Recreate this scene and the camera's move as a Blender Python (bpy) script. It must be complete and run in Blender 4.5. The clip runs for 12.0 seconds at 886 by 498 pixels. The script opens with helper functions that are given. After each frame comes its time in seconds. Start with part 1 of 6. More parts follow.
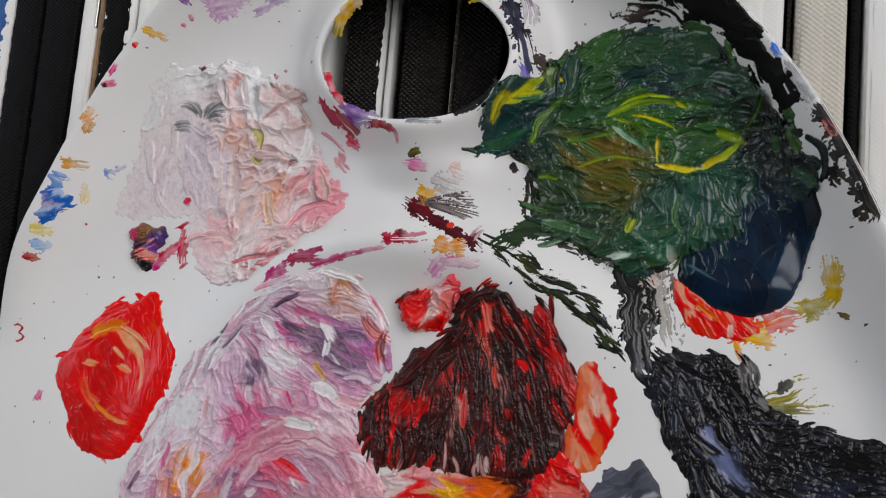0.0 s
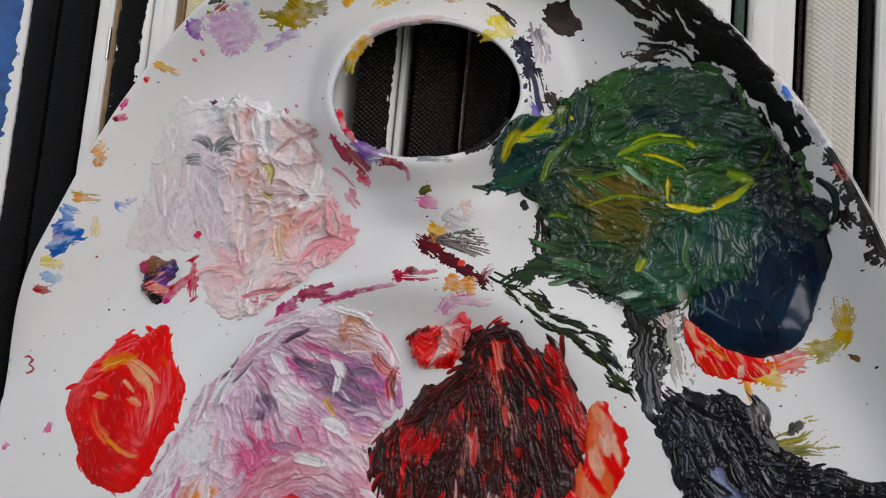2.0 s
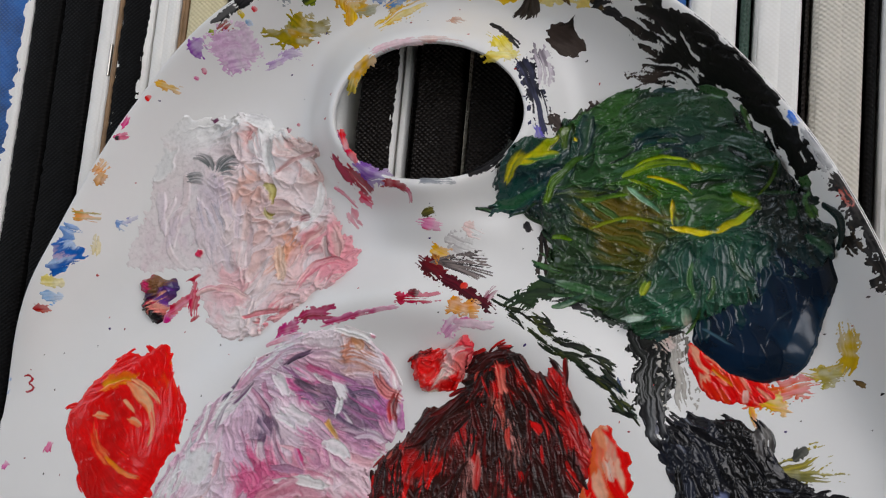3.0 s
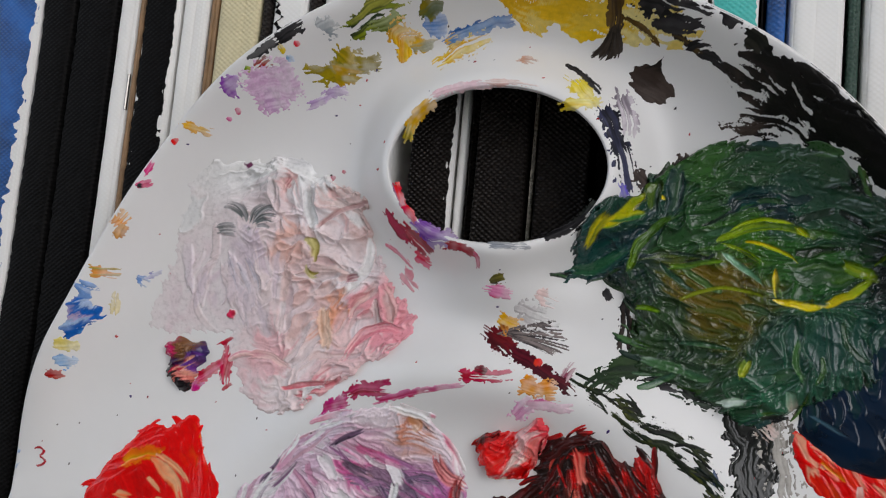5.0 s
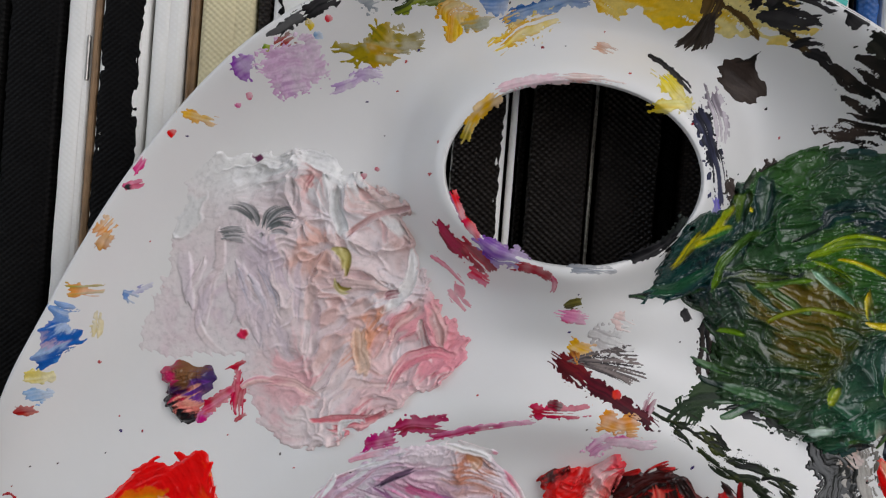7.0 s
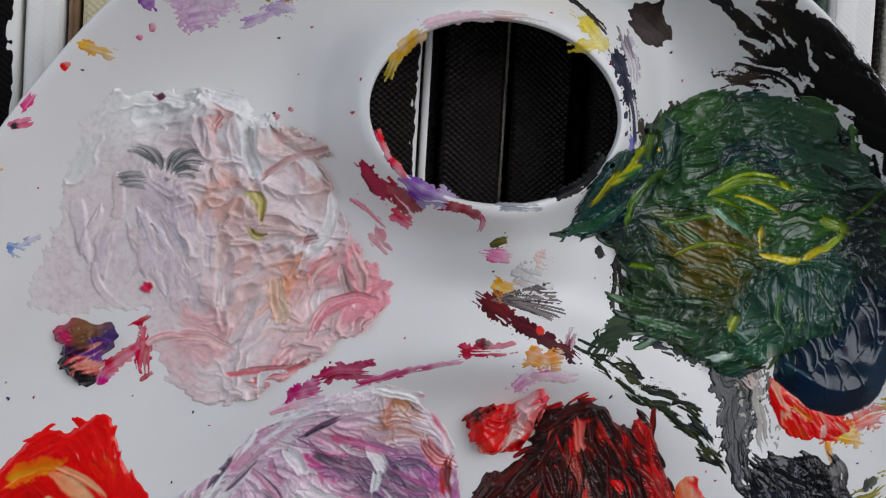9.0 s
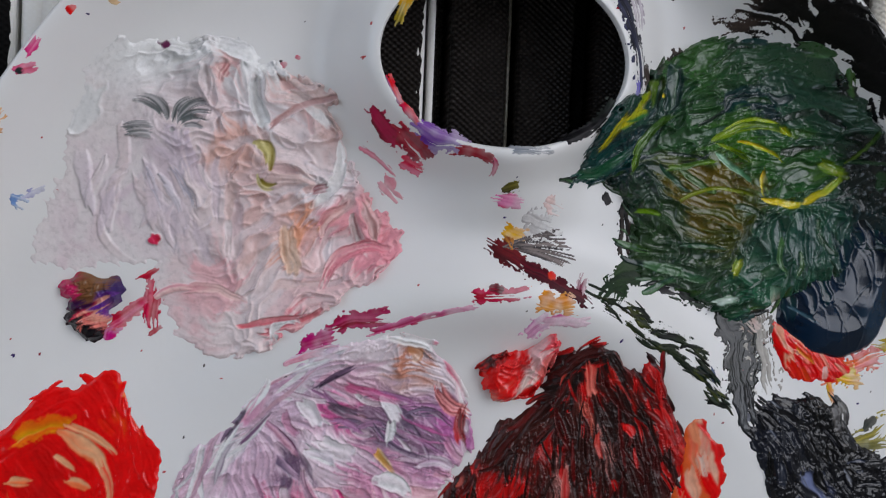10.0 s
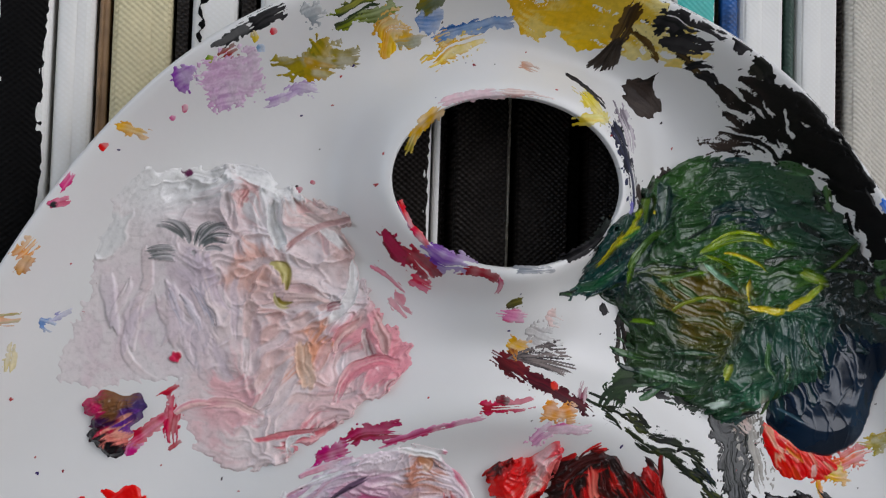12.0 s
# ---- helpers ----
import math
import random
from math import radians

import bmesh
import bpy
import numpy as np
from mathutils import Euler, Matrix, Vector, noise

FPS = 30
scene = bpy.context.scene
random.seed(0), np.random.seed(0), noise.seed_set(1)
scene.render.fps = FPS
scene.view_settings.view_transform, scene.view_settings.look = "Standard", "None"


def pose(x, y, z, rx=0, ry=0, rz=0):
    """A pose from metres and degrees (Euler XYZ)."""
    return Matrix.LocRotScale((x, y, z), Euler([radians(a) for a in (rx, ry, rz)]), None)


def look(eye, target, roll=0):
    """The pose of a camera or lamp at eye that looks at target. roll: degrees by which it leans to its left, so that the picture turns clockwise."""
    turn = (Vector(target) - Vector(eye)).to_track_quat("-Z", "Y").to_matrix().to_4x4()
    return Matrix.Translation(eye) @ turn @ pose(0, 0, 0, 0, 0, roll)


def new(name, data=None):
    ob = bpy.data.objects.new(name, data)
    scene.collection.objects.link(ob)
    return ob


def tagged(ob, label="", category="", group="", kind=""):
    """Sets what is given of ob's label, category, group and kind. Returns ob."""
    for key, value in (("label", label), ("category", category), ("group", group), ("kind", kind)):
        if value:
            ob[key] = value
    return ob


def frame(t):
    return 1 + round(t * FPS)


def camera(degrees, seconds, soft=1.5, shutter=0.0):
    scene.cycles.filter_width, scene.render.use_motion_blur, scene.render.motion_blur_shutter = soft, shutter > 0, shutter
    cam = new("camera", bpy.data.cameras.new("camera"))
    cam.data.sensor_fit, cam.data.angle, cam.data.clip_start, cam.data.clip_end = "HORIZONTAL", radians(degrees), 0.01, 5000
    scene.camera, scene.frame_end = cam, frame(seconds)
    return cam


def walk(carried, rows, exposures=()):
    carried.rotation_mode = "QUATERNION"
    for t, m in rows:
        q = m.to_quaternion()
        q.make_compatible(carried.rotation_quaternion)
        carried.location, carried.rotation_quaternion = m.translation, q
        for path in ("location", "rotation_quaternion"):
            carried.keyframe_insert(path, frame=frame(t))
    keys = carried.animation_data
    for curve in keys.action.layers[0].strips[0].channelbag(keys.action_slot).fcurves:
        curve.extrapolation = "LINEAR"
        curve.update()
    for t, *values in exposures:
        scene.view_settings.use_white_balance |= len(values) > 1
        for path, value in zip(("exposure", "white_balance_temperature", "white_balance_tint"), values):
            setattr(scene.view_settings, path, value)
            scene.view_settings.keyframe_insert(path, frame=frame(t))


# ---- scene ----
cam = camera(54.8, 12.0, soft=1.2)
METRES = 0.17
PLACE = pose(0.06402, -0.07140, 0.20180, -84.758, 14.605, 1.325)
ROWS = [
    (0.0, 0.0, 0.0, 0.0, -0.08, 1.27, -3.65),
    (0.5, -0.0018, -0.0049, 0.0057, -0.09, 1.35, -3.68),
    (1.0, -0.0059, -0.0068, 0.0204, -0.07, 1.41, -3.7),
    (1.5, -0.0118, -0.0068, 0.0315, -0.08, 1.51, -3.73),
    (2.0, -0.0179, -0.0049, 0.046, -0.05, 1.6, -3.79),
    (2.5, -0.0229, -0.0064, 0.0633, -0.05, 1.65, -3.83),
    (4.5, -0.0735, 0.0869, 0.1427, -0.13, 1.12, -4.12),
    (5.0, -0.1406, 0.1391, 0.1834, -1.02, 0.7, -4.1),
    (5.5, -0.1912, 0.1955, 0.2097, -2.4, -0.05, -4.07),
    (6.0, -0.2591, 0.2477, 0.2486, -4.51, -2.11, -3.98),
    (6.5, -0.3188, 0.2808, 0.2815, -6.83, -3.92, -3.94),
    (7.0, -0.3737, 0.3175, 0.3104, -10.1, -5.71, -4.1),
    (7.5, -0.4001, 0.3386, 0.33, -13.26, -6.43, -4.21),
    (9.5, -0.507, 0.3663, 0.233, -23.81, -6.73, -3.68),
    (10.0, -0.5333, 0.3764, 0.2024, -24.82, -6.67, -3.22),
    (10.5, -0.5545, 0.3841, 0.1819, -25.51, -6.45, -2.96),
    (11.0, -0.5665, 0.3884, 0.1853, -26.0, -6.06, -2.77),
    (11.5, -0.5803, 0.3769, 0.2259, -26.26, -4.82, -2.78),
    (12.0, -0.5895, 0.3484, 0.2724, -26.31, -2.64, -2.79),
]
walk(cam, [(t, PLACE @ pose(METRES * x, METRES * y, METRES * z, 90 + pitch, roll, yaw)) for t, x, y, z, yaw, pitch, roll in ROWS],
     exposures=[(0.0, 0.13, 6620, 12), (2.5, 0.1, 6590, 12), (5.5, 0.05, 6570, 12), (7.5, 0.01, 6500, 12), (9.5, -0.01, 6260, 12), (10.5, -0.02, 6240, 12), (12.0, 0.0, 6370, 12)])

# ---- light ----
world = bpy.data.worlds.new("sky")
scene.world = world
world.use_nodes = True
sky = world.node_tree.nodes.new("ShaderNodeTexSky")
sky.sky_type, sky.sun_disc, sky.sun_elevation, sky.sun_rotation = "NISHITA", False, radians(35), radians(60)
world.node_tree.links.new(sky.outputs[0], world.node_tree.nodes["Background"].inputs[0])
world.node_tree.nodes["Background"].inputs[1].default_value = 0.12
# windows: wall x, centre y, centre z, width, height, watts, colour
WINDOWS = ((0.9, 0.5, 1.25, 1.5, 1.35, 20.0, (0.965, 0.972, 0.985)), (-1.7, 0.6, 1.2, 1.6, 1.5, 13.0, (0.86, 0.93, 1.0)))
for wx, wy, wz, ww, wh, watts, tone in WINDOWS:
    lamp = bpy.data.lights.new("window_daylight", "AREA")
    lamp.shape, lamp.size, lamp.size_y, lamp.energy, lamp.color = "RECTANGLE", ww, wh, watts, tone
    daylight = new("window_daylight", lamp)
    side = math.copysign(1, wx)
    daylight.matrix_world = look((wx + 0.02 * side, wy, wz), (wx - side, wy, wz))


# ---- materials ----
def lin(*rgb):
    """Linear colour from 0-255 values."""
    return np.array([(v / 255 / 12.92 if v < 11 else ((v / 255 + 0.055) / 1.055) ** 2.4) for v in rgb])


def material(name, colour=(0.8, 0.8, 0.8), rough=0.5, pigment=False, mottle=0.12, scale=60.0, bump=0.2, bump_scale=900.0, weave=0.0, coat=0.0, spec=0.5, thread_glint=0.0, uneven=0.1):
    m = bpy.data.materials.new(name)
    m.use_nodes = True
    nt = m.node_tree
    p = nt.nodes["Principled BSDF"]
    coord = nt.nodes.new("ShaderNodeTexCoord")
    def tex(size, detail):
        n = nt.nodes.new("ShaderNodeTexNoise")
        n.inputs["Scale"].default_value, n.inputs["Detail"].default_value = size, detail
        nt.links.new(coord.outputs["Object"], n.inputs["Vector"])
        return n
    big, fine = tex(scale, 4.0), tex(bump_scale, 3.0)
    mix = nt.nodes.new("ShaderNodeMix")
    mix.data_type, mix.blend_type = "RGBA", "MULTIPLY"
    if pigment:
        a = nt.nodes.new("ShaderNodeAttribute")
        a.attribute_name = "pigment"
        nt.links.new(a.outputs["Color"], mix.inputs["A"])
    else:
        mix.inputs["A"].default_value = (*colour, 1)
    ramp = nt.nodes.new("ShaderNodeValToRGB")
    ramp.color_ramp.elements[0].position, ramp.color_ramp.elements[1].position = 0.3, 0.7
    ramp.color_ramp.elements[0].color = (1 - mottle, 1 - mottle, 1 - mottle, 1)
    nt.links.new(big.outputs["Fac"], ramp.inputs["Fac"])
    mix.inputs["Factor"].default_value = 1.0
    nt.links.new(ramp.outputs["Color"], mix.inputs["B"])
    nt.links.new(mix.outputs["Result"], p.inputs["Base Color"])
    rr = nt.nodes.new("ShaderNodeMapRange")
    rr.inputs["To Min"].default_value, rr.inputs["To Max"].default_value = max(0.03, rough - uneven), rough + uneven
    nt.links.new(big.outputs["Fac"], rr.inputs["Value"])
    nt.links.new(rr.outputs["Result"], p.inputs["Roughness"])
    p.inputs["Coat Weight"].default_value, p.inputs["Coat Roughness"].default_value = coat, 0.12
    p.inputs["Specular IOR Level"].default_value = spec
    b = nt.nodes.new("ShaderNodeBump")
    b.inputs["Strength"].default_value, b.inputs["Distance"].default_value = bump, 0.0004
    nt.links.new(fine.outputs["Fac"], b.inputs["Height"])
    nt.links.new(b.outputs["Normal"], p.inputs["Normal"])
    if weave:
        sep = nt.nodes.new("ShaderNodeSeparateXYZ")
        nt.links.new(coord.outputs["Object"], sep.inputs[0])
        waves = []
        for axis, pitch in (("X", 0.0016), ("Y", 0.0013)):
            k = nt.nodes.new("ShaderNodeMath")
            k.operation = "MULTIPLY"
            k.inputs[1].default_value = math.pi * 2 / pitch
            nt.links.new(sep.outputs[axis], k.inputs[0])
            s = nt.nodes.new("ShaderNodeMath")
            s.operation = "SINE"
            nt.links.new(k.outputs[0], s.inputs[0])
            waves.append(s)
        mul = nt.nodes.new("ShaderNodeMath")
        mul.operation = "MULTIPLY"
        nt.links.new(waves[0].outputs[0], mul.inputs[0])
        nt.links.new(waves[1].outputs[0], mul.inputs[1])
        w = nt.nodes.new("ShaderNodeBump")
        w.inputs["Strength"].default_value, w.inputs["Distance"].default_value = weave, 0.00025
        nt.links.new(mul.outputs[0], w.inputs["Height"])
        nt.links.new(b.outputs["Normal"], w.inputs["Normal"])
        nt.links.new(w.outputs["Normal"], p.inputs["Normal"])
        # paler thread tops: the weave's glints are put into the base colour
        worn_lit = nt.nodes.new("ShaderNodeMix")
        worn_lit.data_type = "RGBA"
        top = nt.nodes.new("ShaderNodeMapRange")
        top.inputs["From Min"].default_value, top.inputs["From Max"].default_value, top.inputs["To Max"].default_value = 0.0, 0.9, 0.8
        nt.links.new(mul.outputs[0], top.inputs["Value"])
        patchy = nt.nodes.new("ShaderNodeMath")
        patchy.operation = "MULTIPLY"
        nt.links.new(top.outputs["Result"], patchy.inputs[0])
        nt.links.new(tex(260.0, 4.0).outputs["Fac"], patchy.inputs[1])
        nt.links.new(patchy.outputs[0], worn_lit.inputs["Factor"])
        nt.links.new(mix.outputs["Result"], worn_lit.inputs["A"])
        worn_lit.inputs["B"].default_value = (*(min(0.85, v * 1.05 + thread_glint * k) for v, k in zip(colour, (1.0, 0.86, 0.76))), 1)
        nt.links.new(worn_lit.outputs["Result"], p.inputs["Base Color"])
    return m


PLASTIC = material("white_plastic", (0.79, 0.785, 0.775), 0.34, mottle=0.05, scale=40, bump=0.05, bump_scale=500)
OIL = material("brushed_oil_paint", rough=0.29, pigment=True, mottle=0.12, scale=900, bump=0.1, bump_scale=1600, spec=0.55)
MATT = material("dried_paint", rough=0.45, pigment=True, mottle=0.2, scale=700, bump=0.2, bump_scale=1500, spec=0.16)
WET = material("wet_gloss_paint", rough=0.2, pigment=True, mottle=0.2, scale=500, bump=0.05, bump_scale=900, spec=0.34, uneven=0.04)
DRAGGED = material("dragged_dark_red_paint", rough=0.34, pigment=True, mottle=0.12, scale=900, bump=0.1, bump_scale=1600, spec=0.36)
POOL = material("wet_navy_paint", rough=0.16, pigment=True, mottle=0.15, scale=300, bump=0.03, bump_scale=700, spec=0.4, uneven=0.04)
CLOTH = material("primed_canvas", (0.84, 0.83, 0.80), 0.8, mottle=0.08, scale=50, bump=0.1, weave=0.08)
CREAM = material("cream_painted_canvas", (0.72, 0.64, 0.40), 0.7, mottle=0.15, scale=90, bump=0.3, weave=0.5)
BEIGE = material("raw_canvas", (0.66, 0.62, 0.54), 0.85, mottle=0.12, scale=60, bump=0.2, weave=0.6)
BLACK_EDGE = material("black_painted_canvas", (0.005, 0.0048, 0.0048), 0.5, mottle=0.4, scale=120, bump=0.3, weave=0.4, spec=0.06, thread_glint=0.004)
BROWN_EDGE = material("brown_black_painted_canvas", (0.014, 0.011, 0.0095), 0.4, mottle=0.4, scale=120, bump=0.3, weave=1.0, spec=0.18, thread_glint=0.055)
TEAL_EDGE = material("teal_painted_canvas", (0.06, 0.50, 0.45), 0.5, mottle=0.15, scale=120, weave=0.4)
BLUE_EDGE = material("blue_painted_canvas", (0.012, 0.12, 0.42), 0.5, mottle=0.6, scale=150, weave=0.4)
GREEN_EDGE = material("dark_green_painted_canvas", (0.02, 0.06, 0.04), 0.5, mottle=0.3, scale=150, weave=0.4)
WOOD = material("pine_stretcher_wood", (0.30, 0.18, 0.09), 0.6, mottle=0.4, scale=200)
STEEL = material("staple_steel", (0.45, 0.43, 0.40), 0.35, mottle=0.3, scale=900)
STEEL.node_tree.nodes["Principled BSDF"].inputs["Metallic"].default_value = 1.0
# out of view; dark so that less of it mirrors in the paint
CEILING = material("dark_unseen_ceiling", (0.24, 0.23, 0.22), 0.9, mottle=0.08, scale=6, bump_scale=80)
PLASTER = material("plaster", (0.66, 0.65, 0.62), 0.9, mottle=0.08, scale=6, bump_scale=80)
BOARDS = material("floor_boards", (0.28, 0.20, 0.13), 0.5, mottle=0.4, scale=12, bump_scale=90)


# ---- helpers of the scene ----
def part(name, bm, mat, parent=None, label=""):
    me = bpy.data.meshes.new(name)
    bm.to_mesh(me)
    bm.free()
    me.materials.append(mat)
    ob = new(name, me)
    ob.parent = parent
    return tagged(ob, label)


def grid_mesh(name, xyz, faces, mat, parent=None, label="", colours=None):
    me = bpy.data.meshes.new(name)
    me.vertices.add(len(xyz))
    me.vertices.foreach_set("co", np.asarray(xyz, np.float32).ravel())
    faces = np.asarray(faces, np.int32)
    me.loops.add(faces.size)
    me.polygons.add(len(faces))
    me.polygons.foreach_set("loop_start", np.arange(0, faces.size, 4, dtype=np.int32))
    me.loops.foreach_set("vertex_index", faces.ravel())
    me.update(calc_edges=True)
    me.validate()
    me.polygons.foreach_set("use_smooth", np.ones(len(me.polygons), bool))
    if colours is not None:
        at = me.color_attributes.new("pigment", "FLOAT_COLOR", "POINT")
        at.data.foreach_set("color", np.c_[colours, np.ones(len(colours))].astype(np.float32).ravel())
    me.materials.append(mat)
    ob = new(name, me)
    ob.parent = parent
    return tagged(ob, label)


def box(x0, x1, y0, y1, z0, z1, bevel=0.0, segments=2):
    bm = bmesh.new()
    bmesh.ops.create_cube(bm, size=1)
    for v in bm.verts:
        v.co = Vector(((x0 + x1) / 2 + v.co.x * (x1 - x0), (y0 + y1) / 2 + v.co.y * (y1 - y0), (z0 + z1) / 2 + v.co.z * (z1 - z0)))
    if bevel:
        bmesh.ops.bevel(bm, geom=bm.edges[:], offset=bevel, segments=segments, affect="EDGES", profile=0.5)
    return bm


TABLE = np.random.RandomState(7).rand(256, 256)


def grain(x, y, seed=0):
    """Smooth value noise, 0 to 1."""
    x, y = x + seed * 17.31, y + seed * 9.77
    xi, yi = np.floor(x).astype(int), np.floor(y).astype(int)
    fx, fy = x - xi, y - yi
    fx, fy = fx * fx * (3 - 2 * fx), fy * fy * (3 - 2 * fy)
    a, b = TABLE[xi & 255, yi & 255], TABLE[(xi + 1) & 255, yi & 255]
    c, d = TABLE[xi & 255, (yi + 1) & 255], TABLE[(xi + 1) & 255, (yi + 1) & 255]
    return (a * (1 - fx) + b * fx) * (1 - fy) + (c * (1 - fx) + d * fx) * fy


def step(a, b, x):
    t = np.clip((x - a) / (b - a), 0, 1)
    return t * t * (3 - 2 * t)


def blur(a, n):
    for axis in (0, 1):
        pad = [(0, 0), (0, 0)]
        pad[axis] = (n + 1, n)
        c = np.cumsum(np.pad(a, pad, mode="edge"), axis=axis)
        hi = np.take(c, np.arange(2 * n + 1, c.shape[axis]), axis=axis)
        lo = np.take(c, np.arange(0, c.shape[axis] - 2 * n - 1), axis=axis)
        a = (hi - lo) / (2 * n + 1)
    return a


# ---- the room: unseen and assumed, closes in and bounces the window light ----
X0, X1, Y0, Y1, Z0, Z1 = -1.7, 0.9, -1.8, 1.7, -0.42, 2.3
def setting(name, bm, mat, label):
    return tagged(part(name, bm, mat), label, name.split("_")[0], kind="structure")
setting("floor", box(X0 - 0.1, X1 + 0.1, Y0 - 0.1, Y1 + 0.1, Z0 - 0.1, Z0), BOARDS, "brown wooden floor under the canvases")
setting("ceiling", box(X0 - 0.1, X1 + 0.1, Y0 - 0.1, Y1 + 0.1, Z1, Z1 + 0.1), CEILING, "unseen ceiling, kept dark to cut reflections in the paint")
setting("wall_north", box(X0 - 0.1, X1 + 0.1, Y1, Y1 + 0.1, Z0, Z1), PLASTER, "plain off-white plaster wall")
setting("wall_south", box(X0 - 0.1, X1 + 0.1, Y0 - 0.1, Y0, Z0, Z1), PLASTER, "plain off-white plaster wall")
for name, (wx, wy, wz, ww, wh, _, _) in zip(("wall_east", "wall_west"), WINDOWS):
    a, b = (wx, wx + 0.1) if wx > 0 else (wx - 0.1, wx)
    wall = box(a, b, Y0, wy - ww / 2, Z0, Z1)
    for piece in ((wy + ww / 2, Y1, Z0, Z1), (wy - ww / 2, wy + ww / 2, Z0, wz - wh / 2), (wy - ww / 2, wy + ww / 2, wz + wh / 2, Z1)):
        b2 = box(a, b, *piece)
        tmp = bpy.data.meshes.new("tmp")
        b2.to_mesh(tmp)
        b2.free()
        wall.from_mesh(tmp)
        bpy.data.meshes.remove(tmp)
    setting(name, wall, PLASTER, "plain off-white plaster wall with a window opening")

# ---- the row of stretched canvases ----
TOP = -0.0094


def edge_strip(x0, x1, y0, y1, z, wander, seed):
    """A coat of paint along a canvas edge, with ragged borders."""
    n, m = 900, 9
    y = np.linspace(y0, y1, n)
    a = x0 + wander * (grain(y / 0.011, y * 0, seed) - 0.5 + 0.9 * (grain(y / 0.0011, y * 0, seed + 1) - 0.5))
    b = x1 + wander * (grain(y / 0.011, y * 0, seed + 2) - 0.5 + 0.9 * (grain(y / 0.0011, y * 0, seed + 3) - 0.5))
    t = np.linspace(0, 1, m)
    X = a[:, None] + (b - a)[:, None] * t
    Z = z + 0.0004 * np.sin(np.pi * t)[None, :] ** 0.5 + 0.00025 * (grain(X / 0.0015, y[:, None] / 0.004 + X * 0, seed + 4) - 0.5)
    xyz = np.stack([X, np.repeat(y[:, None], m, 1), Z], -1).reshape(-1, 3)
    i = (np.arange(n - 1)[:, None] * m + np.arange(m - 1)).ravel()
    return xyz, np.stack([i, i + 1, i + m + 1, i + m], 1)


def stretched_canvas(x0, x1, cloth, coat, label, drop=0.0, staples=(), wander=0.0006, cover=(0.0, 1.0)):
    """A stretched canvas standing on edge, its side upwards; sizes in millimetres."""
    a, b, z = x0 / 1000, x1 / 1000, TOP - drop / 1000
    thing = tagged(new("stretched_canvas"), label, "canvas", "canvases in the row")
    part("canvas_wrap", box(a + 0.0002, b - 0.0002, -0.30, 0.26, Z0 + 0.001, z, min(0.0016, (b - a) * 0.3), 3), cloth, thing)
    if coat:
        w = b - a
        xyz, faces = edge_strip(a + w * cover[0] + 0.0007, a + w * cover[1] - 0.0007, -0.296, 0.256, z - 0.0001, wander, x0)
        grid_mesh("edge_paint", xyz, faces, coat, thing, "ragged coat of paint on the edge")
    else:
        w = b - a
        xyz, faces = edge_strip(a + w * 0.12, a + w * (0.45 + 0.2 * (x0 % 1.7)), -0.296, 0.256, z + 0.0001, 0.0001, x0)
        grid_mesh("cloth_fold", xyz, faces, cloth, thing)
    for y in staples:
        bm = box(b - 0.0012, b - 0.0006, y - 0.005, y + 0.005, z - 0.001, z + 0.0004, 0.0002, 1)
        part("staple", bm, STEEL, thing, "thin grey staple")
    return thing


stretched_canvas(-170, -152, CLOTH, BLUE_EDGE, "stretched canvas with white edge and blue paint", wander=0.0012)
stretched_canvas(-151.6, -134.6, CLOTH, BLUE_EDGE, "stretched canvas with worn blue painted edge", drop=0.5, wander=0.002, cover=(0.0, 0.9))
stretched_canvas(-134.2, -124, BLACK_EDGE, BLACK_EDGE, "stretched canvas with black painted edge")
stretched_canvas(-123.6, -111.3, BLACK_EDGE, BLACK_EDGE, "stretched canvas with black painted edge", drop=0.6)
stretched_canvas(-110.9, -104.4, CLOTH, None, "white stretched canvas edge with a staple", drop=1.5, staples=(0.018,))
stretched_canvas(-104.2, -102.6, WOOD, None, "thin pale wooden stretcher bar", drop=1.2)
stretched_canvas(-102.4, -91.8, CLOTH, BLACK_EDGE, "stretched canvas with black painted edge and white border", cover=(0.0, 0.97), wander=0.0008)
stretched_canvas(-91.4, -83.6, CLOTH, None, "white primed stretched canvas edge", drop=0.8)
stretched_canvas(-83.3, -80.9, WOOD, None, "thin brown wooden stretcher bar", drop=1.6)
stretched_canvas(-80.6, -68.4, CREAM, None, "stretched canvas with pale yellow painted edge", drop=0.4)
stretched_canvas(-68.1, -65.2, BROWN_EDGE, None, "narrow canvas with dark painted edge", drop=1.0)
stretched_canvas(-64.9, -55.2, CLOTH, BLACK_EDGE, "white canvas edge smudged with black", drop=0.3, cover=(0.0, 0.3), wander=0.004)
stretched_canvas(-55, -51.4, BROWN_EDGE, None, "narrow dark brown edge in the row of canvases", drop=1.0)
stretched_canvas(-51, -40.3, CLOTH, None, "white primed stretched canvas edge", drop=0.5)
stretched_canvas(-40, -28.6, CLOTH, BLUE_EDGE, "white canvas edge with blue paint", drop=0.5, cover=(0.0, 0.7))
stretched_canvas(-24.2, -12.6, CLOTH, BROWN_EDGE, "stretched canvas with black painted edge and bare corner", cover=(0.0, 0.98))
stretched_canvas(-12.2, -10.4, CLOTH, None, "narrow strip of white primed canvas", drop=1.6)
# added dark strip: stands in for shade on the white strip's right side
stretched_canvas(-10.2, -8.2, BROWN_EDGE, None, "narrow dark brown edge in the row of canvases", drop=5.0)
stretched_canvas(-7.8, 4.9, BROWN_EDGE, BROWN_EDGE, "stretched canvas with brown-black painted edge")
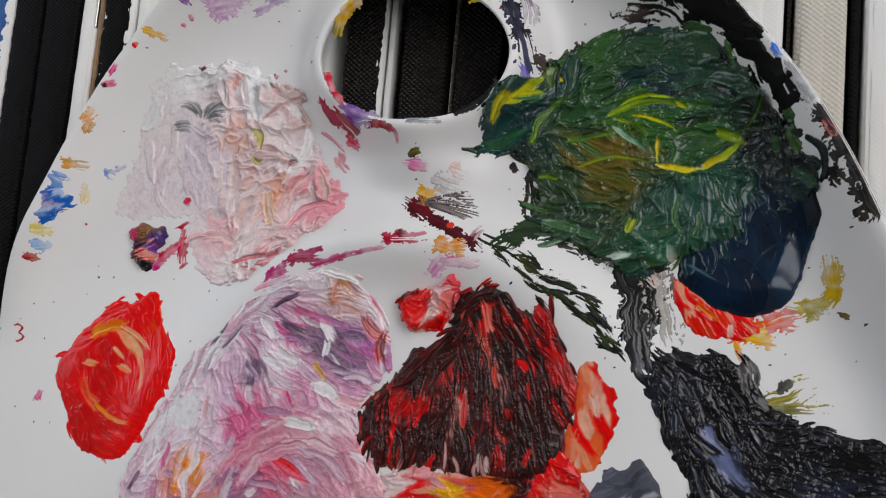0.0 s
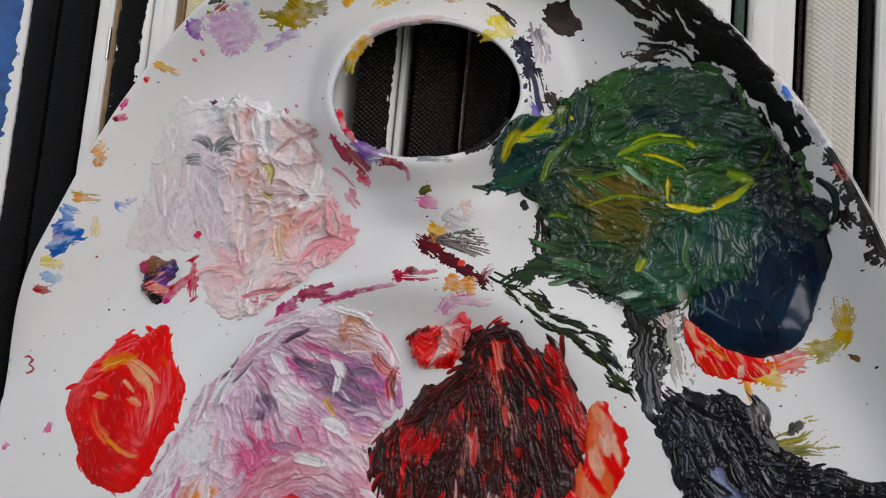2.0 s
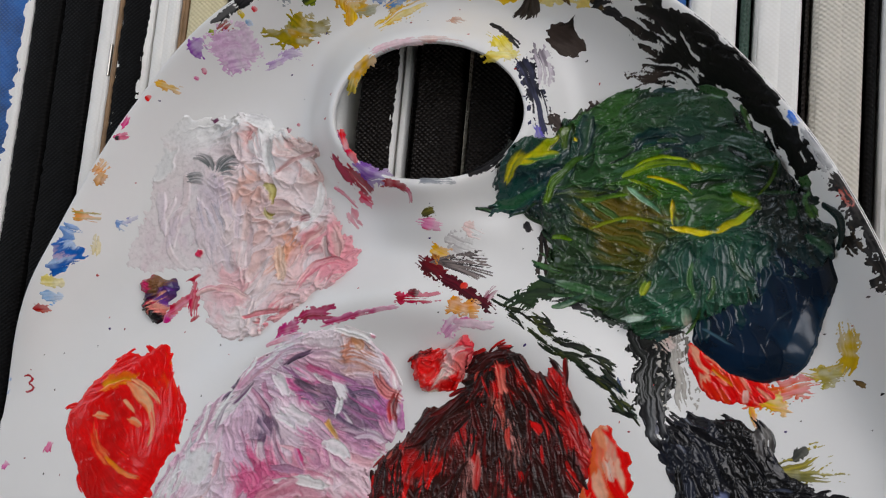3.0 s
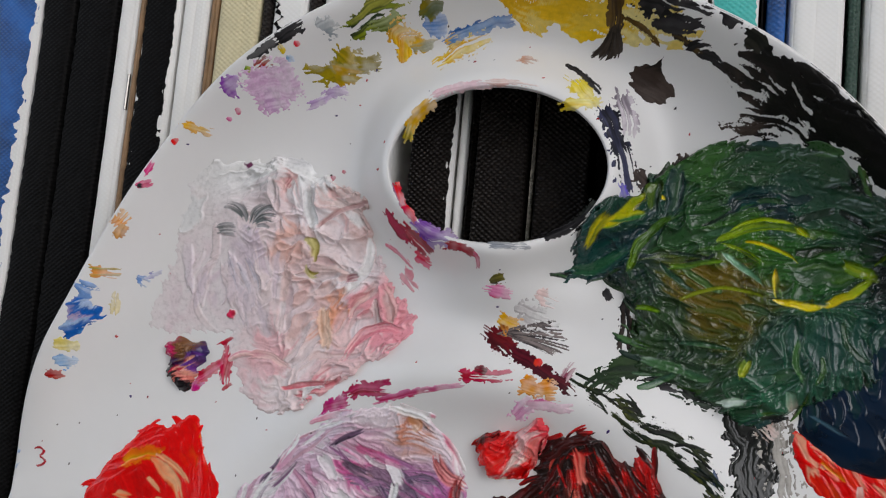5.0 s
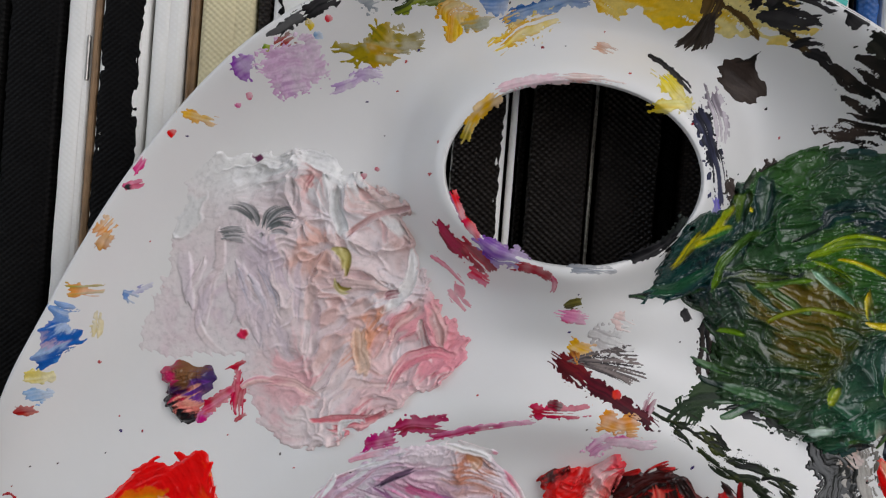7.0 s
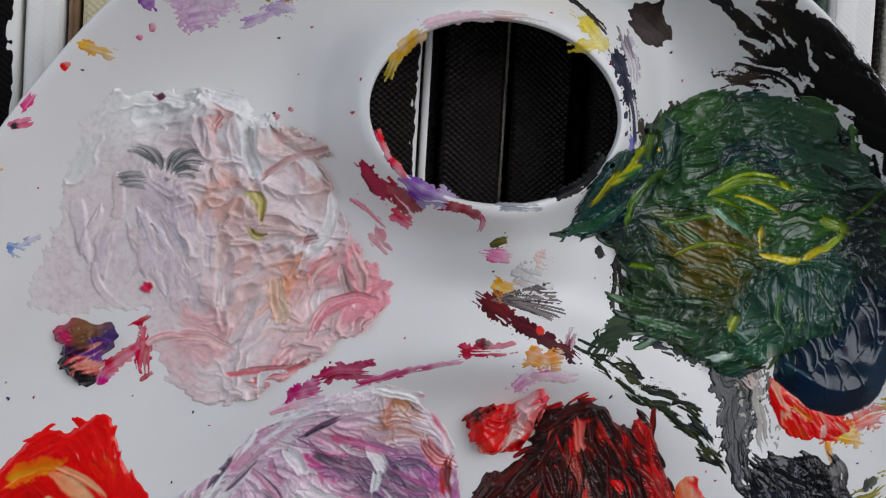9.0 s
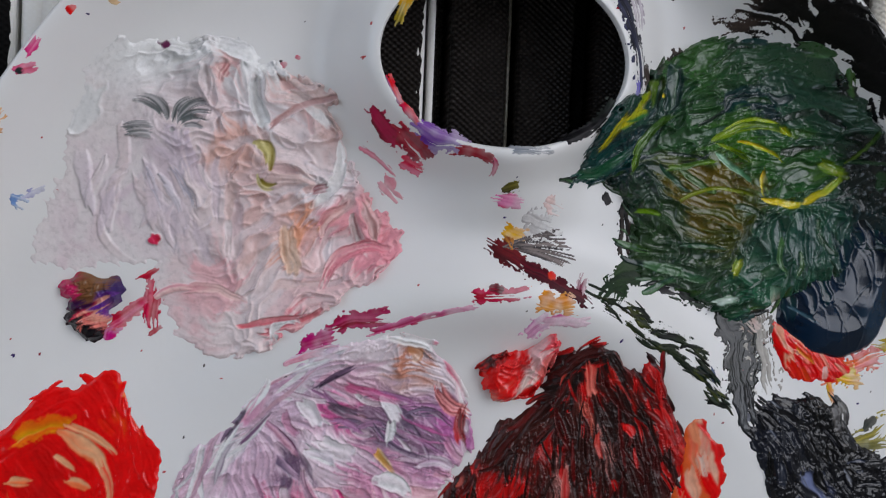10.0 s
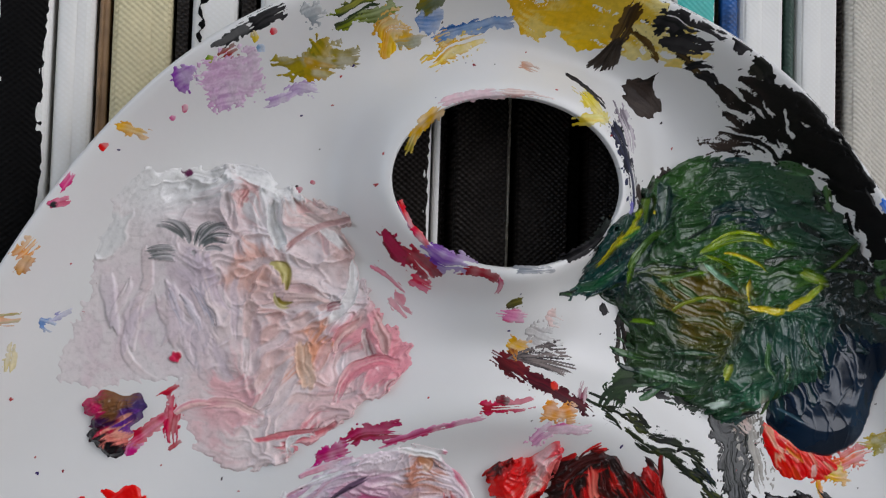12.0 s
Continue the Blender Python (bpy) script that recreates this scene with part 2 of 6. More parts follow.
stretched_canvas(5.3, 6.5, BEIGE, None, "thin pale canvas fold", drop=4.0)
stretched_canvas(6.9, 19.6, BROWN_EDGE, BROWN_EDGE, "stretched canvas with brown-black painted edge", drop=0.6)
stretched_canvas(20.4, 24.0, BLACK_EDGE, None, "narrow canvas with black painted edge", drop=5.0)
stretched_canvas(24.4, 33, BROWN_EDGE, None, "stretched canvas with dark brown edge", drop=1.5)
stretched_canvas(33.4, 44, CLOTH, None, "white primed stretched canvas edge")
stretched_canvas(44.4, 55.2, CLOTH, TEAL_EDGE, "stretched canvas with teal painted edge", cover=(0.0, 1.0))
stretched_canvas(55.4, 56.2, BLACK_EDGE, None, "narrow canvas with black edge", drop=1.2)
stretched_canvas(56.5, 61.0, BLUE_EDGE, BLUE_EDGE, "narrow canvas with bright blue edge")
stretched_canvas(61.3, 73.4, CLOTH, None, "white primed stretched canvas edge", drop=0.3)
stretched_canvas(73.8, 76.6, GREEN_EDGE, None, "narrow canvas with dark green edge", drop=0.8)
stretched_canvas(77, 88.5, CLOTH, None, "white primed stretched canvas edge", drop=0.6)
stretched_canvas(88.9, 90.2, BROWN_EDGE, None, "thin dark canvas edge", drop=1.6)
stretched_canvas(90.6, 102.6, BEIGE, None, "beige raw canvas edge")
stretched_canvas(103, 105.6, BLACK_EDGE, None, "narrow canvas with black edge", drop=0.8)
stretched_canvas(106, 122, CLOTH, None, "white primed stretched canvas edge")
stretched_canvas(122.4, 138, BEIGE, None, "beige raw canvas edge", drop=0.5)
stretched_canvas(138.4, 154, CLOTH, None, "white primed stretched canvas edge")

# ---- the palette: sizes in millimetres, origin at the thumb hole ----
def reach(phi):
    """Distance of the palette's outline from its middle, by direction."""
    s = np.maximum(0, np.sin(phi))
    return 119.5 - 2.4 * step(0.1, 0.5, s) + 14 * s ** 3 - 3.5 * np.exp(-((phi - 2.6) / 0.4) ** 2)


def relief(x, y):
    """Height of the palette's moulded top: rim, collar of the hole, ridge and wells."""
    phi = np.arctan2(y + 90, x)
    d = reach(phi) - np.hypot(x, y + 90)
    e = (np.hypot((x - 0.5) / 24.5, (y + 1.5) / 17.5) - 1) * 20
    w = np.hypot(x - 2, y + 120) - 73
    z = -5 - 2.5 * np.exp(-((x + 65) / 30) ** 2 - ((y + 60) / 45) ** 2) + 3 * step(0, 25, y)
    lip = 14 + 2.5 * x / 100 + 3 * np.clip((y + 20) / 80, -1, 1) - 8 * step(-45, -85, y)
    z = z + lip * np.exp(-(np.maximum(d, 0) / 8) ** 2)
    z = z + 12 * np.exp(-(np.maximum(e, 0) / (6 + 3.5 * step(0, 20, y))) ** 2)
    ridge = 8.5 * np.exp(-((x - 2) / 42) ** 2) + 1
    z = z + ridge * np.where(w > 0, np.exp(-(w / 9) ** 2), np.exp(-(w / 9.5) ** 2)) + 1.5 * step(2, -14, w)
    return z + 8 * np.exp(-((x - 3) / 14) ** 2 - ((y + 27) / 8) ** 2)


def palette_body(parent):
    n, m = 720, 170
    th = np.linspace(0, 2 * math.pi, n, endpoint=False)
    hx, hy = 0.5 + 24.5 * np.cos(th), -1.5 + 17.5 * np.sin(th)
    # the outline met along each ray from the hole
    lo, hi = np.full(n, 20.0), np.full(n, 260.0)
    for _ in range(40):
        mid = (lo + hi) / 2
        px, py = 0.5 + mid * np.cos(th), -1.5 + mid * np.sin(th)
        inside = np.hypot(px, py + 90) < reach(np.arctan2(py + 90, px))
        lo, hi = np.where(inside, mid, lo), np.where(inside, hi, mid)
    ox, oy = 0.5 + lo * np.cos(th), -1.5 + lo * np.sin(th)
    rings = []
    def ring(f, dz=0.0, z=None, inset=0.0):
        x, y = hx + (ox - hx) * f, hy + (oy - hy) * f
        r = np.hypot(x - 0.5, y + 1.5)
        x, y = x + (x - 0.5) / r * inset, y + (y + 1.5) / r * inset
        h = relief(x, y) + dz if z is None else np.full(n, z)
        rings.append(np.stack([x, y, h], 1))
    for f in np.linspace(0.995, 0.01, 40):
        ring(f, -2.3)
    for dz, inset in ((-2.2, 0.2), (-1.7, -0.15), (-0.8, -0.3), (-0.25, -0.1)):
        ring(0.0, dz, inset=inset)
    for f in np.linspace(0, 1, m) ** 1.15:
        ring(f)
    for dz, inset in ((-0.25, 0.5), (-0.9, 0.9), (-3.0, 1.2)):
        ring(1.0, dz, inset=inset)
    ring(1.0, z=-9.0, inset=1.8)
    ring(1.0, z=-9.3, inset=0.6)
    ring(1.0, -3.2, inset=-0.4)
    xyz = np.concatenate(rings) / 1000
    k = len(rings)
    i, j = np.meshgrid(np.arange(k - 1), np.arange(n), indexing="ij")
    a, b = i * n + j, i * n + (j + 1) % n
    faces = np.stack([a, a + n, b + n, b], -1).reshape(-1, 4)
    return grid_mesh("body", xyz, faces, PLASTIC, parent, "glossy white moulded plastic with a thumb hole")


palette = tagged(new("painter_palette"), "white plastic painter's palette covered in thick paint daubs", "palette")
palette_body(palette)


class Paint:
    """A coat of paint on the palette: height, colour and cover on a fine grid."""

    def __init__(self, x0, x1, y0, y1, cell=0.3, seed=1):
        self.rs, self.cell, self.seed = np.random.RandomState(seed), cell, seed
        self.x0, self.y0 = x0, y0
        xs, ys = np.arange(x0, x1, cell), np.arange(y0, y1, cell)
        self.X, self.Y = np.meshgrid(xs, ys, indexing="ij")
        self.A, self.H, self.B = np.zeros_like(self.X), np.zeros_like(self.X), np.zeros_like(self.X)
        self.C = np.ones((*self.X.shape, 3)) * 0.7
        self.pulls, self.spots, self.tracks, self.T = [], [], [], None

    def shape(self, points, rag=1.0, seed=0):
        """A soft mask of the closed outline, with a ragged border."""
        p = np.array(points, float)
        for _ in range(3):
            q = np.roll(p, -1, 0)
            p = np.stack([p * 0.75 + q * 0.25, p * 0.25 + q * 0.75], 1).reshape(-1, 2)
        s = self.seed + seed
        x = self.X + rag * (2.4 * (grain(self.X / 3.2, self.Y / 3.2, s) - 0.5) + 1.1 * (grain(self.X / 0.9, self.Y / 0.9, s + 5) - 0.5))
        y = self.Y + rag * (2.4 * (grain(self.X / 3.2, self.Y / 3.2, s + 9) - 0.5) + 1.1 * (grain(self.X / 0.9, self.Y / 0.9, s + 13) - 0.5))
        inside = np.zeros(x.shape, bool)
        for (ax, ay), (bx, by) in zip(p, np.roll(p, -1, 0)):
            if ay != by:
                inside ^= ((ay > y) != (by > y)) & (x < (bx - ax) * (y - ay) / (by - ay) + ax)
        return inside.astype(float)

    def fill(self, points, colour, thick=1.5, rag=1.0, dome=3.0, alpha=1.0, seed=0, fade=0.0, lump=0.7):
        m = self.shape(points, rag, seed)
        soft = blur(m, 1)
        body = np.clip(2 * blur(blur(m, max(1, int(dome / self.cell))), 2) - 0.9, 0, 1)
        self.H = np.maximum(self.H, soft * thick * (0.2 + 0.8 * body)) if alpha == 1 else self.H + soft * thick * body
        n = grain(self.X / 7, self.Y / 7, self.seed + 31) - 0.5 + 0.6 * (grain(self.X / 3.2, self.Y / 3.2, self.seed + 32) - 0.5)
        self.B = np.maximum(self.H * (1 + lump * n), 0)
        self.H = self.B.copy()
        k = (soft * alpha)[..., None]
        self.C = np.where(self.A[..., None] < 0.02, np.array(colour), self.C * (1 - k) + np.array(colour) * k)
        if fade:
            thin = step(0.5, 1.0, blur(blur(m, int(fade / self.cell)), int(fade / self.cell)) + 0.3 * (grain(self.X / 2, self.Y / 2, self.seed) - 0.5))[..., None]
            self.C = self.C * thin + np.array((0.79, 0.785, 0.775)) * (1 - thin)
        self.A = np.maximum(self.A, soft)
        return self

    def ways(self, *pulls):
        """Adds directions in which the coat was worked: pairs of points."""
        self.pulls = [*self.pulls, *pulls]
        return self

    def tones(self, *spots):
        """Adds pigments and where they lie: (point, reach, colour)."""
        self.spots = [*self.spots, *spots]
        return self

    def comb(self, wobble=18.0):
        """The working direction everywhere, and bristle tracks of three widths drawn along it."""
        cx, sx, tot = np.zeros_like(self.X), np.zeros_like(self.X), np.zeros_like(self.X)
        for (ax, ay), (bx, by) in self.pulls:
            a = math.atan2(by - ay, bx - ax)
            f = np.clip(((self.X - ax) * (bx - ax) + (self.Y - ay) * (by - ay)) / ((bx - ax) ** 2 + (by - ay) ** 2 + 1e-6), 0, 1)
            w = 1 / (np.hypot(self.X - ax - f * (bx - ax), self.Y - ay - f * (by - ay)) + 0.8) ** 3
            cx, sx, tot = cx + w * math.cos(2 * a), sx + w * math.sin(2 * a), tot + w
        self.T = 0.5 * np.arctan2(sx, cx) + radians(wobble) * (2 * grain(self.X / 6, self.Y / 6, self.seed + 61) - 1 + 0.8 * (2 * grain(self.X / 2.3, self.Y / 2.3, self.seed + 62) - 1))
        ct, st = np.cos(self.T), np.sin(self.T)
        rs = np.random.RandomState(self.seed + 5)
        seeds = [rs.rand(*self.X.shape), grain(self.X / 0.55, self.Y / 0.55, self.seed + 63), grain(self.X / 1.7, self.Y / 1.7, self.seed + 64)]
        sums, lengths = [s.copy() for s in seeds], (3.0, 5.0, 6.0)
        nx, ny = self.X.shape
        grow = 1.4
        for way in (1, -1):
            u, v = np.meshgrid(np.arange(nx, dtype=float), np.arange(ny, dtype=float), indexing="ij")
            pc, ps = way * ct, way * st
            for k in range(int(max(lengths) / self.cell / grow)):
                u, v = np.clip(u + grow * pc, 0, nx - 1), np.clip(v + grow * ps, 0, ny - 1)
                i, j = u.astype(int), v.astype(int)
                qc, qs = ct[i, j], st[i, j]
                turn = np.sign(qc * pc + qs * ps)
                pc, ps = qc * turn, qs * turn
                for n, (s, L) in enumerate(zip(seeds, lengths)):
                    if k * grow * self.cell < L:
                        sums[n] += s[i, j]
        out = []
        for s in sums:
            s = s - blur(s, int(3.5 / self.cell))
            out.append(np.clip(0.5 + 0.22 * s / (s.std() + 1e-6), 0, 1))
        self.tracks = out
        return self

    def coat(self, outline, thick, rag=1.0, bristle=2.0, smear=3.0, fine=0.12, mid=0.3, coarse=0.5, crest=0.3, fold=0.0, fold_size=5.0, dome=3.0, lump=0.5, sharp=2.6, streak=0.35, worn_lit=0.0, grit=0.0):
        """The whole daub: a border frayed along the bristles, pigments dragged into each other, and furrows, crests and folds."""
        self.comb()
        a, b, d = self.tracks
        ct, st = np.cos(self.T), np.sin(self.T)
        keep = self.X, self.Y
        drag = bristle * (1.2 * (b - 0.5) + 0.9 * (a - 0.5))
        self.X, self.Y = self.X + drag * ct, self.Y + drag * st
        m = self.shape(outline, rag)
        self.X, self.Y = keep
        m = (blur(m, 1) > 0.5).astype(float)
        soft = blur(m, 1)
        body = np.clip(2 * blur(blur(m, max(1, int(dome / self.cell))), 2) - 0.9, 0, 1)
        rim = np.clip(2.2 * blur(m, max(1, int(0.9 / self.cell))) - 1.0, 0, 1)
        # pigments
        warp = 3.2 * (grain(self.X / 4.5, self.Y / 4.5, self.seed + 71) - 0.5) + 1.8 * (grain(self.X / 1.7, self.Y / 1.7, self.seed + 72) - 0.5)
        along = smear * (1.4 * (b - 0.5) + 1.6 * (d - 0.5) + 0.7 * (a - 0.5))
        px, py = self.X + along * ct - warp * st, self.Y + along * st + warp * ct
        num, den = np.zeros((*self.X.shape, 3)), np.zeros_like(self.X)
        for (x, y), r, col in self.spots:
            w = 1 / (((px - x) ** 2 + (py - y) ** 2) / r ** 2 + 0.05) ** sharp
            num, den = num + w[..., None] * np.array(col), den + w
        col = num / den[..., None]
        self.C = col * (1 - streak + 2 * streak * (0.45 * a + 0.55 * b)[..., None])
        # body and furrows
        n = grain(self.X / 7, self.Y / 7, self.seed + 31) - 0.5 + 0.6 * (grain(self.X / 3.2, self.Y / 3.2, self.seed + 32) - 0.5)
        H = thick * (0.25 + 0.75 * body) * (1 + lump * n)
        amount = 0.5 + 0.5 * step(0.3, 0.7, grain(self.X / 5, self.Y / 5, self.seed + 33))
        self.angle = np.degrees(self.T)
        H = H + amount * (fine * (a - 0.5) + mid * (b - 0.5) + coarse * (d - 0.5))
        H = H + crest * (np.exp(-((d - 0.62) / 0.05) ** 2) * step(0.35, 0.65, grain(self.X / 3, self.Y / 3, self.seed + 34)) + 0.6 * np.exp(-((b - 0.7) / 0.06) ** 2))
        if fold:
            wx = self.X + 3.4 * (grain(self.X / fold_size, self.Y / fold_size, self.seed + 41) - 0.5) + 1.0 * (d - 0.5) * ct
            wy = self.Y + 3.4 * (grain(self.X / fold_size, self.Y / fold_size, self.seed + 42) - 0.5) + 1.0 * (d - 0.5) * st
            r1 = 1 - np.abs(2 * grain(wx / fold_size, wy / fold_size, self.seed + 43) - 1)
            r2 = 1 - np.abs(2 * grain(wx / fold_size * 1.9, wy / fold_size * 1.9, self.seed + 44) - 1)
            H = H + fold * (0.9 * r1 ** 5 + 0.55 * r2 ** 5 + 0.5 * (grain(wx / fold_size, wy / fold_size, self.seed + 45) - 0.5))
        if grit:
            H = H + grit * step(0.72, 0.9, grain(self.X / 0.7, self.Y / 0.7, self.seed + 46))
        A = soft
        if worn_lit:
            gap = step(worn_lit - 0.08, worn_lit + 0.08, 0.5 * b + 0.25 * a + 0.25 * grain(self.X / 2.4, self.Y / 2.4, self.seed + 47))
            A = soft * np.maximum(gap, 0)
        self.H, self.A = np.maximum(H, 0.05) * rim, A
        self.B = np.maximum(thick * (0.25 + 0.75 * body) * (1 + lump * n), 0) * rim
        return self

    def stir(self, amount, size, seed=1):
        """Folds the coat into swirls: colour and height flow along a smooth field."""
        k = amount / self.cell
        s1, s2 = self.seed + seed, self.seed + seed + 40
        u = np.clip(np.arange(self.X.shape[0])[:, None] + k * (2 * grain(self.X / size, self.Y / size, s1) - 1 + 0.2 * (2 * grain(self.X / size * 2.6, self.Y / size * 2.6, s1 + 3) - 1)), 0, self.X.shape[0] - 1.01)
        v = np.clip(np.arange(self.X.shape[1])[None, :] + k * (2 * grain(self.X / size, self.Y / size, s2) - 1 + 0.2 * (2 * grain(self.X / size * 2.6, self.Y / size * 2.6, s2 + 3) - 1)), 0, self.X.shape[1] - 1.01)
        i, j = u.astype(int), v.astype(int)
        f, g = u - i, v - j
        def take(a):
            e, h = (f, g) if a.ndim == 2 else (f[..., None], g[..., None])
            return (a[i, j] * (1 - e) + a[i + 1, j] * e) * (1 - h) + (a[i, j + 1] * (1 - e) + a[i + 1, j + 1] * e) * h
        bare = take(self.A) < 0.3
        self.C = np.where(bare[..., None], self.C, take(self.C))
        self.H = np.where(bare, self.H, take(self.H)) * self.A
        return self

    def stroke(self, p0, p1, width, ca, cb=None, lay=0.35, bend=0.0, dry=0.2, ridge=0.5, within=True, alpha=1.0, hair=0.45, taper=0.0, warp=0.2, blend=0.45, thin=0.0, rag=0.0):
        """One pull of a loaded brush from p0 to p1."""
        cb = ca if cb is None else cb
        p0, p1 = np.array(p0, float), np.array(p1, float)
        if np.hypot(*(p1 - p0)) <= 1.3 * width:
            mid, keep = (p0 + p1) / 2, 0.35
            p0, p1, width = mid + (p0 - mid) * keep, mid + (p1 - mid) * keep, width * 0.92
        d = p1 - p0
        length = max(np.hypot(*d), 0.5)
        nrm = np.array([-d[1], d[0]]) / length
        t = np.linspace(0, 1, 2 if bend == 0 else 12)[:, None]
        path = p0 + d * t + nrm * bend * 4 * t * (1 - t)
        w = width / 2
        lo, hi = path.min(0) - w - 0.5, path.max(0) + w + 0.5
        i0, j0 = max(int((lo[0] - self.x0) / self.cell), 0), max(int((lo[1] - self.y0) / self.cell), 0)
        i1, j1 = int((hi[0] - self.x0) / self.cell) + 1, int((hi[1] - self.y0) / self.cell) + 1
        s_ = (slice(i0, max(i1, i0)), slice(j0, max(j1, j0)))
        X, Y = self.X[s_], self.Y[s_]
        if not X.size:
            return self
        sd = int(self.rs.randint(1, 9999))
        wob = min(width * warp, 1.8)
        fx, fy = X, Y
        X = fx + wob * (1.9 * (grain(fx / 3.4, fy / 3.4, sd + 3) - 0.5) + 0.3 * (grain(fx / 0.8, fy / 0.8, sd + 4) - 0.5))
        Y = fy + wob * (1.9 * (grain(fx / 3.4, fy / 3.4, sd + 5) - 0.5) + 0.3 * (grain(fx / 0.8, fy / 0.8, sd + 6) - 0.5))
        best, S, V = np.full(X.shape, 1e9), np.zeros(X.shape), np.zeros(X.shape)
        for k in range(len(path) - 1):
            e = path[k + 1] - path[k]
            L = np.hypot(*e)
            rx, ry = X - path[k][0], Y - path[k][1]
            f = (rx * e[0] + ry * e[1]) / L / L
            g = np.clip(f, 0, 1) if length <= 1.3 * width else np.clip(f, 0 if k else -0.1, 1 if k < len(path) - 2 else 1.1)
            dist = np.hypot(rx - g * e[0], ry - g * e[1])
            near = dist < best
            best = np.where(near, dist, best)
            S = np.where(near, (k + g) / (len(path) - 1), S)
            V = np.where(near, (e[0] * ry - e[1] * rx) / L, V)
        hairs = grain(V / hair, S * length / 9, sd)
        coarse = grain(V / (hair * 3.2), S * length / 14, sd + 1)
        lens = 1 - blend * (1 - np.sqrt(np.clip(np.sin(math.pi * np.clip(S, 0.01, 0.99)), 0, 1)))
        u = best / (w * (1 - taper * S) * lens + 1e-6) + 0.25 * (grain(V * 0 + S * length / 1.6, np.sign(V) * 3.5, sd + 2) - 0.5) + rag * (0.9 * (grain(fx / 1.3, fy / 1.3, sd + 11) - 0.5) + 0.8 * (grain(fx / 0.45, fy / 0.45, sd + 12) - 0.5))
        ends = S + min(0.35, 3.0 / length) * (hairs - 0.5)
        cover = step(1.0, 0.82 - 0.4 * blend, u)
        if length > 1.3 * width:
            cover = cover * step(-0.03, 0.06, ends) * step(1.05, 0.9, ends)
        need = dry * (0.3 + 0.85 * S)
        cover = cover * step(need - 0.12, need + 0.06, 0.65 * hairs + 0.35 * coarse) * alpha
        if within:
            cover = cover * self.A[s_]
        mixv = step(0.3, 0.7, 0.55 * coarse + 0.45 * hairs + 0.18 * (S - 0.5))[..., None]
        col = np.array(ca) * (1 - mixv) + np.array(cb) * mixv
        col = col * (0.86 + 0.28 * hairs[..., None])
        if thin:
            t = thin * (0.08 + 0.92 * float(step(0.05, 0.22, np.array(np.mean(ca))))) * step(0.35, 0.85, 0.5 * grain(fx / 1.5, fy / 1.5, sd + 8) + 0.3 * hairs + 0.35 * S)[..., None]
            col = col * (1 - t) + np.array((0.79, 0.785, 0.775)) * t
        rise = lay * (1.0 * (hairs - 0.5) + 0.5 * (coarse - 0.5)) + ridge * lay * (np.exp(-((u - 0.86) / 0.12) ** 2) + 0.8 * np.exp(-((S - 0.97) / 0.06) ** 2)) - 0.15 * lay
        A, H = self.A[s_], self.H[s_]
        bare = A < 0.02
        self.C[s_] = np.where(bare[..., None], col, self.C[s_] * (1 - cover[..., None]) + col * cover[..., None])
        base = np.maximum(self.B[s_], lay * 0.7 if not within else 0.0)
        self.H[s_] = np.maximum(H * (1 - 0.85 * cover) + 0.85 * cover * (base + rise), 0.0)
        self.A[s_] = np.maximum(A, cover)
        return self

    def strokes(self, n, angle, length, width, colours, region=None, weights=None, **kw):
        """Many pulls inside the coat (or a region of it), along angle(x, y) in degrees."""
        m = self.A if region is None else self.shape(region, 0.5) * self.A
        ii, jj = np.nonzero(m > 0.9)
        if not len(ii):
            return self
        for k in self.rs.randint(0, len(ii), n):
            x, y = self.X[ii[k], jj[k]], self.Y[ii[k], jj[k]]
            a = radians((angle(x, y) if angle else self.angle[ii[k], jj[k]]) + self.rs.normal(0, 9))
            L, W = self.rs.uniform(*length), self.rs.uniform(*width)
            c = colours[self.rs.choice(len(colours), p=weights)]
            c2 = colours[self.rs.choice(len(colours), p=weights)]
            dx, dy = math.cos(a) * L / 2, math.sin(a) * L / 2
            self.stroke((x - dx, y - dy), (x + dx, y + dy), W, c, c * 0.5 + c2 * 0.5, bend=self.rs.normal(0, L * 0.08), blend=self.rs.uniform(0.4, 1.0), **kw)
        return self

    def fringe(self, n, angle, length, width, colours, region=None, dry=0.5, lay=0.3):
        """Pulls that cross the border of the coat and run out on the plastic."""
        rim = (self.A > 0.5) & (blur(self.A, 3) < 0.8)
        if region is not None:
            rim &= self.shape(region, 0.3) > 0.5
        ii, jj = np.nonzero(rim)
        for k in self.rs.randint(0, max(len(ii), 1), n if len(ii) else 0):
            x, y = self.X[ii[k], jj[k]], self.Y[ii[k], jj[k]]
            a = radians((angle(x, y) if angle else self.angle[ii[k], jj[k]]) + self.rs.normal(0, 10))
            L = self.rs.uniform(*length)
            dx, dy = math.cos(a) * L / 2, math.sin(a) * L / 2
            c1, c2 = colours[self.rs.randint(len(colours))], colours[self.rs.randint(len(colours))]
            self.stroke((x - dx, y - dy), (x + dx, y + dy), self.rs.uniform(*width), c1, c2, lay=lay, within=False, dry=dry, bend=self.rs.normal(0, L * 0.06), blend=0.5)
        return self

    FLECKS = []

    def lay(self, name, mat, label, parent=None):
        """The coat as a mesh on the palette."""
        inside = reach(np.arctan2(self.Y + 90, self.X)) - np.hypot(self.X, self.Y + 90)
        self.A = self.A * step(-0.2, 0.4, inside)
        keep = self.A > 0.03
        cell = keep[:-1, :-1] | keep[1:, :-1] | keep[:-1, 1:] | keep[1:, 1:]
        ny = self.X.shape[1]
        hole = np.hypot((self.X - 0.5) / 24.5, (self.Y + 1.5) / 17.5)
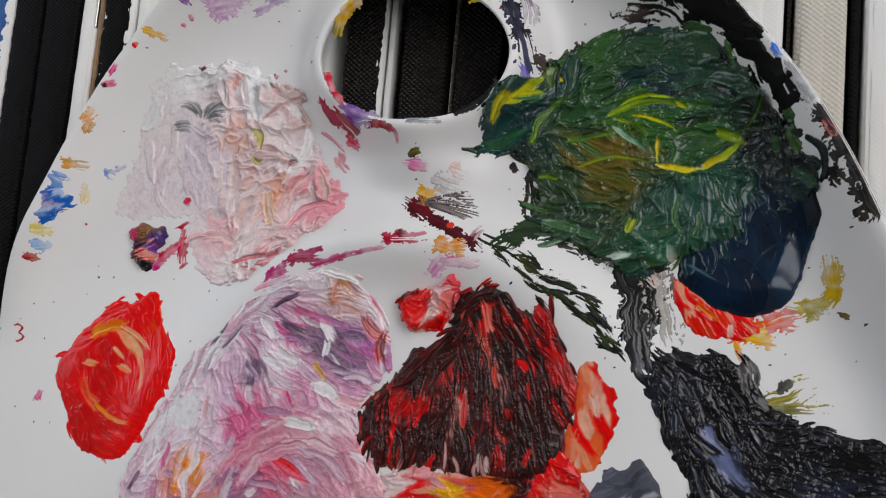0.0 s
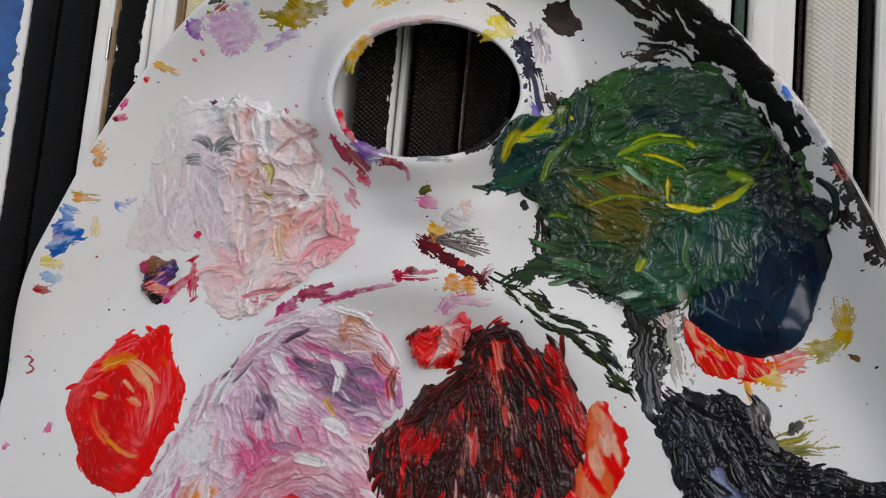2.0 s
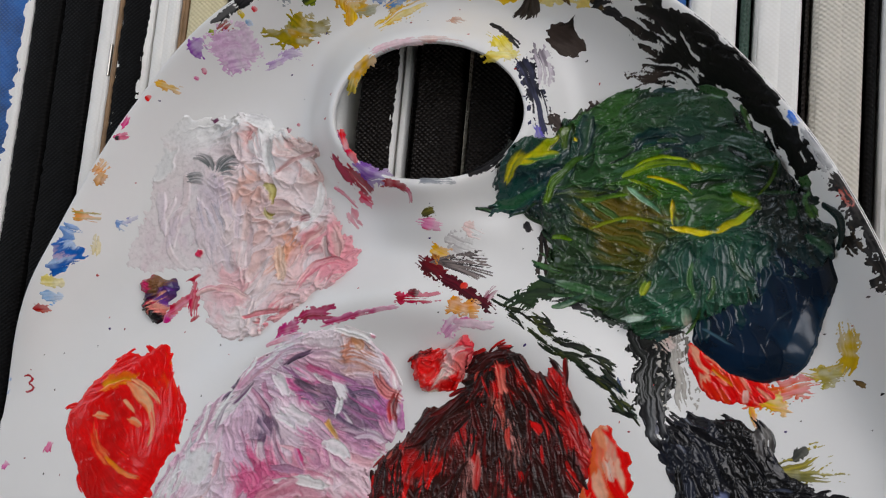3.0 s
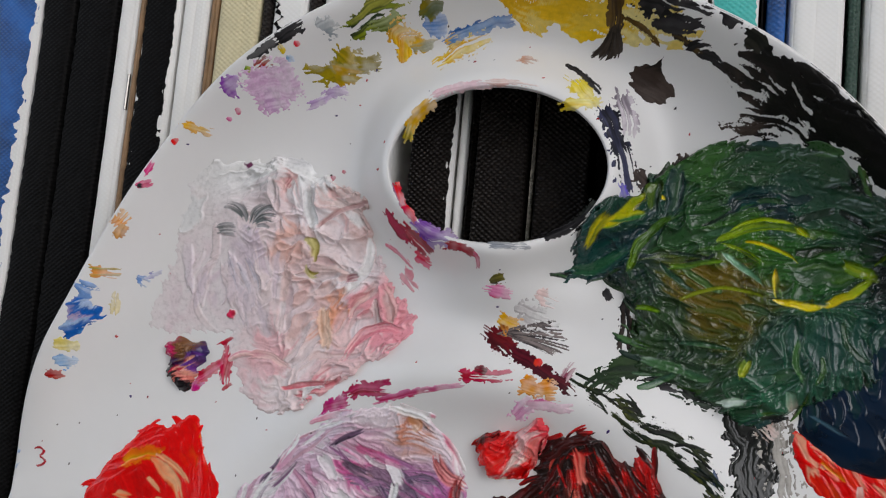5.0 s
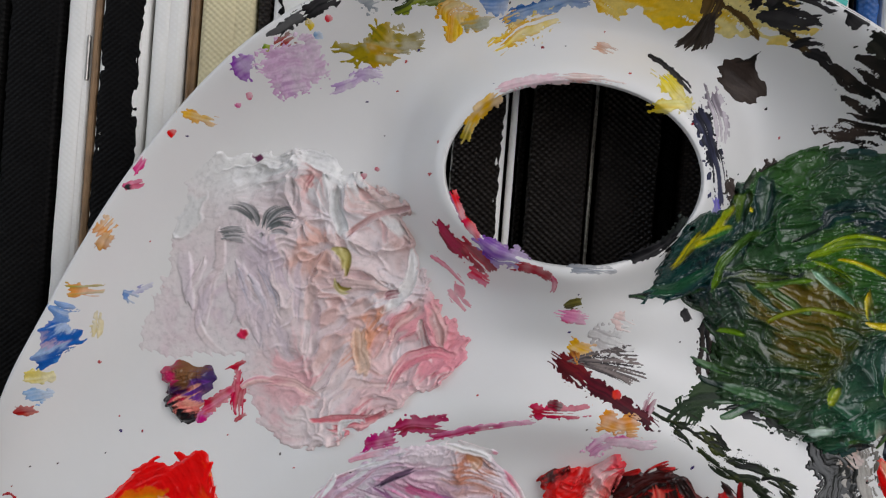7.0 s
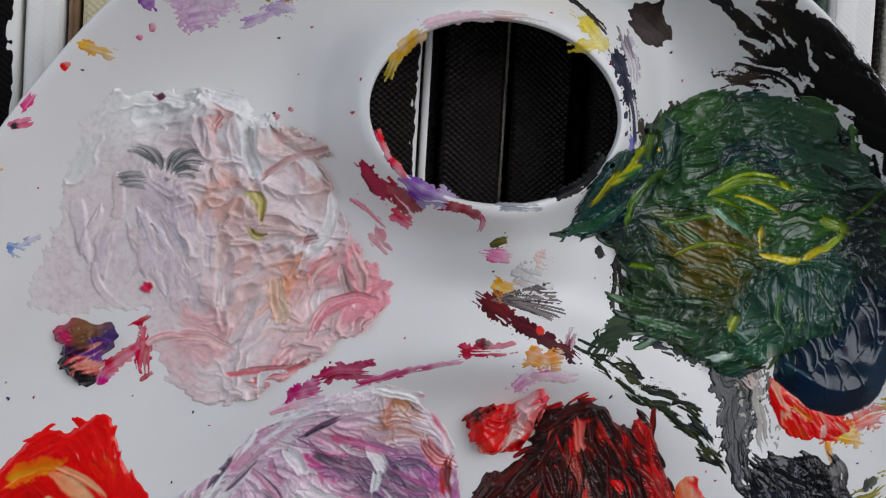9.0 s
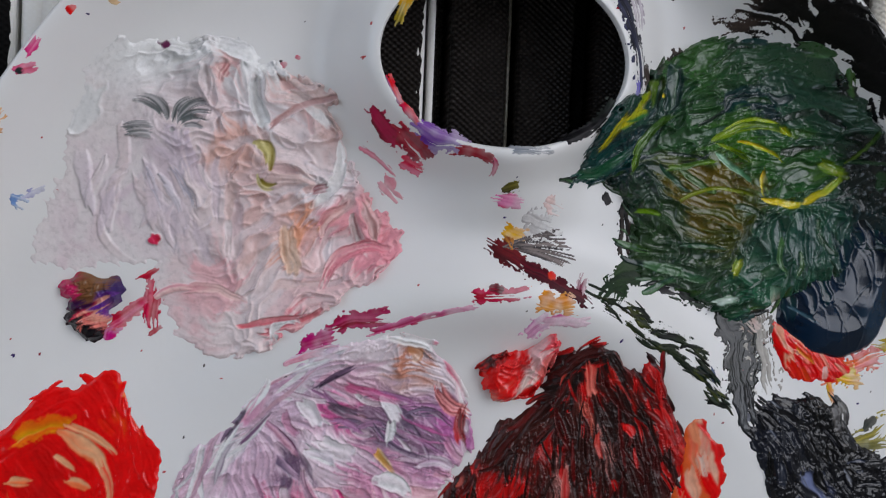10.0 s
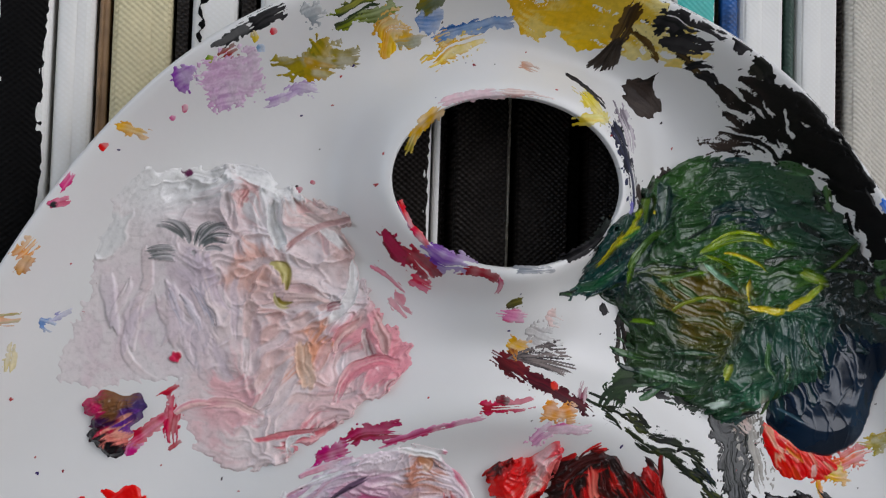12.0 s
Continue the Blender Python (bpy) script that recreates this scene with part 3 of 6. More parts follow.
        push = np.maximum(1 - hole, 0) * 18
        z = relief(self.X, self.Y) - 0.1 + self.A * (0.16 + self.H) - push * 1.2
        points, tint = np.stack([self.X, self.Y, z], -1).reshape(-1, 3) / 1000, np.clip(self.C.reshape(-1, 3), 0, 1)
        ob = None
        for i, j in sorted(pieces(cell), key=lambda p: -len(p[0])):
            a = i * ny + j
            faces = np.stack([a, a + ny, a + ny + 1, a + 1], 1)
            used, inv = np.unique(faces, return_inverse=True)
            if ob and len(i) * self.cell ** 2 < 2.5:
                Paint.FLECKS.append((points[used], inv.reshape(-1, 4), tint[used]))
            else:
                piece = grid_mesh(name, points[used], inv.reshape(-1, 4), mat, parent or palette, label, tint[used])
                ob = ob or piece
        return ob


def pieces(cell):
    """The separate patches of a mask, each as its rows and columns."""
    root, runs, last = [], [], []
    def top(k):
        while root[k] != k:
            root[k] = root[root[k]]
            k = root[k]
        return k
    for i, row in enumerate(cell):
        edge = np.flatnonzero(np.diff(np.concatenate([[0], row.astype(np.int8), [0]])))
        now = []
        for a, b in zip(edge[::2], edge[1::2]):
            k = len(root)
            root.append(k)
            for a2, b2, k2 in last:
                if a2 < b and a < b2:
                    root[top(k2)] = top(k)
            now.append((a, b, k))
            runs.append((i, a, b, k))
        last = now
    groups = {}
    for i, a, b, k in runs:
        groups.setdefault(top(k), []).append((i, a, b))
    return [(np.concatenate([np.full(b - a, i) for i, a, b in g]), np.concatenate([np.arange(a, b) for i, a, b in g])) for g in groups.values()]


def c(*rgb):
    """A pigment from 0-255 values, a little richer and, where dark, deeper."""
    v = lin(*rgb) * 1.12
    m = v.mean()
    return np.clip(m + (1.45 - 0.4 * min(1, max(0, m - 0.25) / 0.25)) * (v - m), 0.002, 0.82) * (0.72 + 0.28 * min(1, m / 0.12))


def mark(name, label, pulls, mat=None, cell=0.17, seed=1, parent=None, warp=0.14, hair=0.26, thin=0.4):
    """Small marks made of a few pulls of the brush: (from, to, width, colour, colour, bend, dryness). Pulls that touch make one mark."""
    groups = []
    for p in pulls:
        p = (*p, *(None, 0.0, 0.3)[len(p) - 4:]) if len(p) < 7 else p
        line = [np.array(p[0]) * (1 - f) + np.array(p[1]) * f for f in (0, 0.25, 0.5, 0.75, 1)]
        near = [g for g in groups if any(np.hypot(*(a - b)) < (p[2] + w) * 0.42 for a in line for b, w in g[1])]
        joined = ([q for g in near for q in g[0]] + [p], [q for g in near for q in g[1]] + [(a, p[2]) for a in line])
        groups = [g for g in groups if not any(g is h for h in near)] + [joined]
    for k, (some, _) in enumerate(groups):
        pts = np.array([q for p in some for q in p[:2]])
        pad = max(p[2] for p in some) / 2 + max(abs(p[5]) for p in some) + 1.8
        coat = Paint(pts[:, 0].min() - pad, pts[:, 0].max() + pad, pts[:, 1].min() - pad, pts[:, 1].max() + pad, cell, seed + 7 * k)
        for p in some:
            coat.stroke(p[0], p[1], p[2] * 1.08, p[3], p[4], lay=0.14, bend=p[5], dry=p[6], ridge=0.7, within=False, warp=warp, hair=hair, blend=0.15, thin=thin, rag=min(1.0, 0.35 + p[2] * 0.12))
        coat.lay(name, mat or MATT, label, parent)

# ---- large daubs of paint ----
WHITE = c(226, 224, 222)
BLACK, SOOT = c(20, 20, 22), c(44, 42, 44)
MAG, MAROON = c(160, 26, 76), c(84, 22, 36)
YEL = c(228, 196, 24)

# green with navy
GREENS = [c(48, 74, 46), c(38, 60, 43), c(64, 92, 46), c(29, 46, 40), c(68, 97, 66), c(38, 62, 60)]
TEAL, DEEP, JADE, MOSS, BROWNISH, NIGHT = c(30, 62, 58), c(26, 44, 48), c(44, 76, 60), c(52, 84, 44), c(94, 80, 36), c(13, 20, 20)
g = Paint(11, 103, -66, 14, 0.16, 11)
g.ways(((18.8, -21.5), (34.6, -13.0)), ((25.7, -12.2), (34.2, -4.8)), ((35.8, -10.1), (37.9, 0.0)), ((42.0, 0.3), (48.5, 6.0)), ((54.2, 1.9), (68.4, 3.3)), ((58.5, -3.7), (77.5, -5.6)), ((48.1, -8.5), (59.8, -2.5)), ((70.6, 4.7), (82.3, -9.3)), ((34.8, -15.8), (47.0, -12.5)), ((49.6, -11.0), (66.8, -11.2)), ((40.7, -21.2), (57.2, -26.0)), ((39.8, -28.3), (54.8, -30.3)))
g.ways(((36.2, -35.5), (48.5, -36.2)), ((34.0, -24.4), (37.4, -32.7)), ((62.4, -25.8), (78.7, -19.7)), ((66.7, -32.4), (69.1, -42.9)), ((74.2, -30.6), (77.9, -41.0)), ((81.7, -30.2), (85.1, -36.6)), ((60.1, -31.4), (56.8, -41.1)), ((53.0, -44.1), (63.3, -40.7)), ((55.9, -48.6), (61.0, -46.2)), ((86.9, -20.1), (92.0, -28.9)))
g.tones(((20.2, -20.1), 3, TEAL), ((29.4, -18.3), 3, DEEP), ((35.6, -7.4), 4, c(34, 60, 50)), ((44.5, 4.6), 4, MOSS), ((55.4, 4.6), 5, c(48, 72, 50)), ((67.3, 2.5), 6, c(50, 76, 58)), ((65.2, -4.3), 5, c(46, 74, 58)), ((75.4, -6.8), 5, c(42, 66, 52)), ((58.7, -5.8), 3, DEEP), ((78.3, 0.7), 5, NIGHT), ((86.4, -13.5), 6, NIGHT), ((42.9, -12.6), 4, c(44, 74, 44)), ((55.1, -13.6), 4, c(58, 92, 40)), ((63.2, -16.4), 4, c(48, 82, 42)))
g.tones(((47.8, -25.8), 5, BROWNISH), ((42.1, -21.2), 3, c(74, 80, 38)), ((52.1, -30.4), 4, c(68, 72, 38)), ((38.7, -32.6), 4, c(44, 64, 40)), ((44.6, -38.5), 4, c(40, 60, 42)), ((35.5, -25.7), 3, c(36, 56, 42)), ((75.5, -31.9), 5, JADE), ((64.9, -35.2), 4, c(42, 68, 56)), ((84.2, -31.4), 5, DEEP), ((61.0, -46.2), 3, c(46, 82, 62)), ((54.6, -49.4), 3, c(36, 64, 44)), ((68.5, -18.7), 4, c(50, 84, 46)), ((85.4, -22.4), 5, c(18, 28, 26)), ((73.6, -44.0), 3, JADE))
g.coat([(39.6, 4.8), (48.4, 8.3), (60.1, 8.7), (71.4, 3.6), (79.0, -4.4), (84.4, -12.5), (91.3, -20.4), (95.4, -28.8), (92.7, -37.3), (80.0, -44.7), (65.6, -47.4), (61.3, -51.7), (53.2, -51.3), (45.9, -45.9), (37.5, -43.5), (30.0, -40.4), (32.4, -31.4), (29.9, -23.3), (21.3, -24.4), (15.0, -26.4), (18.6, -21.3), (19.8, -16.7), (21.9, -9.0), (32.2, -4.0), (35.1, 0.7)], 1.9, rag=1.0, bristle=2.6, smear=4.5, fine=0.08, mid=0.2, coarse=0.85, crest=0.6, fold=1.3, fold_size=5.5, dome=3.5, streak=0.3)
g.stroke((48.1, -8.5), (59.8, -2.5), 5.0, DEEP, GREENS[5], lay=0.7, ridge=1.2, bend=1, hair=0.4)
g.stroke((54.1, 4.0), (72.0, 2.9), 8.0, c(52, 78, 56), c(44, 68, 50), lay=0.35, ridge=1.0, bend=1, hair=0.5)
g.stroke((59.8, -1.6), (77.6, -6.1), 7.0, c(50, 76, 60), c(40, 64, 52), lay=0.35, ridge=1.0, bend=1, hair=0.5)
for x, y in ((64.6, -29.8), (69.1, -29.3), (73.5, -28.6), (77.9, -28.0), (81.8, -27.5)):
    g.stroke((x, y), (x + 1.8, y - 11.5), 4.4, JADE, c(36, 62, 56), lay=0.55, ridge=1.3, bend=-1.2, hair=0.7, dry=0.1)
for x, y in ((40.6, -20.5), (41.7, -23.3), (42.1, -26.1), (43.9, -28.4)):
    g.stroke((x, y), (x + 13, y - 4.5), 3.4, BROWNISH, c(72, 76, 38), lay=0.4, ridge=1.0, bend=1.8, hair=0.3, dry=0.1)
g.stir(1.3, 8)
g.strokes(34, None, (4, 11), (0.8, 2.6), GREENS + [DEEP, NIGHT, JADE, c(74, 104, 60)], lay=0.8, ridge=1.5, dry=0.15, hair=0.9, alpha=0.85)
g.C = g.C * np.array((0.94, 1.02, 1.03))
g.fringe(34, None, (3, 8), (0.8, 2.6), GREENS + [NIGHT], dry=0.4, lay=0.45)
LIME = c(150, 170, 40)
g.stroke((22.5, -14.5), (33.0, -3.7), 2.4, c(214, 200, 40), c(80, 110, 44), lay=0.6, bend=-1, dry=0.35, hair=0.35)
g.stroke((21.5, -17.4), (25.7, -9.6), 2.0, c(206, 190, 36), c(60, 90, 44), lay=0.6, dry=0.4, hair=0.35)
g.stroke((25.7, -11.1), (32.3, -9.3), 2.2, c(190, 190, 60), c(60, 100, 60), lay=0.6)
g.stroke((17.0, -25.4), (29.3, -18.7), 4.0, c(30, 70, 62), c(26, 46, 56), lay=0.7, ridge=1.3)
g.stroke((18.5, -22.6), (33.2, -12.9), 3.5, c(40, 80, 56), c(24, 50, 56), lay=0.7, ridge=1.3, bend=-2)
g.stroke((30.2, -21.5), (39.8, -8.9), 2.2, c(90, 116, 50), GREENS[2], lay=0.8, ridge=1.4, bend=2)
g.stroke((34.3, -8.0), (34.5, -0.9), 4.0, c(30, 52, 60), c(70, 90, 40), lay=0.9, ridge=1.3)
g.stroke((38.4, -8.6), (39.8, 1.9), 4.0, GREENS[5], GREENS[0], lay=0.9, ridge=1.2)
g.stroke((36.0, -5.7), (37.3, -4.6), 1.6, YEL, LIME, lay=0.6, dry=0.45, blend=0.8)
g.stroke((49.1, -13.6), (67.6, -11.6), 2.2, c(120, 140, 40), GREENS[2], lay=0.8, bend=3, ridge=1.4)
g.stroke((51.0, -11.4), (63.6, -9.2), 1.0, YEL, LIME, lay=0.7, bend=1.6, dry=0.45, blend=0.8)
g.stroke((64.3, -10.0), (66.7, -11.9), 1.6, YEL, LIME, lay=0.7, dry=0.45, blend=0.8)
g.stroke((49.1, -14.3), (61.8, -24.3), 1.2, LIME, c(80, 120, 50), lay=0.7, bend=2.5, dry=0.45, blend=0.8)
g.stroke((53.8, -13.5), (66.0, -17.9), 1.2, YEL, LIME, lay=0.6, bend=1.2, dry=0.45, blend=0.8)
g.stroke((62.1, -19.4), (77.5, -19.5), 6.0, c(44, 74, 46), c(62, 90, 44), lay=0.6, ridge=1.0, hair=0.6, dry=0.2)
g.stroke((60.8, -18.8), (61.4, -25.4), 1.5, YEL, LIME, lay=0.8, bend=-0.6, dry=0.45, blend=0.8)
g.stroke((60.5, -25.5), (70.5, -25.8), 2.2, YEL, c(200, 190, 40), lay=0.9, bend=-0.6, dry=0.45, blend=0.8)
g.stroke((69.6, -25.8), (79.4, -18.7), 2.4, YEL, c(130, 150, 40), lay=0.9, bend=-1.0, dry=0.45, blend=0.8)
g.stroke((73.7, -16.9), (78.8, -19.4), 3.2, c(150, 160, 50), c(90, 116, 50), lay=0.7)
g.stroke((79.8, -16.8), (82.0, -9.8), 0.9, c(90, 110, 40), GREENS[2], lay=0.7, bend=-1)
g.stroke((50.6, -16.7), (57.7, -22.0), 2.0, c(160, 190, 170), c(100, 140, 110), lay=0.6, taper=0.5)
g.stroke((41.1, -27.4), (58.5, -25.1), 1.0, c(120, 130, 60), c(70, 90, 40), lay=0.7, bend=2.5)
g.stroke((37.8, -20.5), (50.0, -17.8), 1.6, c(110, 140, 50), GREENS[2], lay=0.7)
g.stroke((32.2, -29.3), (37.1, -29.7), 1.4, c(110, 140, 44), GREENS[2], lay=0.6)
g.stroke((34.5, -40.5), (43.5, -41.9), 2.6, c(190, 205, 195), c(60, 90, 60), lay=0.7)
g.stroke((51.3, -48.0), (55.9, -47.2), 2.0, c(190, 205, 195), c(110, 140, 110), lay=0.7)
g.stroke((54.9, -41.8), (56.4, -38.3), 2.4, c(170, 176, 80), c(90, 116, 60), lay=0.6)
g.stroke((64.8, -43.8), (65.7, -48.5), 2.4, c(120, 150, 130), c(180, 160, 150), lay=0.6)
g.stroke((91.7, -19.9), (95.7, -30.0), 1.2, c(14, 30, 30), None, lay=1.2, bend=2.0, within=False, dry=0)
g.stroke((88.6, -17.7), (91.3, -20.4), 3.2, c(14, 24, 24), c(30, 50, 46), lay=0.8, within=False)
g.lay("paint_daub", OIL, "thick brushed dark green oil paint with yellow streaks")

NAVY = [c(14, 34, 52), c(11, 26, 40), c(17, 42, 60), c(9, 18, 26)]
n = Paint(60, 103, -66, -10, 0.2, 12)
n.ways(((67.4, -45.7), (76.5, -52.9)), ((79.5, -36.9), (83.9, -52.3)), ((87.8, -31.2), (92.0, -43.9)), ((75.3, -53.0), (88.9, -57.0)), ((91.7, -26.6), (95.7, -36.4)))
n.tones(((76.5, -52.9), 7, NAVY[0]), ((91.1, -51.7), 6, NAVY[2]), ((83.5, -41.9), 6, NAVY[0]), ((92.3, -32.6), 5, NAVY[3]), ((86.3, -26.1), 4, c(12, 18, 20)), ((79.5, -35.6), 4, c(26, 44, 52)), ((70.2, -50.8), 5, NAVY[1]), ((82.9, -57.5), 6, NAVY[1]))
n.coat([(66.7, -52.4), (66.7, -45.8), (74.8, -42.5), (78.9, -35.6), (79.2, -30.3), (84.0, -27.4), (84.9, -22.3), (87.9, -20.3), (91.7, -26.6), (95.6, -31.7), (96.8, -38.8), (94.8, -43.8), (93.5, -51.5), (90.7, -56.8), (85.4, -60.1), (78.1, -59.9), (71.8, -57.2)], 2.4, rag=0.25, bristle=0.5, smear=3.0, fine=0.0, mid=0.0, coarse=0.12, crest=0.0, fold=0.0, fold_size=9.0, dome=6.0, lump=0.2, streak=0.1)
for x, y in ((81.3, -35.5), (85.2, -31.3), (88.6, -30.0), (75.0, -45.8), (80.0, -47.4)):
    n.stroke((x, y), (x + 4.5, y - 11), 4.6, NAVY[0], NAVY[1], lay=0.22, ridge=0.9, bend=2.0, dry=0, hair=30, alpha=0.8, warp=0.1)
for x, y in ((67.6, -45.1), (71.3, -42.8), (75.0, -40.5), (77.6, -36.4), (79.3, -32.3), (82.2, -28.2), (85.6, -24.2)):
    n.stroke((x - 2.5, y + 3.5), (x + 2.5, y - 7), 5.0, c(26, 50, 52), NAVY[0], lay=0.4, ridge=1.0, bend=1.0, dry=0.15, hair=0.6, within=False, taper=0.4)
# two thin pale lines: gleams on the wet pool, painted in its colour
n.stroke((68.5, -48.3), (75.3, -52.0), 0.9, c(70, 90, 100), NAVY[0], lay=0.3)
n.stroke((82.6, -51.1), (87.8, -42.9), 0.7, c(60, 70, 74), NAVY[0], lay=0.3, bend=1)
n.lay("paint_pool", POOL, "glossy wet navy blue paint running off the green")

# white with pink
PALE = [c(216, 209, 208), c(210, 198, 198), c(205, 189, 191), c(222, 218, 217), c(213, 194, 188)]
ROSE = [c(222, 158, 162), c(214, 130, 142), c(226, 186, 182), c(222, 206, 204)]
SNOW, MAUVE = c(229, 227, 225), c(207, 197, 203)
w = Paint(-100, -14, -68, 6, 0.17, 21)
w.ways(((-71.7, -7.4), (-60.9, -1.9)), ((-55.2, -1.5), (-45.7, -5.4)), ((-47.9, -6.7), (-44.8, -15.7)), ((-79.2, -18.3), (-71.7, -14.2)), ((-64.1, -6.8), (-52.6, -5.9)), ((-71.4, -21.2), (-75.1, -39.0)), ((-63.3, -20.5), (-56.5, -37.5)), ((-55.1, -22.2), (-53.0, -37.2)), ((-81.1, -34.7), (-73.8, -41.2)), ((-42.0, -9.7), (-31.0, -18.1)), ((-33.8, -9.1), (-29.8, -18.0)))
w.ways(((-44.5, -22.6), (-37.5, -24.3)), ((-46.2, -32.0), (-36.0, -28.8)), ((-34.3, -35.6), (-27.7, -30.5)), ((-27.6, -45.1), (-20.0, -40.9)), ((-25.1, -34.8), (-22.2, -41.2)), ((-43.3, -41.1), (-36.6, -35.8)), ((-61.7, -48.5), (-49.6, -50.9)), ((-41.9, -54.4), (-28.3, -49.1)), ((-50.0, -46.3), (-43.2, -42.2)))
w.tones(((-71.6, -5.2), 5, SNOW), ((-62.0, -3.2), 5, SNOW), ((-48.2, -3.3), 5, SNOW), ((-45.2, -12.2), 4, SNOW), ((-78.1, -15.9), 5, c(224, 220, 219)), ((-58.2, -8.6), 4, c(212, 204, 205)), ((-51.2, -6.4), 3, c(208, 170, 168)), ((-74.7, -23.7), 6, c(214, 205, 208)), ((-67.5, -29.0), 5, MAUVE), ((-59.6, -23.7), 4, c(198, 188, 197)), ((-62.5, -34.5), 5, c(208, 198, 203)), ((-54.4, -32.7), 4, c(219, 210, 209)), ((-36.0, -11.6), 4, c(214, 194, 190)), ((-37.9, -18.6), 3, c(224, 216, 214)), ((-31.2, -14.6), 3, c(204, 182, 176)))
w.tones(((-39.8, -24.5), 3, c(212, 194, 188)), ((-33.7, -27.5), 4, SNOW), ((-44.8, -35.4), 4, c(211, 186, 180)), ((-37.4, -38.2), 3, c(214, 160, 130)), ((-27.4, -35.0), 4, c(222, 160, 166)), ((-21.8, -40.1), 3, c(224, 154, 164)), ((-29.1, -42.5), 4, c(226, 198, 198)), ((-42.8, -46.8), 4, c(225, 214, 212)), ((-54.6, -48.5), 4, c(222, 178, 181)), ((-60.7, -46.1), 3, c(224, 208, 207)), ((-46.9, -54.0), 4, c(226, 214, 212)), ((-35.3, -49.1), 4, c(222, 200, 199)), ((-38.4, -53.5), 2, c(214, 140, 148)), ((-57.7, -16.6), 3, c(222, 214, 213)), ((-50.6, -19.6), 3, c(214, 182, 170)), ((-70.4, -39.8), 4, c(214, 204, 206)))
w.coat([(-81.5, -18.4), (-78.5, -12.5), (-75.6, -5.1), (-71.3, -1.9), (-64.3, -0.2), (-53.1, 1.2), (-45.9, -2.5), (-41.1, -5.1), (-33.3, -7.4), (-30.0, -14.5), (-28.3, -23.6), (-23.9, -27.3), (-23.1, -31.2), (-17.5, -36.9), (-18.7, -41.8), (-26.2, -47.3), (-32.6, -51.9), (-41.5, -57.6), (-49.5, -62.7), (-56.1, -59.7), (-61.3, -55.0), (-66.4, -48.9), (-63.7, -44.0), (-70.2, -43.3), (-79.4, -45.1), (-88.5, -44.6), (-85.5, -35.0), (-81.3, -25.4)], 1.0, rag=1.2, bristle=1.6, smear=4.0, fine=0.0, mid=0.07, coarse=0.4, crest=0.15, fold=0.0, dome=6, lump=0.8, streak=0.07)
# thin where it was wiped, thick and folded where it was piled up
thin = step(-62, -78, w.X + 0.25 * w.Y) * step(-4, -24, w.Y)
rich = step(-66, -46, w.X + 0.3 * (w.Y + 30))
wx = w.X + 3.4 * (grain(w.X / 5, w.Y / 5, 231) - 0.5) + 1.6 * (w.tracks[2] - 0.5)
wy = w.Y + 3.4 * (grain(w.X / 5, w.Y / 5, 232) - 0.5) + 1.6 * (w.tracks[2] - 0.5)
crease = (1 - np.abs(2 * grain(wx / 4.6, wy / 4.6, 233) - 1)) ** 6 + 0.6 * (1 - np.abs(2 * grain(wx / 2.3, wy / 2.3, 234) - 1)) ** 5
swell = grain(wx / 6.5, wy / 6.5, 235) - 0.3
w.H = np.maximum(w.H * (1 - 0.85 * thin) + w.A * rich * (1.5 * crease + 1.5 * swell) + w.A * step(-12, -2, w.Y) * 1.1 * swell, 0.02)
veil = thin * step(0.25, 0.75, 0.6 * grain(w.X / 3, w.Y / 3, 236) + 0.4 * w.tracks[1]) * 0.75
w.C = w.C * (1 - veil[..., None]) + np.array((0.79, 0.785, 0.775)) * veil[..., None]
w.strokes(26, None, (5, 11), (1.6, 3.6), PALE + [SNOW, ROSE[2], c(204, 182, 178)], region=[(-42.1, -7.4), (-30.1, -11.1), (-20.3, -37.8), (-32.7, -50.8), (-52.5, -58.1), (-57.4, -42.3), (-51.7, -20.8)], lay=0.7, ridge=1.3, dry=0.05, hair=1.3, alpha=0.8)
w.stir(2.2, 6.5)
w.H = np.maximum(0.5 * w.H + 0.5 * blur(w.H, 1), 0.02)
w.strokes(22, None, (6, 13), (1.4, 3.2), [MAUVE, PALE[1], PALE[0], c(200, 192, 201)], region=[(-79.2, -20.6), (-54.1, -18.7), (-52.7, -41.9), (-73.7, -43.6)], lay=0.07, ridge=0.6, dry=0.2, hair=0.6, alpha=0.6)
border = np.clip(1.6 - 1.6 * blur(blur(w.A, 22), 22), 0, 1) * step(-56, -66, w.X)
w.H = w.H * (1 - 0.8 * border)
veil = (1.0 * border * step(0.2, 0.6, grain(w.X / 2.5, w.Y / 2.5, 237) + 0.3 * border))[..., None]
w.C = w.C * (1 - veil) + np.array((0.79, 0.785, 0.775)) * veil
blush = (step(-4, -14, w.Y) * (0.6 + 0.4 * rich))[..., None]
w.C = w.C * (1 - blush * np.array((0.0, 0.1, 0.08)))
w.stroke((-71.5, -4.1), (-56.4, -1.6), 6.0, SNOW, c(224, 222, 221), lay=0.8, ridge=1.3, bend=2.5, dry=0, hair=1.5)
w.stroke((-54.1, -0.9), (-44.0, -5.3), 5.0, SNOW, c(226, 222, 221), lay=0.8, ridge=1.3, bend=2, dry=0, hair=1.5)
w.stroke((-46.7, -7.2), (-44.2, -16.8), 3.4, SNOW, SNOW, lay=1.1, ridge=1.3, bend=-1, dry=0, hair=1.2)
w.stroke((-75.7, -9.5), (-80.2, -19.5), 5.0, SNOW, c(220, 216, 216), lay=0.5, ridge=1.3, bend=1, dry=0, hair=1.0)
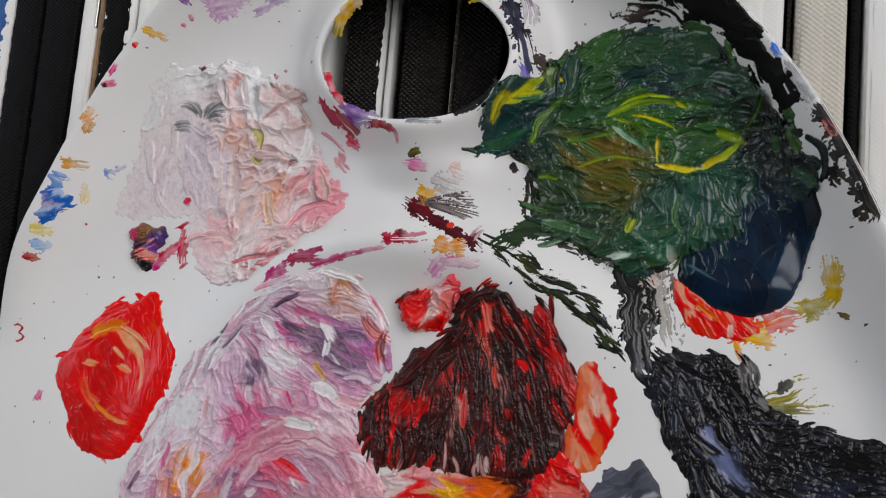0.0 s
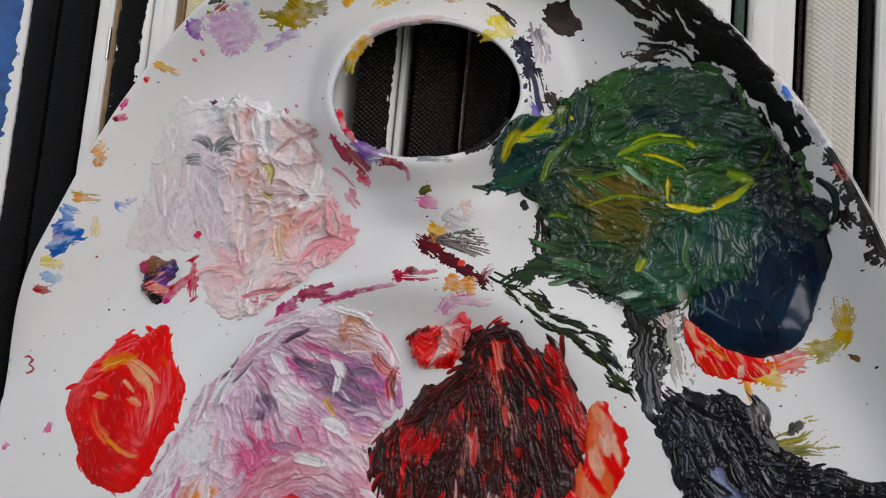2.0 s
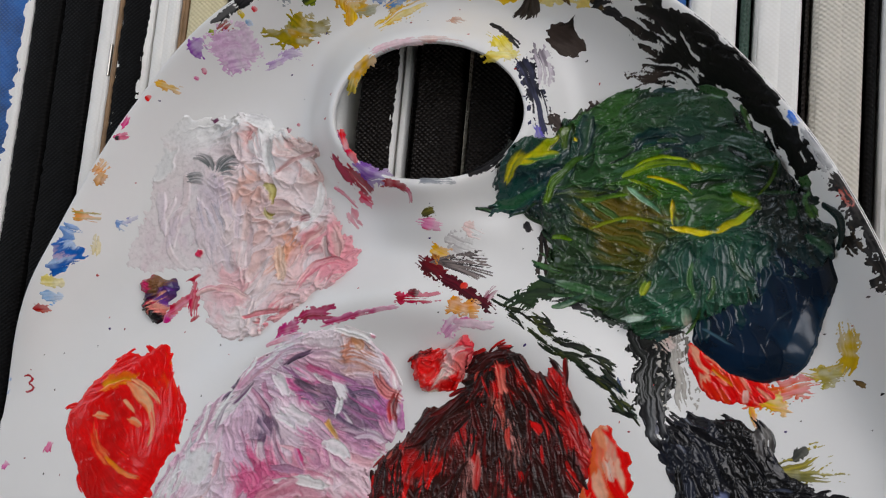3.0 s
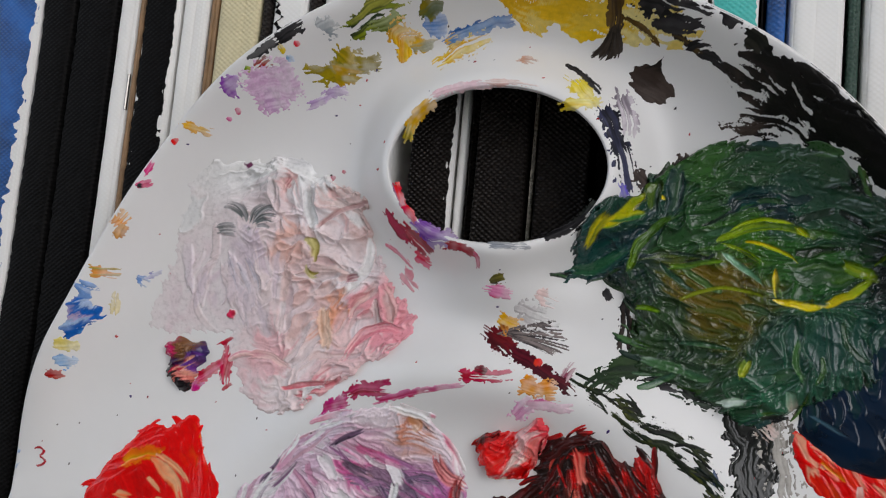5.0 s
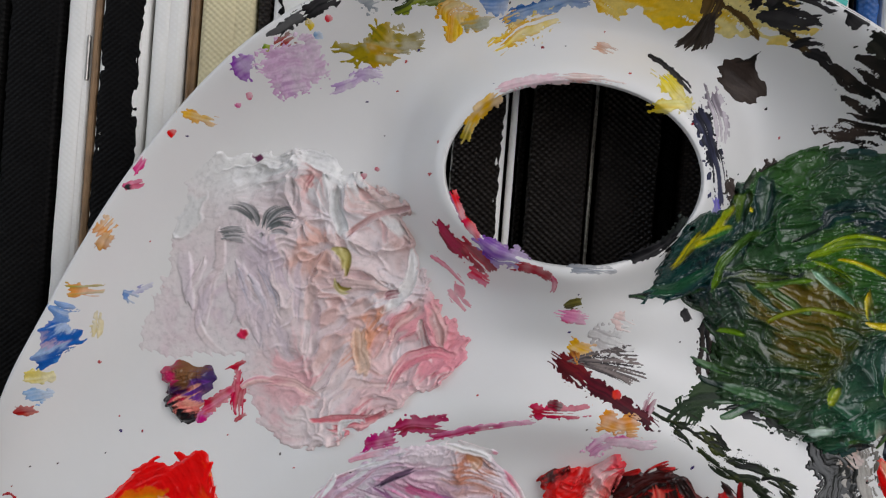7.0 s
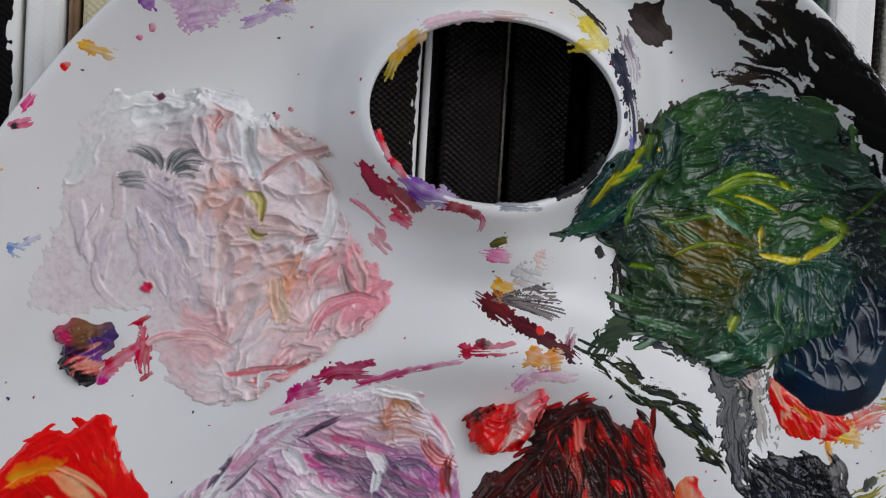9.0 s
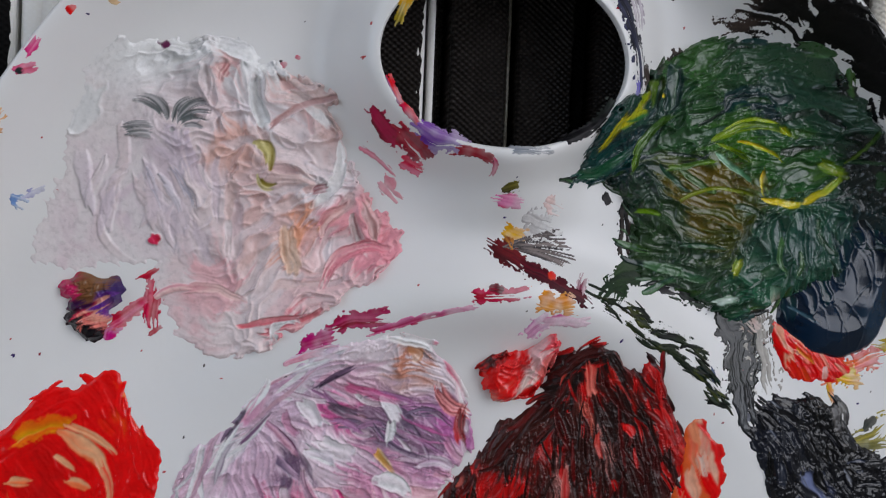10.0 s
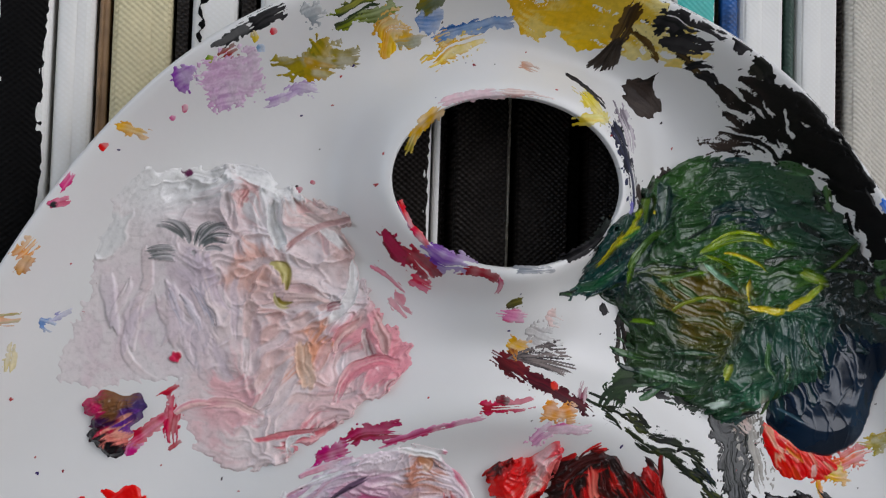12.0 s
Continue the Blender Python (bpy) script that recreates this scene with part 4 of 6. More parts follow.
w.stroke((-29.7, -19.1), (-34.7, -31.0), 3.0, SNOW, PALE[3], lay=1.0, ridge=1.4, bend=2, dry=0, hair=1.0)
w.stroke((-40.8, -9.6), (-31.0, -16.9), 3.4, c(216, 196, 192), PALE[3], lay=0.8, ridge=1.4, bend=1.5, hair=0.5)
w.stroke((-33.1, -36.7), (-27.7, -30.5), 2.6, c(222, 150, 158), ROSE[2], lay=0.7, ridge=1.5, bend=1, hair=0.4)
w.stroke((-27.0, -32.7), (-23.0, -39.1), 2.4, c(226, 168, 174), ROSE[3], lay=0.7, ridge=1.5, bend=-1.4, hair=0.4)
w.stroke((-20.2, -38.8), (-32.1, -46.6), 3.2, c(220, 140, 152), c(226, 186, 186), lay=0.9, ridge=1.5, bend=-3, hair=0.4)
w.stroke((-59.3, -48.3), (-47.3, -50.1), 2.4, c(220, 160, 166), ROSE[2], lay=0.4, ridge=1.2, bend=1, hair=0.4)
w.stroke((-65.1, -50.6), (-57.0, -48.1), 1.6, c(216, 150, 158), ROSE[2], lay=0.3, bend=1, hair=0.4)
w.stroke((-44.2, -55.8), (-32.7, -51.4), 2.2, c(206, 120, 128), c(226, 180, 180), lay=0.6, ridge=1.4, bend=-1, hair=0.4)
w.stroke((-41.5, -57.6), (-37.2, -53.6), 2.0, SNOW, PALE[3], lay=0.7, ridge=1.5, bend=2, hair=0.6)
LASH, HAZE = c(92, 96, 96), c(172, 168, 170)
for p, q, bend in (((-61.5, -16.0), (-58.3, -11.2), 1.2), ((-61.0, -16.0), (-56.0, -11.7), 1.6), ((-60.8, -16.2), (-54.8, -12.7), 1.6), ((-60.5, -16.4), (-54.9, -14.1), 1.2), ((-60.3, -16.6), (-55.2, -15.5), 0.9), ((-60.0, -17.1), (-56.1, -17.2), 0.5), ((-62.7, -15.6), (-64.8, -11.6), -0.8), ((-63.0, -15.4), (-66.6, -11.3), -1.0), ((-63.4, -15.2), (-68.2, -11.4), -1.0), ((-63.9, -15.0), (-68.9, -12.4), -0.8), ((-61.9, -17.0), (-62.1, -18.4), 0.0)):
    w.stroke(p, q, 1.25, LASH, HAZE, lay=0.35, bend=bend, dry=0.3, hair=0.25, ridge=1.0)
for p, q in (((-70.7, -17.4), (-65.9, -16.8)), ((-71.1, -18.1), (-65.3, -17.7)), ((-70.4, -18.8), (-65.3, -18.6)), ((-69.2, -19.4), (-65.7, -19.3))):
    w.stroke(p, q, 1.3, c(112, 114, 114), HAZE, lay=0.3, bend=0.4, dry=0.4, hair=0.25)
for p, q in (((-63.9, -26.4), (-61.8, -30.9)), ((-62.9, -28.7), (-60.2, -33.7)), ((-61.7, -25.1), (-58.5, -31.2)), ((-65.4, -28.9), (-63.1, -33.3)), ((-59.4, -28.4), (-57.2, -32.9)), ((-66.5, -25.4), (-64.7, -30.0))):
    w.stroke(p, q, 1.5, c(150, 146, 160), c(200, 192, 200), lay=0.2, bend=0.4, dry=0.55, alpha=0.8, hair=0.25)
w.stroke((-65.6, -0.9), (-62.5, -1.4), 3.0, c(66, 26, 50), c(100, 50, 80), lay=0.5)
w.stroke((-64.0, -38.5), (-65.8, -39.4), 3.2, c(150, 20, 60), c(190, 80, 100), lay=0.5, within=False)
w.stroke((-52.3, -4.4), (-53.3, -7.8), 5.0, c(206, 150, 150), c(220, 190, 186), lay=0.5)
w.stroke((-46.5, -19.3), (-43.2, -24.3), 2.4, c(150, 136, 50), c(200, 190, 130), lay=0.6, bend=1.5)
w.stroke((-45.2, -25.8), (-42.2, -27.5), 2.0, c(150, 136, 50), c(210, 200, 150), lay=0.6, bend=-1)
w.stroke((-39.3, -35.7), (-38.2, -44.6), 4.5, c(214, 160, 126), c(224, 190, 170), lay=0.7, ridge=1.6, dry=0)
w.stroke((-44.0, -16.5), (-28.0, -9.8), 1.6, c(196, 160, 158), PALE[1], lay=0.6, bend=2)
w.stroke((-34.6, -28.2), (-31.7, -27.4), 2.2, c(160, 120, 124), PALE[2], lay=0.4)
w.stroke((-48.1, -55.2), (-36.4, -52.5), 1.4, c(206, 110, 120), ROSE[0], lay=0.4)
w.lay("paint_daub", OIL, "thick swirled white paint mixed with pale pink")

# red blob
r = Paint(-106, -58, -118, -58, 0.2, 31)
HOT, CRIMSON, SALMON, PEACH = c(204, 30, 14), c(176, 18, 12), c(228, 120, 90), c(234, 164, 124)
r.ways(((-94.3, -79.4), (-83.2, -72.2)), ((-80.2, -75.1), (-72.2, -85.2)), ((-89.8, -85.3), (-84.9, -94.1)), ((-84.9, -94.1), (-72.8, -99.6)), ((-89.5, -97.6), (-86.3, -106.4)), ((-71.9, -86.7), (-72.4, -92.8)), ((-68.3, -77.2), (-64.5, -86.0)), ((-82.5, -107.5), (-76.2, -111.2)))
r.tones(((-90.8, -79.1), 5, c(200, 34, 22)), ((-83.7, -69.1), 5, HOT), ((-73.5, -68.3), 5, HOT), ((-84.2, -87.9), 6, CRIMSON), ((-76.7, -90.2), 5, HOT), ((-85.1, -103.2), 6, CRIMSON), ((-75.5, -105.2), 5, HOT), ((-68.8, -83.4), 5, HOT), ((-68.6, -71.1), 2, c(222, 90, 50)), ((-90.6, -91.5), 3, c(206, 54, 44)), ((-63.9, -79.9), 3, c(196, 34, 30)), ((-76.6, -109.0), 3, c(206, 60, 50)))
r.coat([(-70.0, -64.1), (-69.7, -72.7), (-61.7, -79.8), (-62.4, -87.4), (-68.9, -101.5), (-75.1, -112.0), (-90.0, -108.7), (-92.2, -101.0), (-99.2, -91.1), (-96.3, -81.1), (-85.2, -70.4), (-84.8, -67.3), (-77.3, -68.6), (-73.8, -64.4)], 0.9, rag=0.6, bristle=0.9, smear=3.5, fine=0.0, mid=0.08, coarse=0.22, crest=0.15, fold=0.0, dome=5, lump=0.35, streak=0.07)
r.stroke((-88.4, -77.6), (-79.9, -73.5), 4.0, c(232, 158, 26), c(224, 110, 24), lay=0.35, dry=0.1, hair=0.5, rag=0.4)
# the peach and salmon pulls paint highlights of the gloss into the red
r.stroke((-80.5, -76.7), (-72.2, -85.2), 3.6, PEACH, SALMON, lay=0.3, bend=1.4, dry=0.25, hair=0.4, ridge=1.2)
r.stroke((-72.5, -83.7), (-71.8, -92.0), 2.2, PEACH, c(214, 70, 44), lay=0.3, bend=1.0, dry=0.3, hair=0.4, taper=0.5)
r.stroke((-79.7, -74.7), (-71.0, -80.2), 1.8, SALMON, PEACH, lay=0.3, bend=0.6, dry=0.3, hair=0.3)
r.stroke((-81.9, -80.5), (-78.0, -83.3), 1.3, PEACH, SALMON, lay=0.3, dry=0.15)
r.stroke((-79.0, -85.5), (-75.4, -87.4), 2.0, PEACH, SALMON, lay=0.3, dry=0.1, bend=0.4)
r.stroke((-89.1, -85.5), (-85.3, -85.5), 2.4, PEACH, SALMON, lay=0.3, dry=0.2)
r.stroke((-89.7, -86.2), (-86.2, -92.7), 2.0, SALMON, c(210, 60, 40), lay=0.3, dry=0.2, bend=-0.6)
r.stroke((-89.4, -90.2), (-83.3, -97.3), 3.4, c(214, 84, 60), SALMON, lay=0.3, dry=0.3, bend=-1.0, hair=0.4)
r.stroke((-84.1, -96.4), (-73.1, -100.4), 1.6, c(232, 130, 60), SALMON, lay=0.35, bend=-1.0, dry=0.15, hair=0.3)
r.stroke((-80.2, -94.4), (-76.9, -96.3), 2.0, c(222, 90, 66), HOT, lay=0.3, dry=0.3)
r.stroke((-73.6, -73.8), (-70.6, -76.8), 2.2, c(220, 80, 60), HOT, lay=0.25, dry=0.3)
r.stroke((-69.8, -67.3), (-68.3, -71.8), 1.8, c(226, 130, 60), c(222, 80, 40), lay=0.25, dry=0.3)
r.stroke((-83.4, -107.6), (-77.5, -109.6), 1.2, c(222, 90, 70), HOT, lay=0.25, dry=0.3)
r.fringe(16, None, (3, 7), (0.8, 2.2), [c(200, 30, 14), c(216, 70, 30)], dry=0.4)
r.lay("paint_daub", WET, "smooth glossy bright red paint with orange streaks and painted highlights")

# lilac in the round well
LILAC = [c(208, 190, 202), c(190, 158, 182), c(198, 128, 160), c(220, 208, 214), c(224, 218, 220), c(176, 140, 160), c(212, 160, 170)]
GREY = c(128, 112, 126)
l = Paint(-80, 10, -126, -48, 0.17, 41)
l.ways(((-57.8, -82.4), (-34.0, -60.0)), ((-66.2, -105.5), (-57.5, -83.9)), ((-70.0, -114.8), (-66.2, -105.5)), ((-30.8, -62.7), (-12.3, -57.2)), ((-12.3, -57.2), (-3.5, -66.3)), ((-30.8, -69.9), (-21.2, -73.4)), ((-18.1, -73.2), (-6.9, -77.9)), ((-17.0, -67.3), (-6.1, -70.8)), ((-23.7, -79.4), (-10.7, -85.3)), ((-41.4, -78.0), (-37.1, -87.9)), ((-30.0, -79.9), (-19.8, -86.2)))
l.ways(((-45.1, -90.1), (-40.6, -98.3)), ((-37.0, -100.8), (-18.7, -95.9)), ((-42.5, -108.6), (-37.0, -100.8)), ((-18.7, -95.9), (-5.7, -104.1)), ((-30.4, -102.9), (-19.0, -107.1)), ((-53.6, -99.7), (-58.2, -113.3)), ((-13.3, -103.7), (-8.2, -108.5)), ((-4.5, -72.0), (-0.7, -80.1)))
l.tones(((-46.9, -71.1), 5, c(214, 200, 210)), ((-37.2, -64.5), 4, c(204, 190, 202)), ((-61.5, -91.7), 5, c(214, 192, 202)), ((-55.6, -97.0), 6, c(214, 213, 214)), ((-66.5, -104.1), 4, c(206, 176, 190)), ((-68.0, -116.0), 4, c(208, 190, 200)), ((-21.2, -56.4), 4, c(226, 222, 220)), ((-8.0, -58.3), 5, c(226, 220, 218)), ((-14.1, -60.1), 3, c(180, 138, 118)), ((-24.7, -66.5), 3, c(198, 170, 182)), ((-27.6, -72.5), 3, c(190, 110, 150)), ((-21.2, -73.4), 3, GREY), ((-12.0, -72.7), 3, c(170, 140, 165)), ((-11.4, -78.3), 4, GREY), ((-7.2, -75.1), 3, c(180, 120, 165)))
l.tones(((-30.0, -79.9), 4, c(224, 214, 218)), ((-37.8, -82.1), 2, c(110, 96, 112)), ((-19.9, -84.7), 4, c(200, 150, 174)), ((-9.3, -83.7), 3, c(206, 160, 188)), ((-39.4, -95.3), 4, c(192, 110, 140)), ((-45.2, -88.6), 4, c(206, 186, 200)), ((-48.4, -102.1), 4, c(212, 196, 206)), ((-24.6, -98.0), 5, c(196, 140, 154)), ((-17.3, -94.4), 3, c(222, 210, 210)), ((-31.4, -107.2), 4, c(188, 112, 130)), ((-20.3, -108.7), 4, c(186, 150, 162)), ((-11.6, -104.8), 5, c(196, 150, 162)), ((-2.4, -107.8), 5, c(208, 166, 172)), ((-52.2, -109.7), 3, c(206, 140, 60)), ((-54.6, -115.8), 4, c(196, 140, 130)), ((-38.7, -112.4), 3, c(150, 116, 136)), ((-7.3, -89.1), 4, c(224, 206, 208)))
l.coat([(-9.7, -58.3), (-2.0, -69.0), (-0.0, -78.7), (-7.5, -86.4), (-9.3, -97.8), (1.7, -107.4), (5, -118), (2, -124), (-72, -124), (-74.2, -119.9), (-71.1, -106.2), (-60.4, -88.7), (-53.5, -76.1), (-36.0, -61.8), (-21.4, -55.6), (-12.0, -55.1)], 1.1, rag=1.0, bristle=2.2, smear=5.0, fine=0.04, mid=0.25, coarse=0.75, crest=0.4, fold=0.6, fold_size=5.0, dome=4, lump=0.6, streak=0.2)
l.stir(1.6, 7)
l.C = l.C * np.array((1.0, 0.86, 0.94))
l.strokes(60, None, (4, 12), (1.0, 3.6), LILAC + [WHITE, c(150, 110, 136), c(196, 96, 136)], weights=[0.12, 0.12, 0.1, 0.14, 0.14, 0.1, 0.08, 0.1, 0.06, 0.04], lay=0.6, ridge=1.6, dry=0.25, alpha=0.85, hair=0.7)
l.strokes(26, None, (6, 13), (0.8, 2.0), [GREY, c(104, 90, 108), c(160, 120, 150)], region=[(-30.9, -67.0), (-15.5, -67.2), (-7.5, -72.3), (-8.1, -80.8), (-20.6, -79.1), (-30.6, -74.2)], lay=0.5, ridge=1.2, dry=0.4, hair=0.3)
l.strokes(30, None, (8, 20), (0.8, 1.8), [WHITE, c(226, 220, 222), c(206, 170, 184), c(120, 96, 118)], region=[(-30.7, -58.4), (-43.8, -67.9), (-57.5, -83.9), (-68.0, -105.7), (-72.1, -118.0), (-66.0, -117.2), (-56.4, -91.2), (-40.3, -70.6)], lay=0.5, ridge=1.4, dry=0.3, hair=0.3)
l.fringe(16, None, (6, 14), (0.8, 2.4), [WHITE, c(214, 196, 206), c(206, 150, 170), c(200, 120, 140)], dry=0.5)
l.stroke((-41.7, -108.5), (-18.6, -96.2), 6.5, c(198, 130, 148), c(206, 170, 180), lay=0.5, ridge=1.2, bend=4, dry=0.1, hair=0.6)
l.stroke((-35.1, -103.4), (-19.6, -108.6), 2.6, c(196, 40, 62), c(206, 110, 128), lay=0.5, ridge=1.2, bend=1.2, dry=0.15, hair=0.4)
l.stroke((-24.2, -102.1), (-9.0, -108.6), 3.2, c(158, 128, 144), c(200, 168, 180), lay=0.5, ridge=1.3, bend=2.2, dry=0.15, hair=0.4)
l.stroke((-31.9, -103.0), (-12.1, -100.8), 3.0, c(206, 150, 162), c(216, 186, 192), lay=0.5, ridge=1.3, bend=2.4, dry=0.1, hair=0.5)
l.stroke((-60.8, -96.1), (-54.0, -91.0), 8.0, c(216, 216, 218), c(208, 206, 208), lay=0.15, ridge=0.8, dry=0, hair=1.5)
l.stroke((-35.6, -68.8), (-32.2, -74.3), 3.4, WHITE, c(224, 212, 218), lay=0.7, ridge=1.3, dry=0, hair=1.0)
l.stroke((-31.9, -77.2), (-25.1, -80.9), 4.6, WHITE, c(220, 208, 214), lay=0.6, ridge=1.2, dry=0, hair=1.0)
l.stroke((-19.2, -68.9), (-16.4, -74.5), 3.2, WHITE, c(226, 216, 220), lay=0.8, ridge=1.3, dry=0, hair=1.0, bend=0.6)
l.stroke((-19.9, -84.7), (-14.9, -88.5), 3.8, WHITE, c(224, 212, 216), lay=0.7, ridge=1.3, dry=0, hair=1.0, bend=1)
l.stroke((-27.4, -94.7), (-18.8, -95.2), 3.4, c(226, 214, 214), WHITE, lay=0.7, ridge=1.3, dry=0, hair=0.8)
INK = c(52, 42, 60)
l.stroke((-32.8, -66.4), (-25.7, -62.0), 1.5, INK, c(120, 100, 120), lay=0.4, alpha=0.95)
l.stroke((-50.5, -77.3), (-46.9, -71.4), 1.8, INK, c(130, 110, 130), lay=0.4, alpha=0.95)
l.stroke((-69.6, -117.5), (-67.1, -111.6), 1.7, INK, c(120, 100, 120), lay=0.4, alpha=0.95)
l.stroke((-39.9, -80.8), (-35.9, -84.6), 2.4, c(90, 78, 100), LILAC[1], lay=0.4, alpha=0.95)
l.stroke((-31.1, -69.9), (-21.4, -73.4), 2.6, c(96, 84, 96), LILAC[5], lay=0.4, dry=0.4, alpha=0.95)
l.stroke((-16.8, -73.1), (-5.6, -77.8), 4.0, c(110, 98, 112), c(180, 110, 150), lay=0.4, dry=0.4, alpha=0.95)
l.stroke((-28.1, -66.0), (-15.6, -69.4), 2.4, c(190, 80, 126), LILAC[2], lay=0.4, dry=0.4, alpha=0.7)
l.stroke((-15.6, -57.4), (-13.6, -61.4), 4.0, c(176, 130, 104), c(214, 190, 176), lay=0.5, bend=1, alpha=0.95)
l.stroke((-21.5, -56.4), (-9.8, -59.0), 3.6, c(224, 218, 216), WHITE, lay=0.8, ridge=1.4, bend=1.5, dry=0, alpha=0.95)
l.stroke((-8.2, -66.6), (-2.0, -71.8), 4.4, c(120, 40, 44), c(200, 130, 130), lay=0.6, bend=-1, alpha=0.95)
l.stroke((-3.3, -70.5), (-2.8, -78.7), 3.4, c(96, 30, 32), c(170, 40, 44), lay=0.6, bend=-1, alpha=0.95)
l.stroke((-54.6, -89.6), (-55.6, -100.0), 6.0, c(214, 213, 214), c(204, 200, 203), lay=0.2, ridge=0.8, dry=0, alpha=0.95)
l.stroke((-17.6, -73.1), (-17.9, -77.5), 2.6, WHITE, c(226, 214, 220), lay=0.7, ridge=1.2, dry=0, alpha=0.95)
l.stroke((-35.3, -79.0), (-28.5, -81.3), 3.4, WHITE, c(216, 206, 214), lay=0.7, ridge=1.2, dry=0, alpha=0.95)
l.stroke((-30.6, -103.7), (-19.1, -108.6), 2.0, c(190, 40, 70), c(210, 110, 130), lay=0.5, bend=-1, alpha=0.95)
l.stroke((-37.7, -110.9), (-18.3, -101.6), 5.0, c(190, 130, 146), c(200, 170, 180), lay=0.6, ridge=1.3, bend=4, alpha=0.95)
l.stroke((-20.8, -79.1), (-17.2, -83.4), 2.0, c(206, 160, 90), c(220, 200, 170), lay=0.5, alpha=0.95)
l.stroke((-28.6, -87.1), (-25.8, -91.1), 2.2, c(190, 70, 120), LILAC[1], lay=0.5, alpha=0.95)
l.stroke((-6.6, -97.5), (1.9, -108.8), 5.0, c(226, 200, 200), c(206, 120, 130), lay=0.5, dry=0.3, alpha=0.95)
l.lay("paint_daub", OIL, "thick streaky lilac, white and pink paint")

# dark red in the round well
DARK = [c(54, 23, 20), c(42, 18, 16), c(70, 25, 21), c(96, 28, 23), c(62, 28, 24)]
BLOOD, SCARLET, PINKISH = c(120, 28, 24), c(196, 34, 26), c(206, 140, 134)
d = Paint(-14, 52, -120, -50, 0.16, 51)
d.ways(((-4.8, -98.5), (-3.2, -84.5)), ((2.8, -101.8), (7.8, -84.9)), ((17.1, -101.4), (15.4, -82.7)), ((30.7, -99.8), (27.8, -80.2)), ((38.4, -95.0), (32.9, -75.7)), ((3.6, -79.7), (14.4, -70.5)), ((21.9, -75.3), (21.1, -64.5)), ((36.9, -74.0), (28.1, -62.6)), ((43.1, -86.6), (39.7, -75.1)), ((13.9, -62.3), (22.5, -58.4)))
d.tones(((-3.8, -94.3), 4, DARK[2]), ((6.4, -78.1), 4, DARK[4]), ((10.9, -95.4), 5, DARK[0]), ((16.9, -64.8), 4, c(34, 16, 15)), ((22.5, -59.0), 4, c(30, 15, 14)), ((22.3, -80.7), 5, DARK[0]), ((28.6, -72.0), 5, DARK[1]), ((32.7, -90.4), 6, DARK[1]), ((23.6, -96.7), 5, DARK[0]), ((37.5, -81.9), 4, DARK[2]), ((39.1, -68.5), 1.6, BLOOD), ((43.1, -80.1), 1.6, SCARLET), ((37.8, -62.6), 1.8, c(190, 60, 40)), ((21.9, -65.8), 2, SCARLET), ((0.3, -91.1), 2, SCARLET))
d.tones(((6.6, -88.4), 2, SCARLET), ((15.1, -79.4), 2, c(170, 34, 28)), ((18.1, -89.2), 1.6, PINKISH), ((27.0, -78.9), 1.4, PINKISH), ((23.6, -71.1), 1.6, c(196, 110, 100)), ((29.7, -66.6), 1.6, c(180, 70, 50)), ((11.6, -103.4), 2, c(190, 110, 112)), ((3.0, -103.8), 2, c(150, 60, 56)), ((27.3, -90.9), 2, c(150, 30, 26)), ((26.6, -99.0), 2, c(160, 40, 34)), ((39.8, -76.4), 2, c(170, 30, 24)))
d.coat([(13.9, -62.9), (16.1, -58.8), (22.6, -57.1), (26.0, -58.8), (32.3, -62.4), (36.3, -60.8), (39.8, -64.5), (42.3, -73.5), (45.3, -79.8), (45.2, -87.7), (41.6, -93.3), (40.9, -101.2), (33.6, -102.1), (25.6, -104.4), (17.2, -103.4), (8.7, -102.4), (1.6, -103.9), (-6.1, -100.1), (-8.4, -92.7), (-6.1, -86.2), (-0.3, -84.3), (1.2, -77.2), (7.4, -73.2), (14.3, -69.1)], 1.3, rag=1.0, bristle=2.6, smear=6.0, fine=0.22, mid=0.5, coarse=0.7, crest=0.5, fold=0.2, fold_size=5.0, dome=3.0, lump=0.5, streak=0.5)
d.strokes(110, None, (5, 16), (0.5, 1.5), DARK + [c(30, 14, 13), c(84, 30, 26)], lay=0.7, ridge=1.6, dry=0.3, hair=0.45)
d.strokes(20, None, (2, 7), (0.6, 2.0), [SCARLET, c(180, 40, 32), c(150, 28, 22), c(196, 110, 100), c(206, 60, 40)], lay=0.5, ridge=1.2, dry=0.45, alpha=0.9, hair=0.3)
d.strokes(12, None, (4, 9), (0.8, 2.2), [SCARLET, c(150, 26, 20), c(110, 24, 20)], region=[(35.0, -62.2), (42.2, -70.9), (45.1, -86.4), (41.3, -89.4), (38.3, -73.9)], lay=0.4, dry=0.3)
d.strokes(7, None, (4, 9), (0.7, 1.6), [PINKISH, c(214, 180, 176)], region=[(1.0, -97.9), (16.7, -97.5), (30.6, -98.5), (17.4, -105.4), (1.8, -106.0)], lay=0.5, dry=0.4)
d.C = d.C * 0.78
d.fringe(26, None, (3, 8), (0.6, 2.0), [c(40, 16, 15), c(64, 22, 19), c(170, 30, 26), c(34, 14, 14)], dry=0.5)
d.stroke((22.1, -61.0), (24.3, -68.3), 3.0, c(190, 40, 32), c(206, 120, 110), lay=0.5, dry=0.3)
d.stroke((15.9, -62.8), (25.2, -58.2), 5.0, c(40, 16, 15), c(60, 22, 20), lay=0.9, ridge=1.4, bend=1)
d.stroke((18.9, -83.8), (18.9, -91.9), 2.0, c(206, 130, 124), c(150, 50, 44), lay=0.5, dry=0.4)
